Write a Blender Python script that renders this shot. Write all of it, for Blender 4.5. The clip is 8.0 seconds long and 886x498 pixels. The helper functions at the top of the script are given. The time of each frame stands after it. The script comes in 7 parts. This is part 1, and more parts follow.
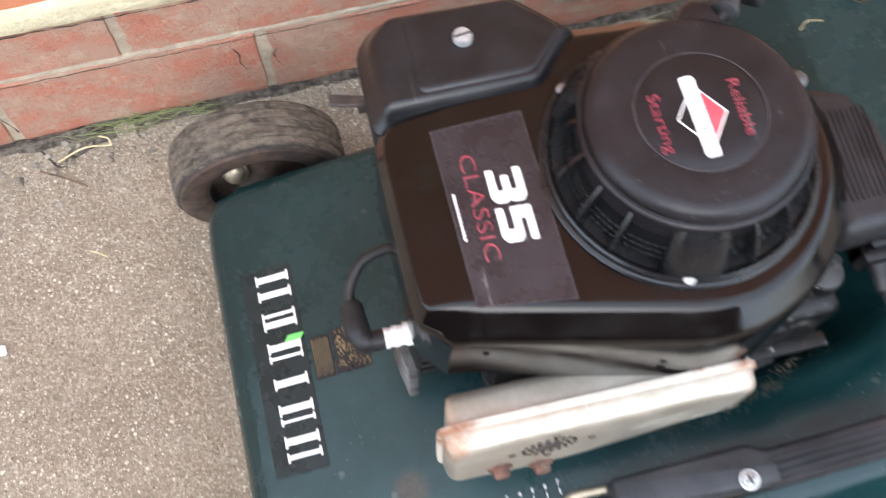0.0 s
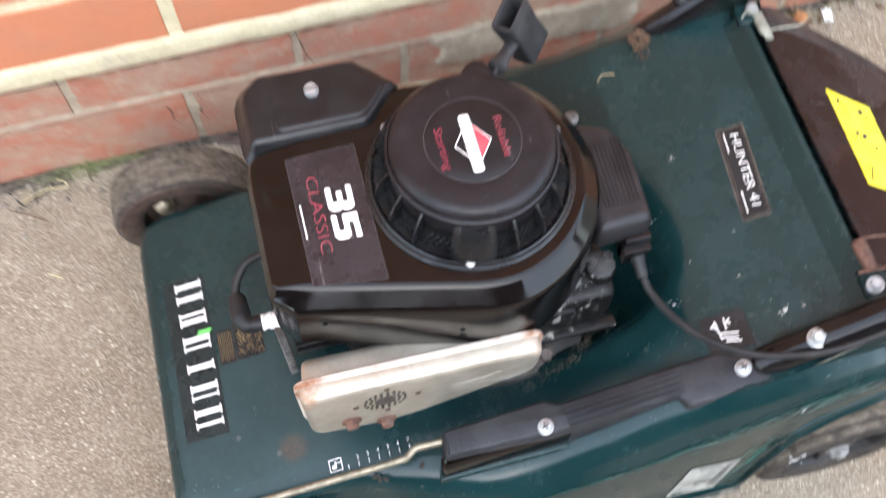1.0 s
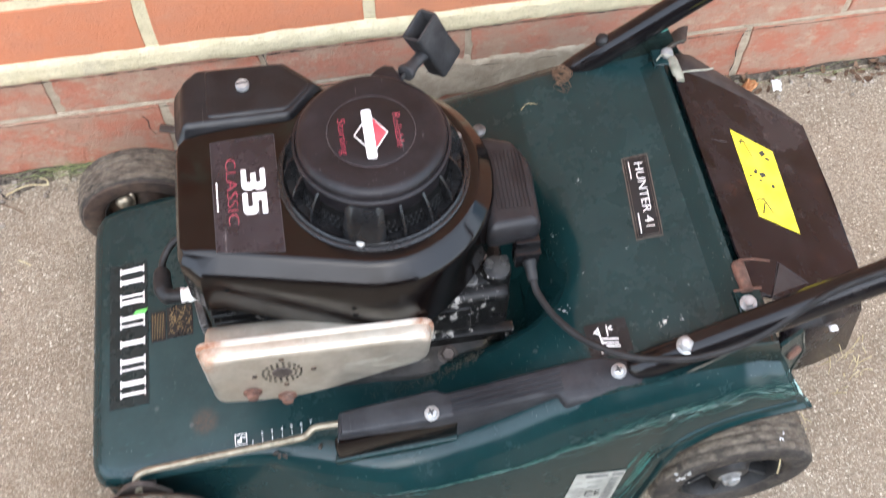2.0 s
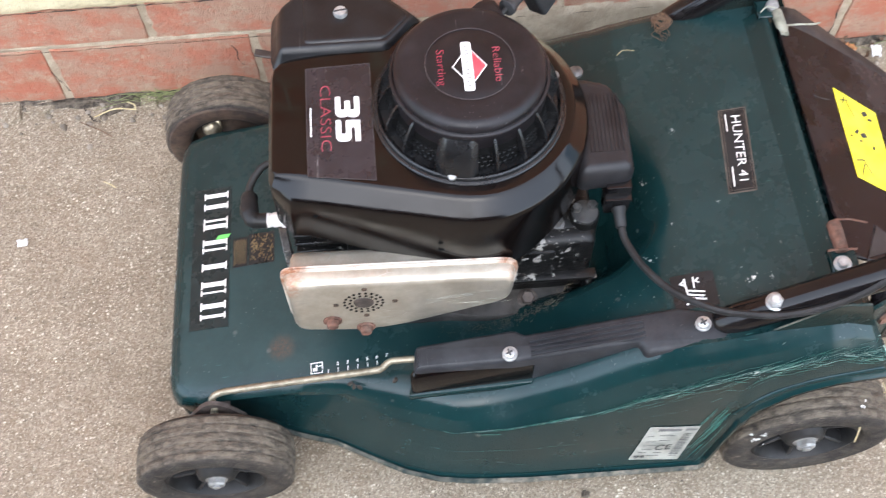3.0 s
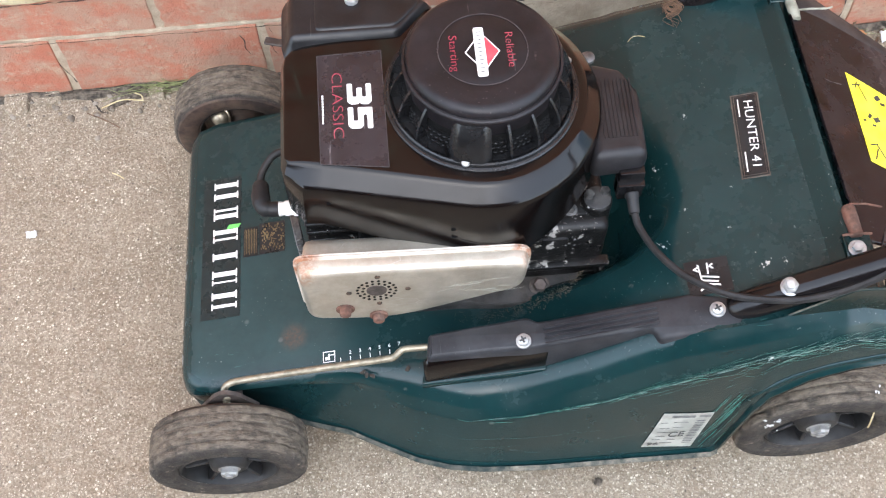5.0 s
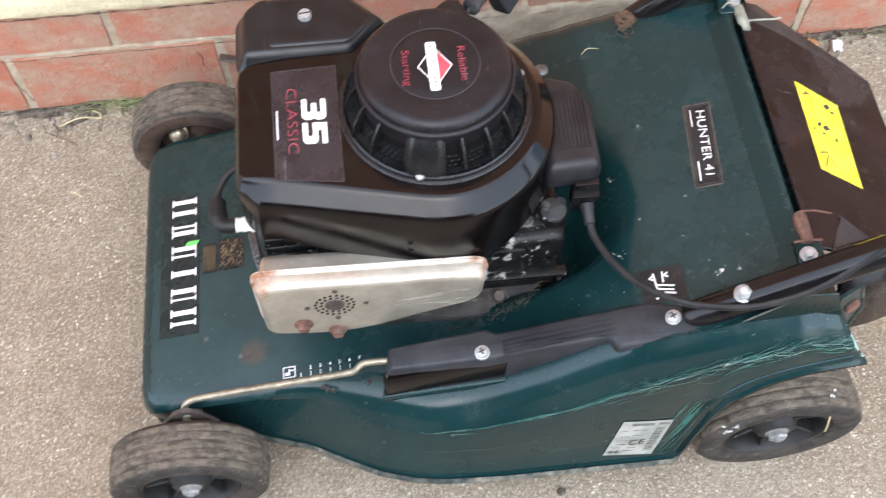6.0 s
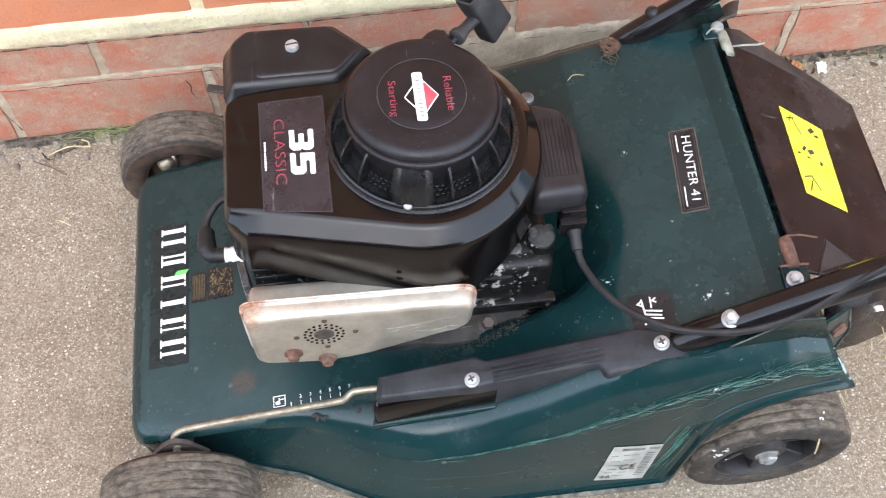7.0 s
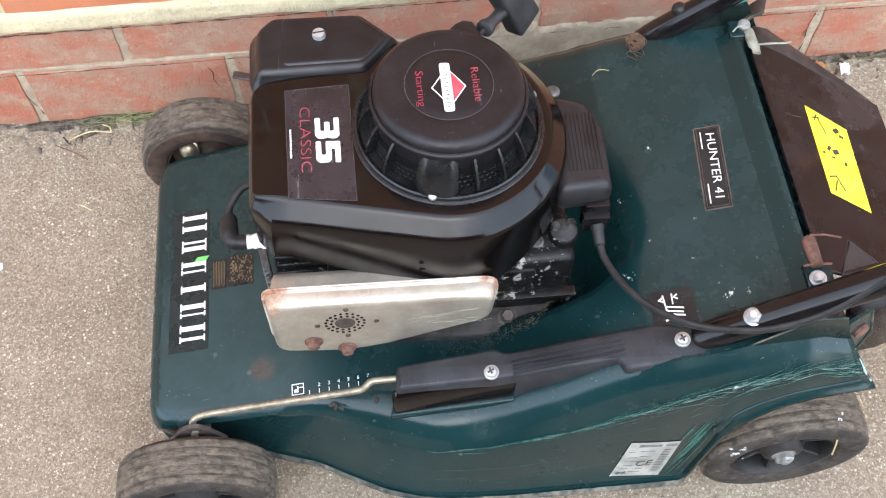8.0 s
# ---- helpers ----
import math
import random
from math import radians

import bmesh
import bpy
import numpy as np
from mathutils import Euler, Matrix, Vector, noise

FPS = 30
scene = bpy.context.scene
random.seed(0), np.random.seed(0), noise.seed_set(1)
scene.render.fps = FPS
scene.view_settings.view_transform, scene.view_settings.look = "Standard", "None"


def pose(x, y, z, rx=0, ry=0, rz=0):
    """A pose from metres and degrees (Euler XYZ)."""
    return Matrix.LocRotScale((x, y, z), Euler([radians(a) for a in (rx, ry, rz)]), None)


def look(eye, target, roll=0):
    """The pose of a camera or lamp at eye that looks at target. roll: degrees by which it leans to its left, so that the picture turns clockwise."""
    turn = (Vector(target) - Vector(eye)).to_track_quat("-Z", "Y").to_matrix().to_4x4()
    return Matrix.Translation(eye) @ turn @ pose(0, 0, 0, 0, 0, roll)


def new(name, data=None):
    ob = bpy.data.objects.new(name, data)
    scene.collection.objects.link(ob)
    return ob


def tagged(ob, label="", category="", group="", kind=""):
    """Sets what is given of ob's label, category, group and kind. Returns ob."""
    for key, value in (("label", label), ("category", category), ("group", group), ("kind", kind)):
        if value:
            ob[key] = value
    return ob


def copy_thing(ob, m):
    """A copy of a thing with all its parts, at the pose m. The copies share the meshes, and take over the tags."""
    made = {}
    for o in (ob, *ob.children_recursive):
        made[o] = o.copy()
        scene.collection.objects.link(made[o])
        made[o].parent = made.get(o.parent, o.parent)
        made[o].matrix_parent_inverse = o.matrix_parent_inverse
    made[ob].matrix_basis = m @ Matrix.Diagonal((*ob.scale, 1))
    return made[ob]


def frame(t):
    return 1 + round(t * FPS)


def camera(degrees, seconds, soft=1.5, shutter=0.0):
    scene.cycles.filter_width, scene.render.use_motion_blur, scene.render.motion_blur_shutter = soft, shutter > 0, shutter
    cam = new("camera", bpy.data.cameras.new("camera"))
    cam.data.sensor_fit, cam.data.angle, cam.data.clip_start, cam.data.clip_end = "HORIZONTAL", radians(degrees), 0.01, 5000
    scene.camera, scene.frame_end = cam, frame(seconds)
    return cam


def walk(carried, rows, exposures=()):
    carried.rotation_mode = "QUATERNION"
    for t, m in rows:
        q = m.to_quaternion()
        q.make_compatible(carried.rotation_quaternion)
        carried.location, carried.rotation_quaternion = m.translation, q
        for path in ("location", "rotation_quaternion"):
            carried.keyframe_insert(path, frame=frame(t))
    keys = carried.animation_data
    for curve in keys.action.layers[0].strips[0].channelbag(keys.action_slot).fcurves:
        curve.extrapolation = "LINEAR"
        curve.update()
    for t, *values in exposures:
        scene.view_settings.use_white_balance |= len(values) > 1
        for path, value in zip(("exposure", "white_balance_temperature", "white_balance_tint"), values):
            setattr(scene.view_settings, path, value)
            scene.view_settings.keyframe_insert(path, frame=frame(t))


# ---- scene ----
cam = camera(46.6, 8.0, 1.15, 0.75)
PATH = [
    (0, (0.079, 0.136, 0.854), (0.29, 0.855, -1.0), 3.0),
    (0.3, (0.09, 0.102, 0.89), (0.337, 0.83, -0.956), 4.1),
    (0.5, (0.097, 0.067, 0.946), (0.41, 0.846, -0.87), 6.5),
    (0.7, (0.112, 0.041, 0.977), (0.422, 0.805, -0.845), 5.9),
    (1, (0.154, -0.002, 1.012), (0.393, 0.826, -0.793), 1.8),
    (1.2, (0.192, -0.042, 1.037), (0.368, 0.906, -0.715), -2.0),
    (1.5, (0.237, -0.089, 1.045), (0.449, 0.919, -0.669), 2.6),
    (2, (0.246, -0.13, 1.033), (0.431, 0.88, -0.684), 1.4),
    (2.2, (0.239, -0.143, 1.029), (0.41, 0.855, -0.696), 2.1),
    (3.3, (0.217, -0.141, 1.014), (0.269, 0.811, -0.745), -1.3),
    (3.5, (0.216, -0.139, 1.013), (0.27, 0.804, -0.75), -1.5),
    (4, (0.214, -0.138, 1.009), (0.269, 0.797, -0.758), -1.4),
    (5.5, (0.208, -0.147, 1.013), (0.293, 0.813, -0.74), 0.0),
    (6, (0.221, -0.147, 1.015), (0.344, 0.82, -0.732), 1.0),
    (6.5, (0.229, -0.141, 1.022), (0.379, 0.848, -0.71), 1.7),
    (7, (0.224, -0.141, 1.022), (0.367, 0.853, -0.708), 1.2),
    (7.5, (0.216, -0.143, 1.018), (0.344, 0.852, -0.712), 1.1),
    (8, (0.212, -0.143, 1.02), (0.338, 0.846, -0.714), 1.7),
]
walk(cam, [(t, look(eye, target, roll)) for t, eye, target, roll in PATH], [(0.0, 1.63, 5900, 8), (1.1, 1.63, 5900, 8), (2.2, 1.58, 5900, 8), (5.5, 1.59, 5900, 8), (8.0, 1.59, 5900, 8)])

# ---- light ----
SUN_TURN, SUN_HIGH = 187.0, 46.0
world = bpy.data.worlds.new("sky")
scene.world = world
world.use_nodes = True
wn = world.node_tree
sky = wn.nodes.new("ShaderNodeTexSky")
sky.sky_type, sky.sun_disc = "NISHITA", False
sky.sun_elevation, sky.sun_rotation = radians(SUN_HIGH), radians(SUN_TURN)
sky.air_density, sky.dust_density, sky.ozone_density = 1.0, 2.0, 2.0
wn.links.new(sky.outputs[0], wn.nodes["Background"].inputs[0])
wn.nodes["Background"].inputs[1].default_value = 0.15
sun = new("sun", bpy.data.lights.new("sun", "SUN"))
sun.data.energy, sun.data.angle, sun.data.color = 2.7, radians(172), (1.0, 0.965, 0.91)
a, h = radians(SUN_TURN), radians(SUN_HIGH)
sun.matrix_basis = look((math.sin(a) * math.cos(h) * 5, math.cos(a) * math.cos(h) * 5, math.sin(h) * 5), (0, 0, 0))


# ---- materials ----
class Mat:
    """A node material under construction."""

    def __init__(self, name, rough=0.5, metal=0.0):
        self.m = bpy.data.materials.new(name)
        self.m.use_nodes = True
        self.t = self.m.node_tree
        self.b = self.t.nodes["Principled BSDF"]
        self.b.inputs["Roughness"].default_value = rough
        self.b.inputs["Metallic"].default_value = metal
        self.co = self.t.nodes.new("ShaderNodeTexCoord").outputs["Object"]

    def put(self, socket, value):
        if hasattr(value, "is_output"):
            self.t.links.new(value, socket)
        else:
            socket.default_value = value

    def noise(self, scale, detail=5.0, rough=0.6, stretch=None, off=0.0):
        n = self.t.nodes.new("ShaderNodeTexNoise")
        n.inputs["Scale"].default_value, n.inputs["Detail"].default_value, n.inputs["Roughness"].default_value = scale, detail, rough
        self.t.links.new(self.shift(stretch, off), n.inputs["Vector"])
        return n.outputs["Fac"]

    def shift(self, stretch, off=0.0, turn=(0, 0, 0)):
        if stretch is None and not off and turn == (0, 0, 0):
            return self.co
        n = self.t.nodes.new("ShaderNodeMapping")
        n.inputs["Scale"].default_value = stretch or (1, 1, 1)
        n.inputs["Location"].default_value = (off, off * 0.7, off * 1.3)
        n.inputs["Rotation"].default_value = turn
        self.t.links.new(self.co, n.inputs["Vector"])
        return n.outputs[0]

    def cells(self, scale, feature="F1", what="Distance", stretch=None, off=0.0):
        n = self.t.nodes.new("ShaderNodeTexVoronoi")
        n.feature = feature
        n.inputs["Scale"].default_value = scale
        self.t.links.new(self.shift(stretch, off), n.inputs["Vector"])
        return n.outputs[what]

    def ramp(self, fac, lo, hi, a=0.0, b=1.0):
        n = self.t.nodes.new("ShaderNodeMapRange")
        n.interpolation_type = "SMOOTHSTEP"
        for k, v in zip(("From Min", "From Max", "To Min", "To Max"), (lo, hi, a, b)):
            n.inputs[k].default_value = v
        self.t.links.new(fac, n.inputs["Value"])
        return n.outputs[0]

    def math(self, op, x, y):
        n = self.t.nodes.new("ShaderNodeMath")
        n.operation = op
        self.put(n.inputs[0], x)
        self.put(n.inputs[1], y)
        return n.outputs[0]

    def mix(self, fac, a, b):
        n = self.t.nodes.new("ShaderNodeMix")
        n.data_type = "RGBA"
        self.put(n.inputs[0], fac)
        for s, v in ((n.inputs[6], a), (n.inputs[7], b)):
            self.put(s, (*v, 1) if isinstance(v, tuple) else v)
        return n.outputs[2]

    def spot(self, at, r):
        """1 within r of a place, falling to 0 at three times r."""
        n = self.t.nodes.new("ShaderNodeVectorMath")
        n.operation = "DISTANCE"
        self.t.links.new(self.co, n.inputs[0])
        n.inputs[1].default_value = at
        return self.ramp(n.outputs["Value"], r, r * 3, 1.0, 0.0)

    def random(self):
        return self.t.nodes.new("ShaderNodeObjectInfo").outputs["Random"]

    def color(self, value):
        self.put(self.b.inputs["Base Color"], (*value, 1) if isinstance(value, tuple) else value)
        return self

    def rough(self, value):
        self.put(self.b.inputs["Roughness"], value)
        return self

    def metal(self, value):
        self.put(self.b.inputs["Metallic"], value)
        return self

    def bump(self, height, strength=0.5, dist=0.001):
        n = self.t.nodes.new("ShaderNodeBump")
        n.inputs["Strength"].default_value, n.inputs["Distance"].default_value = strength, dist
        self.t.links.new(height, n.inputs["Height"])
        self.t.links.new(n.outputs[0], self.b.inputs["Normal"])
        return self


def plain(name, c1, c2, rough=0.5, metal=0.0, scale=60.0, bump=0.15, dist=0.0005, dust=0.0, dustcol=(0.3, 0.27, 0.22), gloss=0.5, scuff=0.0):
    """A worn surface: two tones, fine relief, uneven gloss and some dust."""
    m = Mat(name, rough, metal)
    m.b.inputs["Specular IOR Level"].default_value = gloss
    col = m.mix(m.ramp(m.noise(scale), 0.35, 0.65), c1, c2)
    if dust:
        col = m.mix(m.ramp(m.noise(scale * 0.35, 7, 0.7, None, 3.0), 0.45, 0.8, 0.0, dust), col, dustcol)
    if scuff:
        line = m.math("MULTIPLY", m.ramp(m.noise(300, 2, 0.5, (1, 0.05, 1), 4.0), 0.70, 0.75), m.ramp(m.noise(24, 5, 0.7, None, 1.0), 0.50, 0.60))
        fleck = m.math("MULTIPLY", m.ramp(m.noise(520, 2, 0.5, None, 6.0), 0.68, 0.75), m.ramp(m.noise(18, 4, 0.6, None, 2.5), 0.45, 0.62))
        col = m.mix(m.math("MULTIPLY", m.math("MAXIMUM", line, fleck), scuff), col, (0.17, 0.16, 0.16))
    m.color(col).rough(m.ramp(m.noise(scale * 0.6, 6, 0.7, None, 7.0), 0.3, 0.7, max(rough - 0.08, 0.03), min(rough + 0.1, 1.0)))
    return m.bump(m.noise(scale * 8, 4), bump, dist).m


def green_paint():
    m = Mat("green_paint", 0.25)
    m.b.inputs["Specular IOR Level"].default_value = 0.33
    tone = m.mix(m.ramp(m.noise(14, 6, 0.65), 0.3, 0.7), (0.0034, 0.0168, 0.0178), (0.0056, 0.0232, 0.0242))
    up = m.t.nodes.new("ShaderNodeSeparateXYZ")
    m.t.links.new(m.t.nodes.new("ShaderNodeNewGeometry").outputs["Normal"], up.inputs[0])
    # Dust weighted to level faces: their lighter tone and darker slopes are painted light.
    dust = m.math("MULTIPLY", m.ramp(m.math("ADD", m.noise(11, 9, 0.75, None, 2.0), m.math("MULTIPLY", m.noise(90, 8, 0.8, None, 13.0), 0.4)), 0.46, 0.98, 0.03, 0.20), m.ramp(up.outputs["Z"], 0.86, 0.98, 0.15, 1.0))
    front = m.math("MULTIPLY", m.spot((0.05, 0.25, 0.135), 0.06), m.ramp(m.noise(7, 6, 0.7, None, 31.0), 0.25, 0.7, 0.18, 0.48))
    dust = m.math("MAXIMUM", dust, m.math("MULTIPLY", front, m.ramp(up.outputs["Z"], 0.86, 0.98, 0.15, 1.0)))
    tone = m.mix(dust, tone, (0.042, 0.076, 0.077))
    tone = m.mix(m.ramp(m.noise(48, 6, 0.7, None, 11.0), 0.46, 0.70, 0.0, 0.18), tone, (0.0022, 0.0110, 0.0125))
    specks = m.ramp(m.noise(430, 2, 0.5, None, 9.0), 0.705, 0.755)
    specks = m.math("MULTIPLY", specks, m.ramp(m.noise(26, 3, 0.5, None, 5.0), 0.42, 0.58))
    tone = m.mix(m.math("MULTIPLY", m.math("MULTIPLY", specks, m.ramp(up.outputs["Z"], 0.3, 0.95, 0.2, 1.0)), 0.7), tone, (0.26, 0.28, 0.25))
    big = m.math("MULTIPLY", m.ramp(m.cells(38, "F1", "Distance", None, 6.0), 0.05, 0.13, 1.0, 0.0), m.ramp(m.noise(90, 4, 0.6, None, 1.0), 0.45, 0.6))
    big = m.math("MULTIPLY", big, m.ramp(m.noise(9, 2, 0.5, None, 3.0), 0.5, 0.6))
    tone = m.mix(m.math("MULTIPLY", big, 0.14), tone, (0.38, 0.36, 0.31))
    rub = m.math("MULTIPLY", m.ramp(m.noise(300, 3, 0.6, (0.06, 1, 1), 4.0), 0.66, 0.74), m.ramp(m.noise(12, 3, 0.5, None, 8.0), 0.5, 0.65, 0.0, 0.5))
    tone = m.mix(rub, tone, (0.07, 0.17, 0.145))
    # Brown film on upright faces, with the ground's reflection put into its colour.
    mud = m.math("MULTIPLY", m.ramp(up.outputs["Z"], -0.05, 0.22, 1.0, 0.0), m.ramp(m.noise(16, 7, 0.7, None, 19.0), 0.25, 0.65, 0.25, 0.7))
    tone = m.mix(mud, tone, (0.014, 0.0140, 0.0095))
    rust = m.math("MULTIPLY", m.spot((0.098, 0.245, 0.142), 0.0055), m.ramp(m.noise(300, 6, 0.8), 0.38, 0.6, 0.25, 1.0))
    tone = m.mix(m.math("MULTIPLY", rust, 0.42), tone, (0.13, 0.06, 0.032))
    m.color(tone)
    m.rough(m.ramp(m.math("ADD", m.noise(30, 7, 0.7, None, 4.0), m.math("MULTIPLY", dust, 1.0)), 0.3, 0.85, 0.11, 0.36))
    return m.bump(m.math("ADD", m.noise(420, 4), m.math("MULTIPLY", m.noise(25, 3), 3.0)), 0.10, 0.0005).m


def tyre_rubber():
    m = Mat("tyre_rubber", 0.8)
    m.b.inputs["Specular IOR Level"].default_value = 0.2
    base = m.mix(m.ramp(m.noise(60, 5), 0.35, 0.65), (0.022, 0.020, 0.019), (0.042, 0.038, 0.034))
    mud = m.ramp(m.noise(70, 9, 0.8, (1, 4.5, 1), 2.0), 0.42, 0.70, 0.03, 0.38)
    col = m.mix(mud, base, m.mix(m.noise(220, 3), (0.060, 0.046, 0.033), (0.23, 0.185, 0.135)))
    far = m.t.nodes.new("ShaderNodeVectorMath")
    far.operation = "LENGTH"
    m.t.links.new(m.shift((1, 0, 1)), far.inputs[0])
    tread = m.math("MULTIPLY", m.ramp(far.outputs["Value"], 0.0685, 0.0725), m.ramp(m.noise(55, 8, 0.8, (1, 3, 1), 6.0), 0.37, 0.58, 0.14, 0.88))
    col = m.mix(tread, col, m.mix(m.noise(180, 4), (0.075, 0.061, 0.046), (0.27, 0.228, 0.172)))
    m.color(m.mix(m.ramp(m.noise(100, 6, 0.8, (1, 5, 1), 8.0), 0.58, 0.68, 0.0, 0.5), col, (0.30, 0.25, 0.19)))
    return m.bump(m.math("ADD", m.noise(340, 6, 0.7), m.math("MULTIPLY", m.noise(110, 5, 0.75, (1, 2.5, 1), 4.0), 1.6)), 0.8, 0.0024).m


def concrete():
    m = Mat("concrete", 0.9)
    col = m.mix(m.ramp(m.noise(2.6, 6, 0.6), 0.3, 0.7), (0.245, 0.196, 0.133), (0.312, 0.256, 0.182))
    col = m.mix(m.ramp(m.noise(7, 7, 0.7, None, 12.0), 0.48, 0.66, 0.0, 0.55), col, (0.190, 0.149, 0.100))
    col = m.mix(m.ramp(m.noise(17, 6, 0.7, None, 2.0), 0.40, 0.66, 0.0, 0.5), col, (0.40, 0.338, 0.250))
    col = m.mix(m.ramp(m.noise(34, 6, 0.75, None, 21.0), 0.48, 0.62, 0.0, 0.5), col, (0.220, 0.164, 0.105))
    col = m.mix(m.ramp(m.noise(120, 7, 0.8, None, 7.0), 0.40, 0.64, 0.0, 0.6), col, (0.175, 0.136, 0.092))
    for size, fill, off in ((230, 0.24, 0.0), (470, 0.36, 5.0)):
        sep = m.t.nodes.new("ShaderNodeSeparateColor")
        m.t.links.new(m.cells(size, "F1", "Color", None, off), sep.inputs[0])
        col = m.mix(m.ramp(sep.outputs[0], 0.25, 0.95, 0.0, fill), col, m.mix(sep.outputs[1], (0.075, 0.058, 0.040), (0.48, 0.41, 0.31)))
    col = m.mix(m.ramp(m.noise(330, 4, 0.75, None, 33.0), 0.50, 0.64, 0.0, 0.55), col, (0.105, 0.080, 0.055))
    col = m.mix(m.ramp(m.noise(260, 4, 0.75, None, 41.0), 0.53, 0.64, 0.0, 0.6), col, (0.56, 0.48, 0.36))
    patch = m.ramp(m.noise(9, 5, 0.7, None, 17.0), 0.38, 0.60, 0.4, 1.0)
    for size, lo, hi, off in ((140, 0.15, 0.25, 1.0), (240, 0.16, 0.27, 2.0), (420, 0.18, 0.30, 3.0)):
        pale = m.math("MULTIPLY", m.ramp(m.cells(size, "F1", "Distance", None, off), lo, hi, 1.0, 0.0), m.ramp(m.noise(size * 0.7, 2, 0.5, None, 8.0 + off), 0.48, 0.56))
        col = m.mix(m.math("MULTIPLY", m.math("MULTIPLY", pale, patch), 0.7), col, (0.80, 0.72, 0.57))
    dark = m.math("MULTIPLY", m.ramp(m.cells(150, "F1", "Distance", None, 4.0), 0.12, 0.26, 1.0, 0.0), m.ramp(m.noise(120, 2, 0.5, None, 3.0), 0.54, 0.63))
    col = m.mix(m.math("MULTIPLY", dark, 0.75), col, (0.075, 0.058, 0.045))
    col = m.mix(m.math("MULTIPLY", m.ramp(m.noise(1.6, 4, 0.6, None, 6.0), 0.5, 0.75), 0.15), col, (0.20, 0.165, 0.12))
    m.color(col)
    h = m.math("ADD", m.noise(420, 5, 0.75), m.math("ADD", m.math("MULTIPLY", m.cells(330), -0.4), m.math("MULTIPLY", m.noise(60, 5), 1.0)))
    return m.bump(h, 0.9, 0.0024).m


def brick_clay(name, a, b, worn, stain):
    m = Mat(name, 0.88)
    rnd = m.random()
    add = m.t.nodes.new("ShaderNodeVectorMath")
    add.operation = "MULTIPLY_ADD"
    m.put(add.inputs[0], rnd)
    add.inputs[1].default_value = (37.0, 11.0, 23.0)
    m.put(add.inputs[2], m.co)
    m.co = add.outputs[0]
    col = m.mix(rnd, a, b)
    flat = (0.75, 1, 1)
    col = m.mix(m.ramp(m.noise(30, 7, 0.65, flat), 0.42 - 0.06 * stain, 0.66 - 0.08 * stain, 0.0, 0.35 + 0.5 * stain), col, worn)
    col = m.mix(m.ramp(m.noise(46, 9, 0.8, flat, 3.0), 0.56 - 0.08 * stain, 0.72 - 0.06 * stain, 0.0, 0.85 * stain), col, (0.44, 0.35, 0.245))
    col = m.mix(m.ramp(m.noise(38, 8, 0.75, flat, 9.0), 0.56, 0.72, 0.0, 0.45), col, (0.28, 0.095, 0.060))
    col = m.mix(m.ramp(m.noise(120, 8, 0.8, None, 5.0), 0.64, 0.72, 0.0, 0.7 * stain), col, (0.58, 0.50, 0.42))
    col = m.mix(m.ramp(m.noise(64, 8, 0.8, None, 14.0), 0.57, 0.68, 0.0, 0.5 * stain), col, (0.14, 0.075, 0.052))
    col = m.mix(m.ramp(m.noise(210, 5, 0.7, None, 18.0), 0.62, 0.70, 0.0, 0.55), col, (0.09, 0.05, 0.038))
    m.color(col)
    return m.bump(m.math("ADD", m.noise(260, 6, 0.75), m.math("MULTIPLY", m.noise(40, 4), 1.2 + stain)), 0.75, 0.0030).m


def mortar(name, a, b):
    m = Mat(name, 0.95)
    col = m.mix(m.ramp(m.noise(30, 7, 0.7), 0.35, 0.7), a, b)
    col = m.mix(m.ramp(m.noise(9, 6, 0.7, None, 5.0), 0.56, 0.75, 0.0, 0.6), col, (0.30, 0.27, 0.21))
    col = m.mix(m.ramp(m.noise(240, 5, 0.75, None, 11.0), 0.52, 0.66, 0.0, 0.35), col, (0.26, 0.21, 0.15))
    col = m.mix(m.ramp(m.noise(85, 7, 0.8, None, 23.0), 0.62, 0.69, 0.0, 0.8), col, (0.15, 0.105, 0.07))
    m.color(col)
    return m.bump(m.math("ADD", m.noise(260, 6, 0.75), m.math("MULTIPLY", m.noise(55, 5), 1.5)), 0.7, 0.003).m


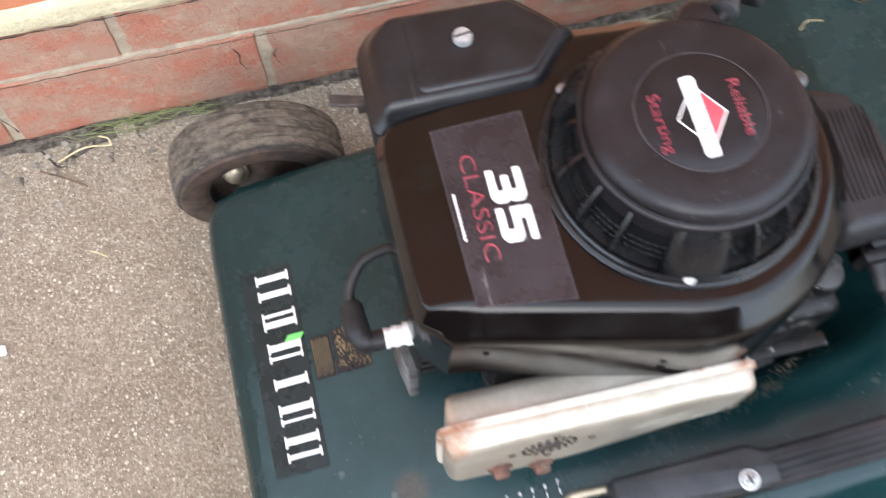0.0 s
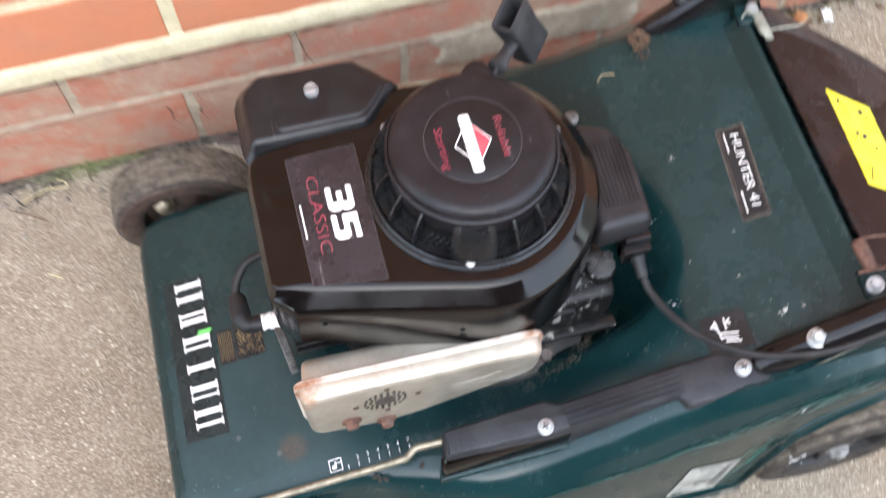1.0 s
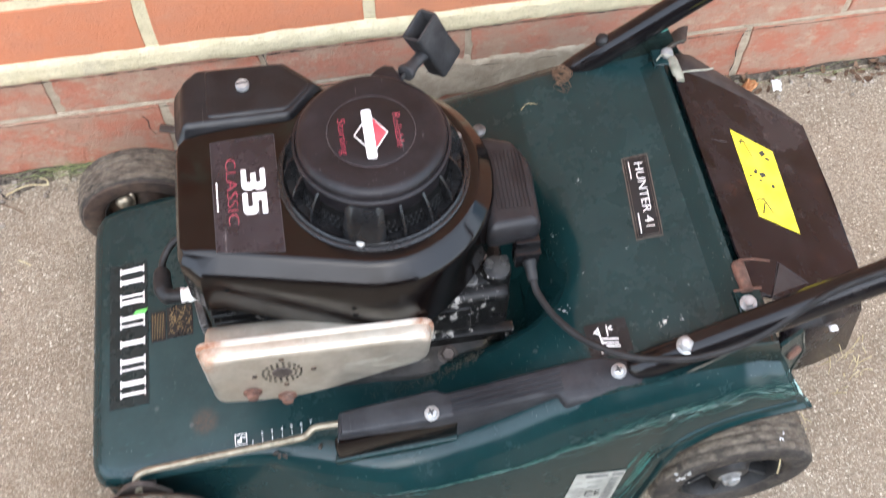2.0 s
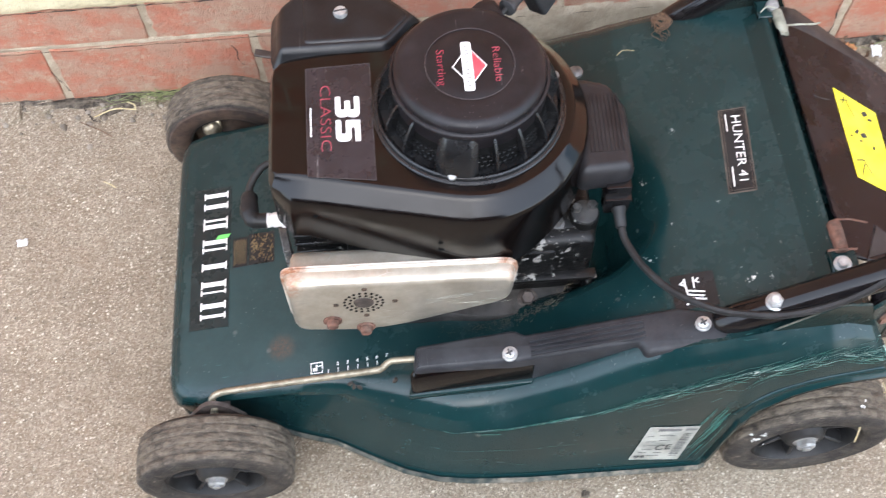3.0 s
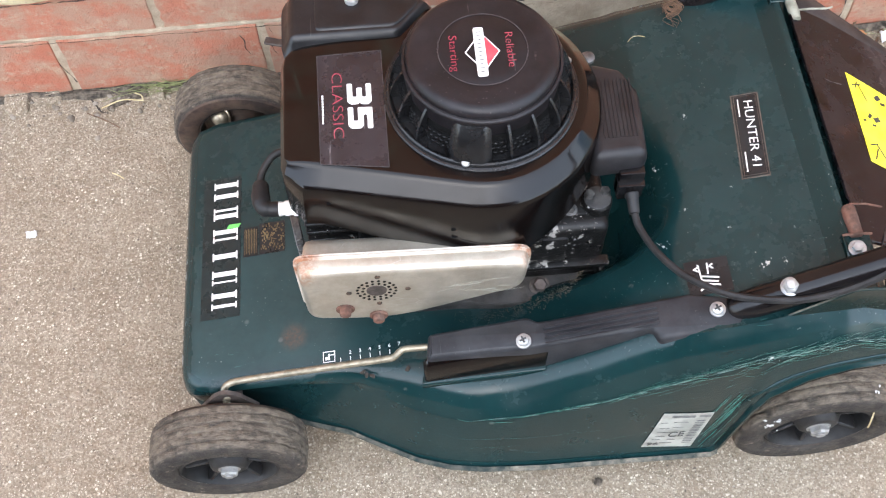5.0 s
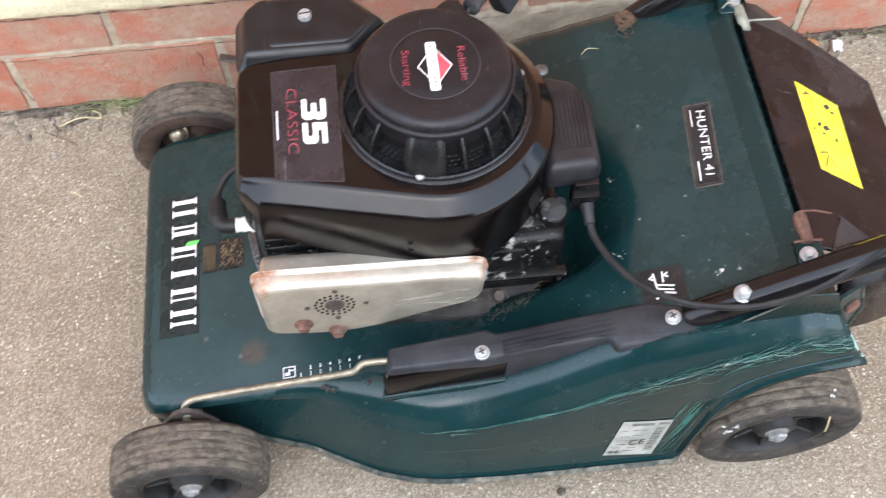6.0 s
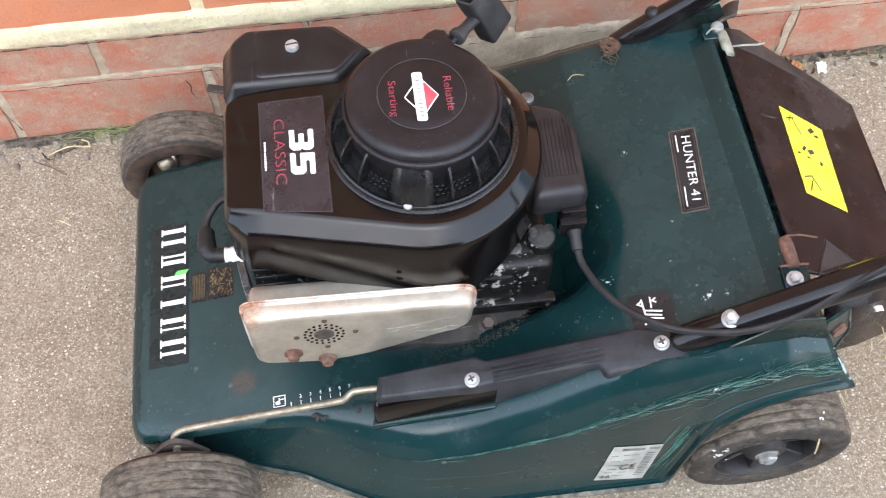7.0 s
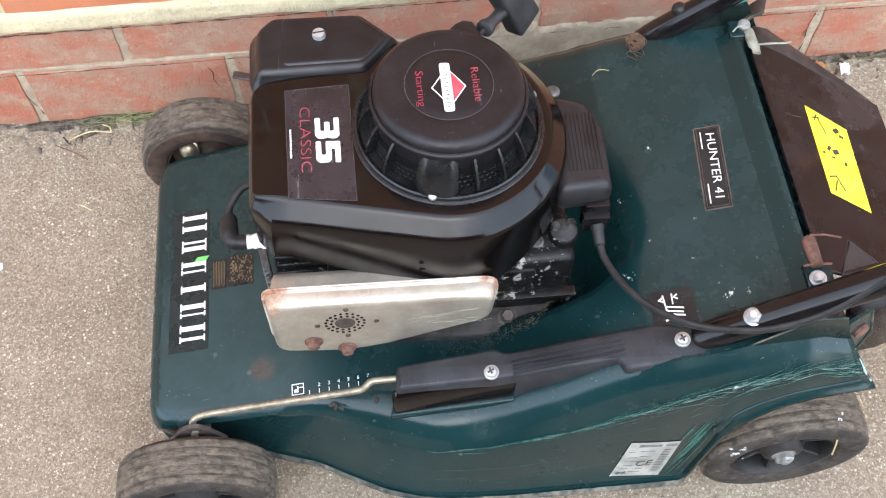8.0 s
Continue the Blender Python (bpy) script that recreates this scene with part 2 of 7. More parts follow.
def muffler_steel():
    m = Mat("muffler_steel", 0.5, 0.35)
    col = m.mix(m.ramp(m.noise(22, 7, 0.7), 0.35, 0.7), (0.39, 0.350, 0.28), (0.54, 0.500, 0.42))
    col = m.mix(m.ramp(m.noise(120, 4, 0.6, (0.25, 1, 1), 2.0), 0.58, 0.72, 0.0, 0.5), col, (0.40, 0.37, 0.32))
    lines = m.math("MULTIPLY", m.ramp(m.cells(75, "DISTANCE_TO_EDGE", "Distance", (0.35, 1, 1.3), 2.0), 0.004, 0.018, 1.0, 0.0), m.ramp(m.noise(20, 4, 0.6, None, 9.0), 0.5, 0.62, 0.0, 0.45))
    col = m.mix(lines, col, (0.62, 0.60, 0.56))
    rust = m.ramp(m.noise(28, 8, 0.72, None, 4.0), 0.63, 0.78, 0.0, 0.9)
    for at, r, full in (((0.1180, 0.240, 0.2800), 0.008, 0.85), ((0.3050, 0.240, 0.2720), 0.004, 0.6), ((0.1530, 0.2345, 0.2180), 0.0035, 0.5), ((0.1790, 0.2345, 0.2050), 0.0035, 0.35)):
        rust = m.math("MAXIMUM", rust, m.math("MULTIPLY", m.spot(at, r), m.ramp(m.noise(130, 7, 0.75, None, 17.0), 0.36, 0.60, 0.1, full)))
    col = m.mix(rust, col, m.mix(m.noise(150, 4), (0.16, 0.06, 0.03), (0.42, 0.22, 0.11)))
    m.color(col)
    m.metal(m.math("MULTIPLY", m.math("SUBTRACT", 1.0, rust), 0.75)).rough(m.ramp(m.noise(35, 6), 0.3, 0.7, 0.38, 0.54))
    return m.bump(m.noise(220, 6), 0.35, 0.0006).m


def rusty_seam():
    m = Mat("rusty_seam", 0.6, 0.2)
    rust = m.ramp(m.noise(70, 8, 0.8, (0.5, 1, 1)), 0.54, 0.66, 0.05, 0.85)
    for at, r in (((0.1180, 0.249, 0.2800), 0.010), ((0.3060, 0.249, 0.2720), 0.007)):
        rust = m.math("MAXIMUM", rust, m.math("MULTIPLY", m.spot(at, r), m.ramp(m.noise(130, 7, 0.75, None, 5.0), 0.32, 0.56, 0.3, 1.0)))
    col = m.mix(rust, (0.58, 0.53, 0.45), m.mix(m.noise(150, 4), (0.14, 0.05, 0.025), (0.42, 0.20, 0.10)))
    m.color(col)
    return m.bump(m.noise(260, 6), 0.5, 0.0008).m


def chipped_casting():
    m = Mat("painted_casting", 0.35)
    m.b.inputs["Specular IOR Level"].default_value = 0.3
    base = m.mix(m.ramp(m.noise(60, 5), 0.35, 0.65), (0.0030, 0.0030, 0.0030), (0.0085, 0.0080, 0.0075))
    chips = m.math("MULTIPLY", m.ramp(m.noise(110, 5, 0.65, None, 2.0), 0.585, 0.61), m.ramp(m.noise(26, 3, 0.5, None, 6.0), 0.48, 0.56))
    chips = m.math("MAXIMUM", chips, m.math("MULTIPLY", m.ramp(m.noise(330, 3, 0.6, None, 15.0), 0.66, 0.69), 0.7))
    m.color(m.mix(chips, base, (0.26, 0.25, 0.23)))
    m.rough(m.ramp(m.noise(50, 5), 0.3, 0.7, 0.25, 0.5))
    return m.bump(m.noise(240, 6, 0.7), 0.45, 0.0012).m


def flap_plastic():
    """Brown-black moulded plastic, shiny where wiped, dull with dried dust elsewhere."""
    m = Mat("flap_plastic", 0.25)
    m.b.inputs["Specular IOR Level"].default_value = 0.20
    col = m.mix(m.ramp(m.noise(20, 5), 0.35, 0.65), (0.0030, 0.0024, 0.0032), (0.0100, 0.0078, 0.0094))
    col = m.mix(m.ramp(m.math("ADD", m.noise(11, 4, 0.6, None, 15.0), m.math("MULTIPLY", m.spot((0.675, 0.430, 0.240), 0.022), 0.26)), 0.60, 0.68, 0.0, 0.85), col, (0.026, 0.0225, 0.0235))
    col = m.mix(m.ramp(m.noise(26, 5, 0.65, None, 27.0), 0.60, 0.66, 0.0, 0.8), col, (0.022, 0.0105, 0.0085))
    dust = m.ramp(m.math("ADD", m.noise(13, 7, 0.7, None, 3.0), m.math("MULTIPLY", m.noise(70, 6, 0.75, None, 6.0), 0.3)), 0.56, 0.90, 0.0, 0.4)
    col = m.mix(dust, col, (0.036, 0.031, 0.033))
    wet = m.ramp(m.noise(17, 6, 0.7, None, 21.0), 0.58, 0.66)
    col = m.mix(wet, col, (0.0016, 0.0012, 0.0014))
    line = m.math("MULTIPLY", m.ramp(m.noise(300, 2, 0.5, (1, 0.05, 1), 4.0), 0.70, 0.75), m.ramp(m.noise(24, 5, 0.7, None, 1.0), 0.50, 0.60, 0.0, 0.6))
    col = m.mix(line, col, (0.15, 0.14, 0.14))
    m.color(col).rough(m.math("ADD", m.ramp(m.noise(15, 6, 0.7, None, 7.0), 0.3, 0.7, 0.14, 0.30), m.math("MULTIPLY", dust, 0.5)))
    return m.bump(m.math("ADD", m.noise(180, 4), m.math("MULTIPLY", m.noise(14, 3), 2.0)), 0.15, 0.0006).m


M = dict(
    green=green_paint(), tyre=tyre_rubber(), concrete=concrete(), muffler=muffler_steel(),
    brick_up=brick_clay("brick_orange", (0.515, 0.184, 0.085), (0.555, 0.222, 0.112), (0.45, 0.200, 0.116), 0.20),
    brick_low=brick_clay("brick_faded", (0.39, 0.133, 0.076), (0.42, 0.182, 0.118), (0.355, 0.245, 0.172), 0.80),
    mortar_pale=mortar("mortar_pale", (0.57, 0.50, 0.315), (0.70, 0.62, 0.41)),
    mortar_grey=mortar("mortar_grey", (0.34, 0.275, 0.195), (0.50, 0.42, 0.31)),
    cowl=plain("cowl_paint", (0.0024, 0.0016, 0.0015), (0.0042, 0.0030, 0.0027), 0.15, 0, 40, 0.03, 0.0003, 0, (0, 0, 0), 0.31),
    satin=plain("satin_plastic", (0.0045, 0.0046, 0.0054), (0.0085, 0.0088, 0.0100), 0.36, 0, 60, 0.2, 0.0004, 0.08, (0.06, 0.06, 0.062), 0.36, 0.15),
    cap=plain("cap_plastic", (0.0055, 0.0046, 0.0056), (0.0100, 0.0084, 0.0098), 0.40, 0, 50, 0.15, 0.0003, 0.14, (0.07, 0.06, 0.068), 0.30, 0.5),
    grey_plastic=plain("lever_plastic", (0.0140, 0.0148, 0.0172), (0.0245, 0.0256, 0.0286), 0.45, 0, 45, 0.2, 0.0004, 0.2, (0.10, 0.10, 0.105), 0.26, 0.4),
    flap=flap_plastic(),
    grip=plain("grip_rubber", (0.011, 0.011, 0.012), (0.024, 0.024, 0.025), 0.5, 0, 60, 0.3, 0.0006, 0.3, (0.10, 0.10, 0.10), 0.4, 0.3),
    rubber=plain("black_rubber", (0.0085, 0.0085, 0.0088), (0.016, 0.0158, 0.016), 0.5, 0, 60, 0.3, 0.0005, 0.12, (0.2, 0.18, 0.16), 0.28),
    tube=plain("tube_enamel", (0.004, 0.0035, 0.004), (0.008, 0.007, 0.007), 0.15, 0, 40, 0.08, 0.0003, 0.05, (0.2, 0.18, 0.16), 0.30),
    zinc=plain("zinc_plate", (0.30, 0.305, 0.30), (0.47, 0.475, 0.46), 0.36, 0.5, 120, 0.3, 0.0004, 0.25),
    brass=plain("tarnished_plate", (0.20, 0.165, 0.115), (0.36, 0.31, 0.23), 0.36, 0.7, 120, 0.3, 0.0004, 0.3),
    rod=plain("rod_steel", (0.17, 0.15, 0.105), (0.30, 0.27, 0.20), 0.40, 0.55, 120, 0.2, 0.0003, 0.12),
    rust=plain("rusty_steel", (0.065, 0.032, 0.022), (0.15, 0.070, 0.046), 0.85, 0.1, 120, 0.5, 0.0008, 0.3),
    dark_steel=plain("dark_steel", (0.05, 0.04, 0.035), (0.10, 0.08, 0.07), 0.6, 0.5, 90, 0.4, 0.0006, 0.5),
    casting=chipped_casting(),
    # Near-black for openings and the intake screen: the shade inside is its colour.
    void=plain("opening_black", (0.002, 0.002, 0.002), (0.005, 0.005, 0.005), 0.8, 0, 90, 0.5, 0.001, 0, (0, 0, 0), 0.08),
    white=plain("white_print", (0.74, 0.73, 0.70), (0.82, 0.81, 0.78), 0.5, 0, 90, 0.1, 0.0002, 0.15),
    red=plain("red_print", (0.50, 0.03, 0.05), (0.60, 0.06, 0.08), 0.45, 0, 90, 0.1, 0.0002, 0.15),
    grass_green=plain("green_print", (0.10, 0.45, 0.08), (0.16, 0.55, 0.12), 0.5, 0, 90, 0.1, 0.0002),
    gold=plain("gold_print", (0.10, 0.075, 0.035), (0.19, 0.145, 0.07), 0.5, 0.2, 90, 0.1, 0.0002, 0.4, (0.05, 0.05, 0.04)),
    bronze=plain("bronze_print", (0.06, 0.050, 0.040), (0.11, 0.092, 0.075), 0.5, 0.2, 90, 0.1, 0.0002, 0.3),
    film=plain("clear_film", (0.0105, 0.0094, 0.0124), (0.0185, 0.0165, 0.0205), 0.28, 0, 50, 0.15, 0.0003, 0.16, (0.10, 0.085, 0.09), 0.5, 0.6),
    ring_grey=plain("pale_grey_line", (0.030, 0.027, 0.030), (0.055, 0.05, 0.052), 0.4, 0, 90, 0.2, 0.0003),
    red_faded=plain("faded_red_print", (0.24, 0.022, 0.045), (0.34, 0.045, 0.07), 0.45, 0, 90, 0.1, 0.0002, 0.2),
    flange=plain("dusty_casting", (0.014, 0.014, 0.0145), (0.060, 0.058, 0.056), 0.42, 0, 50, 0.4, 0.001, 0.3, (0.16, 0.13, 0.10)),
    label_black=plain("label_film", (0.0085, 0.0100, 0.0110), (0.0150, 0.0165, 0.0175), 0.3, 0, 50, 0.15, 0.0003, 0.10, (0.06, 0.07, 0.07), 0.3),
    name_film=plain("name_film", (0.0062, 0.0140, 0.0152), (0.0095, 0.0190, 0.0202), 0.28, 0, 50, 0.15, 0.0003, 0.12, (0.05, 0.06, 0.065), 0.36),
    yellow=plain("yellow_film", (0.86, 0.76, 0.02), (0.92, 0.83, 0.05), 0.45, 0, 60, 0.1, 0.0003, 0.08),
    paper=plain("paper_label", (0.25, 0.255, 0.225), (0.37, 0.37, 0.33), 0.6, 0, 60, 0.2, 0.0004, 0.35),
    ink=plain("black_ink", (0.02, 0.02, 0.02), (0.04, 0.04, 0.04), 0.6, 0, 60, 0.1, 0.0002),
    silver_ink=plain("pale_scratch", (0.20, 0.33, 0.29), (0.42, 0.52, 0.47), 0.6, 0, 200, 0.2, 0.0003),
    teal_scratch=plain("teal_scratch", (0.022, 0.115, 0.095), (0.06, 0.22, 0.175), 0.6, 0, 200, 0.2, 0.0003),
    rim_gloss=plain("moulded_rim", (0.005, 0.005, 0.0055), (0.010, 0.010, 0.0105), 0.26, 0, 60, 0.2, 0.0003, 0.12, (0.10, 0.10, 0.10), 0.4),
    hub_zinc=plain("dull_zinc", (0.20, 0.20, 0.195), (0.34, 0.34, 0.33), 0.4, 0.5, 120, 0.4, 0.0005, 0.4),
    bolt_grey=plain("weathered_bolt", (0.045, 0.045, 0.046), (0.120, 0.117, 0.112), 0.38, 0.4, 120, 0.4, 0.0006, 0.3),
    dried=plain("dried_splash", (0.38, 0.38, 0.35), (0.55, 0.55, 0.52), 0.8, 0, 300, 0.3, 0.0005),
    seam=rusty_seam(),
    cover_grey=plain("dusty_grey_plastic", (0.0095, 0.0092, 0.0102), (0.0175, 0.0168, 0.0182), 0.42, 0, 60, 0.2, 0.0004, 0.2, (0.08, 0.075, 0.078), 0.30, 0.25),
    faded_ink=plain("faded_ink", (0.085, 0.085, 0.085), (0.17, 0.17, 0.165), 0.6, 0, 200, 0.1, 0.0002, 0.3, (0.3, 0.3, 0.28)),
    old_rivet=plain("stained_rivet", (0.030, 0.022, 0.017), (0.09, 0.055, 0.036), 0.6, 0.2, 300, 0.4, 0.0004, 0.3, (0.16, 0.09, 0.05)),
    scuffed=plain("scuffed_plastic", (0.018, 0.0125, 0.0105), (0.040, 0.029, 0.024), 0.62, 0, 40, 0.3, 0.0005, 0.3, (0.09, 0.07, 0.06), 0.3, 0.5),
    gusset=plain("grey_scuffed_plastic", (0.012, 0.0118, 0.0128), (0.026, 0.0255, 0.027), 0.4, 0, 40, 0.3, 0.0005, 0.3, (0.10, 0.10, 0.10), 0.3, 0.6),
    pale_sleeve=plain("aged_white", (0.17, 0.17, 0.13), (0.30, 0.30, 0.24), 0.55, 0, 90, 0.3, 0.0006, 0.4, (0.12, 0.10, 0.08)),
    worn_rim=plain("worn_rim", (0.020, 0.030, 0.028), (0.080, 0.080, 0.068), 0.85, 0, 90, 0.4, 0.0008, 0.8, (0.36, 0.31, 0.24), 0.15),
    soil=plain("soil", (0.040, 0.031, 0.023), (0.155, 0.125, 0.092), 0.95, 0, 140, 0.8, 0.004, 0.6, (0.36, 0.31, 0.24)),
    crack=plain("crack_dirt_shade", (0.028, 0.022, 0.017), (0.06, 0.047, 0.036), 0.95, 0, 140, 0.8, 0.002),
    straw=plain("dry_grass", (0.42, 0.34, 0.17), (0.56, 0.48, 0.28), 0.8, 0, 100, 0.3, 0.0005),
    grass=plain("grass_blade", (0.11, 0.13, 0.04), (0.20, 0.21, 0.08), 0.6, 0, 100, 0.2, 0.0005),
    leaf=plain("dead_leaf", (0.30, 0.12, 0.04), (0.42, 0.20, 0.08), 0.7, 0, 100, 0.3, 0.0005),
    dull_white=plain("dull_white", (0.36, 0.355, 0.29), (0.52, 0.515, 0.44), 0.5, 0.1, 90, 0.3, 0.0006, 0.4),
    scrap=plain("white_scrap", (0.68, 0.68, 0.67), (0.8, 0.8, 0.79), 0.6, 0, 60, 0.3, 0.001, 0.2),
    root=plain("dry_root", (0.070, 0.042, 0.025), (0.17, 0.105, 0.062), 0.9, 0, 150, 0.5, 0.001),
    clip=plain("old_clippings", (0.07, 0.055, 0.038), (0.16, 0.13, 0.09), 0.9, 0, 200, 0.4, 0.0006),
    # Colour of the unseen board that darkens reflections.
    screen_dark=plain("screen_brown", (0.035, 0.028, 0.022), (0.07, 0.055, 0.042), 0.85, 0, 12, 0.5, 0.002),
    rim_dust=plain("rusty_dust", (0.022, 0.014, 0.010), (0.062, 0.037, 0.025), 0.8, 0, 60, 0.4, 0.001, 0.4, (0.2, 0.15, 0.1)),
    pebble=plain("pebble", (0.13, 0.105, 0.08), (0.30, 0.26, 0.21), 0.85, 0, 30, 0.5, 0.001),
)


# ---- mesh helpers ----
def mesh_of(name, bm, smooth=40):
    bmesh.ops.recalc_face_normals(bm, faces=bm.faces)
    me = bpy.data.meshes.new(name)
    bm.to_mesh(me)
    bm.free()
    for p in me.polygons:
        p.use_smooth = smooth > 0
    if smooth:
        me.set_sharp_from_angle(angle=radians(smooth))
    return me


def part(name, bm, material, parent=None, label="", smooth=40):
    """One mesh object, under a thing or a part whose own pose is kept."""
    me = mesh_of(name, bm, smooth)
    me.materials.append(material)
    ob = new(name, me)
    if parent:
        ob.parent = parent
        ob.matrix_parent_inverse = rest[parent.name].inverted()
    rest[ob.name] = Matrix()
    if label:
        tagged(ob, label)
    return ob


rest = {}


def thing(name, m, label, category, group=""):
    ob = new(name)
    ob.empty_display_size = 0.05
    ob.matrix_basis = m
    rest[ob.name] = m.copy()
    return tagged(ob, label, category, group)


def loft(bm, rings, cap=True, closed=True):
    rows = [[bm.verts.new(p) for p in ring] for ring in rings]
    n = len(rings[0])
    for r0, r1 in zip(rows, rows[1:]):
        for i in range(n if closed else n - 1):
            j = (i + 1) % n
            bm.faces.new((r0[i], r0[j], r1[j], r1[i]))
    if cap:
        bm.faces.new(rows[0][::-1])
        bm.faces.new(rows[-1])
    return bm


def frame_of(axis):
    axis = Vector(axis).normalized()
    side = axis.cross((0, 0, 1) if abs(axis.z) < 0.9 else (1, 0, 0)).normalized()
    return side, axis.cross(side).normalized()


def spin(bm, start, axis, profile, seg=24, cap=True, turn=0.0):
    """A turned form: profile holds (distance along axis, radius)."""
    start, axis = Vector(start), Vector(axis).normalized()
    s, u = frame_of(axis)
    rings = []
    for d, r in profile:
        rings.append([start + axis * d + (s * math.cos(a) + u * math.sin(a)) * r for a in (turn + 2 * math.pi * k / seg for k in range(seg))])
    return loft(bm, rings, cap)


def sweep(bm, points, radius, seg=10, cap=True):
    """A round bar along points; radius may be a list."""
    pts = [Vector(p) for p in points]
    rings, up = [], None
    for i, p in enumerate(pts):
        d = (pts[min(i + 1, len(pts) - 1)] - pts[max(i - 1, 0)]).normalized()
        if up is None:
            up = frame_of(d)[0]
        up = (up - d * up.dot(d)).normalized()
        v = d.cross(up)
        r = radius[i] if isinstance(radius, (list, tuple)) else radius
        rings.append([p + (up * math.cos(a) + v * math.sin(a)) * r for a in (2 * math.pi * k / seg for k in range(seg))])
    return loft(bm, rings, cap)


def smooth_line(points, steps=6):
    """Points along a smooth curve through the given ones."""
    p = [Vector(q) for q in points]
    p = [2 * p[0] - p[1]] + p + [2 * p[-1] - p[-2]]
    out = []
    for i in range(1, len(p) - 2):
        for k in range(steps):
            t = k / steps
            out.append(0.5 * (2 * p[i] + (p[i + 1] - p[i - 1]) * t + (2 * p[i - 1] - 5 * p[i] + 4 * p[i + 1] - p[i + 2]) * t * t + (3 * p[i] - p[i - 1] - 3 * p[i + 1] + p[i + 2]) * t ** 3))
    return out + [p[-2]]


def block(bm, size, m, bevel=0.0, seg=2):
    """A box of that size, bevelled, at the pose m."""
    one = bmesh.new()
    bmesh.ops.create_cube(one, size=1.0, matrix=Matrix.Diagonal((*size, 1)))
    if bevel:
        bmesh.ops.bevel(one, geom=one.edges[:], offset=bevel, segments=seg, affect="EDGES", profile=0.6)
    return joined(bm, one, m)


def joined(bm, other, m=None):
    if m is not None:
        bmesh.ops.transform(other, matrix=m, verts=other.verts)
    me = bpy.data.meshes.new("scrap")
    other.to_mesh(me)
    other.free()
    bm.from_mesh(me)
    bpy.data.meshes.remove(me)
    return bm


def prism(bm, outline, levels, steps=0):
    """Stacked copies of a flat outline: levels hold (height, outward offset); rounded corners come with steps."""
    rings = []
    for z, o in levels:
        ring = []
        n = len(outline)
        for i in range(n):
            a, b, c = (Vector(outline[j % n]) for j in (i - 1, i, i + 1))
            d0, d1 = (b - a).normalized(), (c - b).normalized()
            n0, n1 = Vector((d0.y, -d0.x)), Vector((d1.y, -d1.x))
            k = (n0 + n1)
            k = k / max(k.dot(n0), 0.3)
            q = b + k * o
            ring.append((q.x, q.y, z))
        rings.append(ring)
    return loft(bm, rings)


def rprism(bm, points, radius, levels, steps=3):
    """As prism, for a polygon whose corners are rounded anew at each level."""
    rings, n = [], len(points)
    for z, o in levels:
        grown = []
        for i in range(n):
            a, b, c = (Vector(points[j % n]) for j in (i - 1, i, i + 1))
            d0, d1 = (b - a).normalized(), (c - b).normalized()
            n0, n1 = Vector((d0.y, -d0.x)), Vector((d1.y, -d1.x))
            k = n0 + n1
            grown.append(tuple(b + k / max(k.dot(n0), 0.3) * o))
        rs = [max(r + o, 0.0006) for r in (radius if isinstance(radius, (list, tuple)) else [radius] * n)]
        rings.append([(x, y, z) for x, y in rounded(grown, rs, steps)])
    return loft(bm, rings)


def rounded(points, radius, steps=4):
    """A counter-clockwise outline with its corners rounded; radius may be a list."""
    out, n = [], len(points)
    for i in range(n):
        a, b, c = (Vector(points[j % n]) for j in (i - 1, i, i + 1))
        r = radius[i] if isinstance(radius, (list, tuple)) else radius
        r = min(r, (b - a).length * 0.45, (c - b).length * 0.45)
        if r <= 1e-5:
            out.append(tuple(b))
            continue
        p, q = b + (a - b).normalized() * r, b + (c - b).normalized() * r
        for k in range(steps + 1):
            t = k / steps
            out.append(tuple((1 - t) ** 2 * p + 2 * t * (1 - t) * b + t * t * q))
    return out


def hex_bolt(bm, at, axis, r=0.006, h=0.005, washer=0.0):
    at, axis = Vector(at), Vector(axis).normalized()
    if washer:
        spin(bm, at, axis, [(0, washer), (0.0012, washer), (0.0016, washer * 0.9)], 20)
    spin(bm, at + axis * (0.001 if washer else 0), axis, [(0, r), (h * 0.75, r), (h, r * 0.82)], 6, True, 0.4)
    return bm


def lettering(text, size, m, material, parent, name="lettering", width=None, label="", bold=0.0):
    """Words as a thin mesh; m puts the middle of the words at its origin."""
    cu = bpy.data.curves.new(name, "FONT")
    cu.body, cu.size, cu.extrude = text, size, 0.0001
    cu.align_x, cu.align_y = "CENTER", "CENTER"
    cu.resolution_u, cu.offset = 3, bold
    tmp = bpy.data.objects.new(name, cu)
    scene.collection.objects.link(tmp)
    bpy.context.view_layer.update()
    me = bpy.data.meshes.new_from_object(tmp.evaluated_get(bpy.context.evaluated_depsgraph_get()))
    bpy.data.objects.remove(tmp)
    bpy.data.curves.remove(cu)
    me.materials.clear()
    me.materials.append(material)
    xs, ys = [v.co.x for v in me.vertices], [v.co.y for v in me.vertices]
    mid = Matrix.Translation((-(min(xs) + max(xs)) / 2, -(min(ys) + max(ys)) / 2, 0))
    k = width / (max(xs) - min(xs)) if width else 1.0
    me.transform(m @ Matrix.Diagonal((k, 1, 1, 1)) @ mid)
    ob = new(name, me)
    ob.parent = parent
    ob.matrix_parent_inverse = rest[parent.name].inverted()
    rest[ob.name] = Matrix()
    return tagged(ob, label) if label else ob


# ---- ground and wall ----
bm = bmesh.new()
bmesh.ops.create_grid(bm, x_segments=2, y_segments=2, size=40)
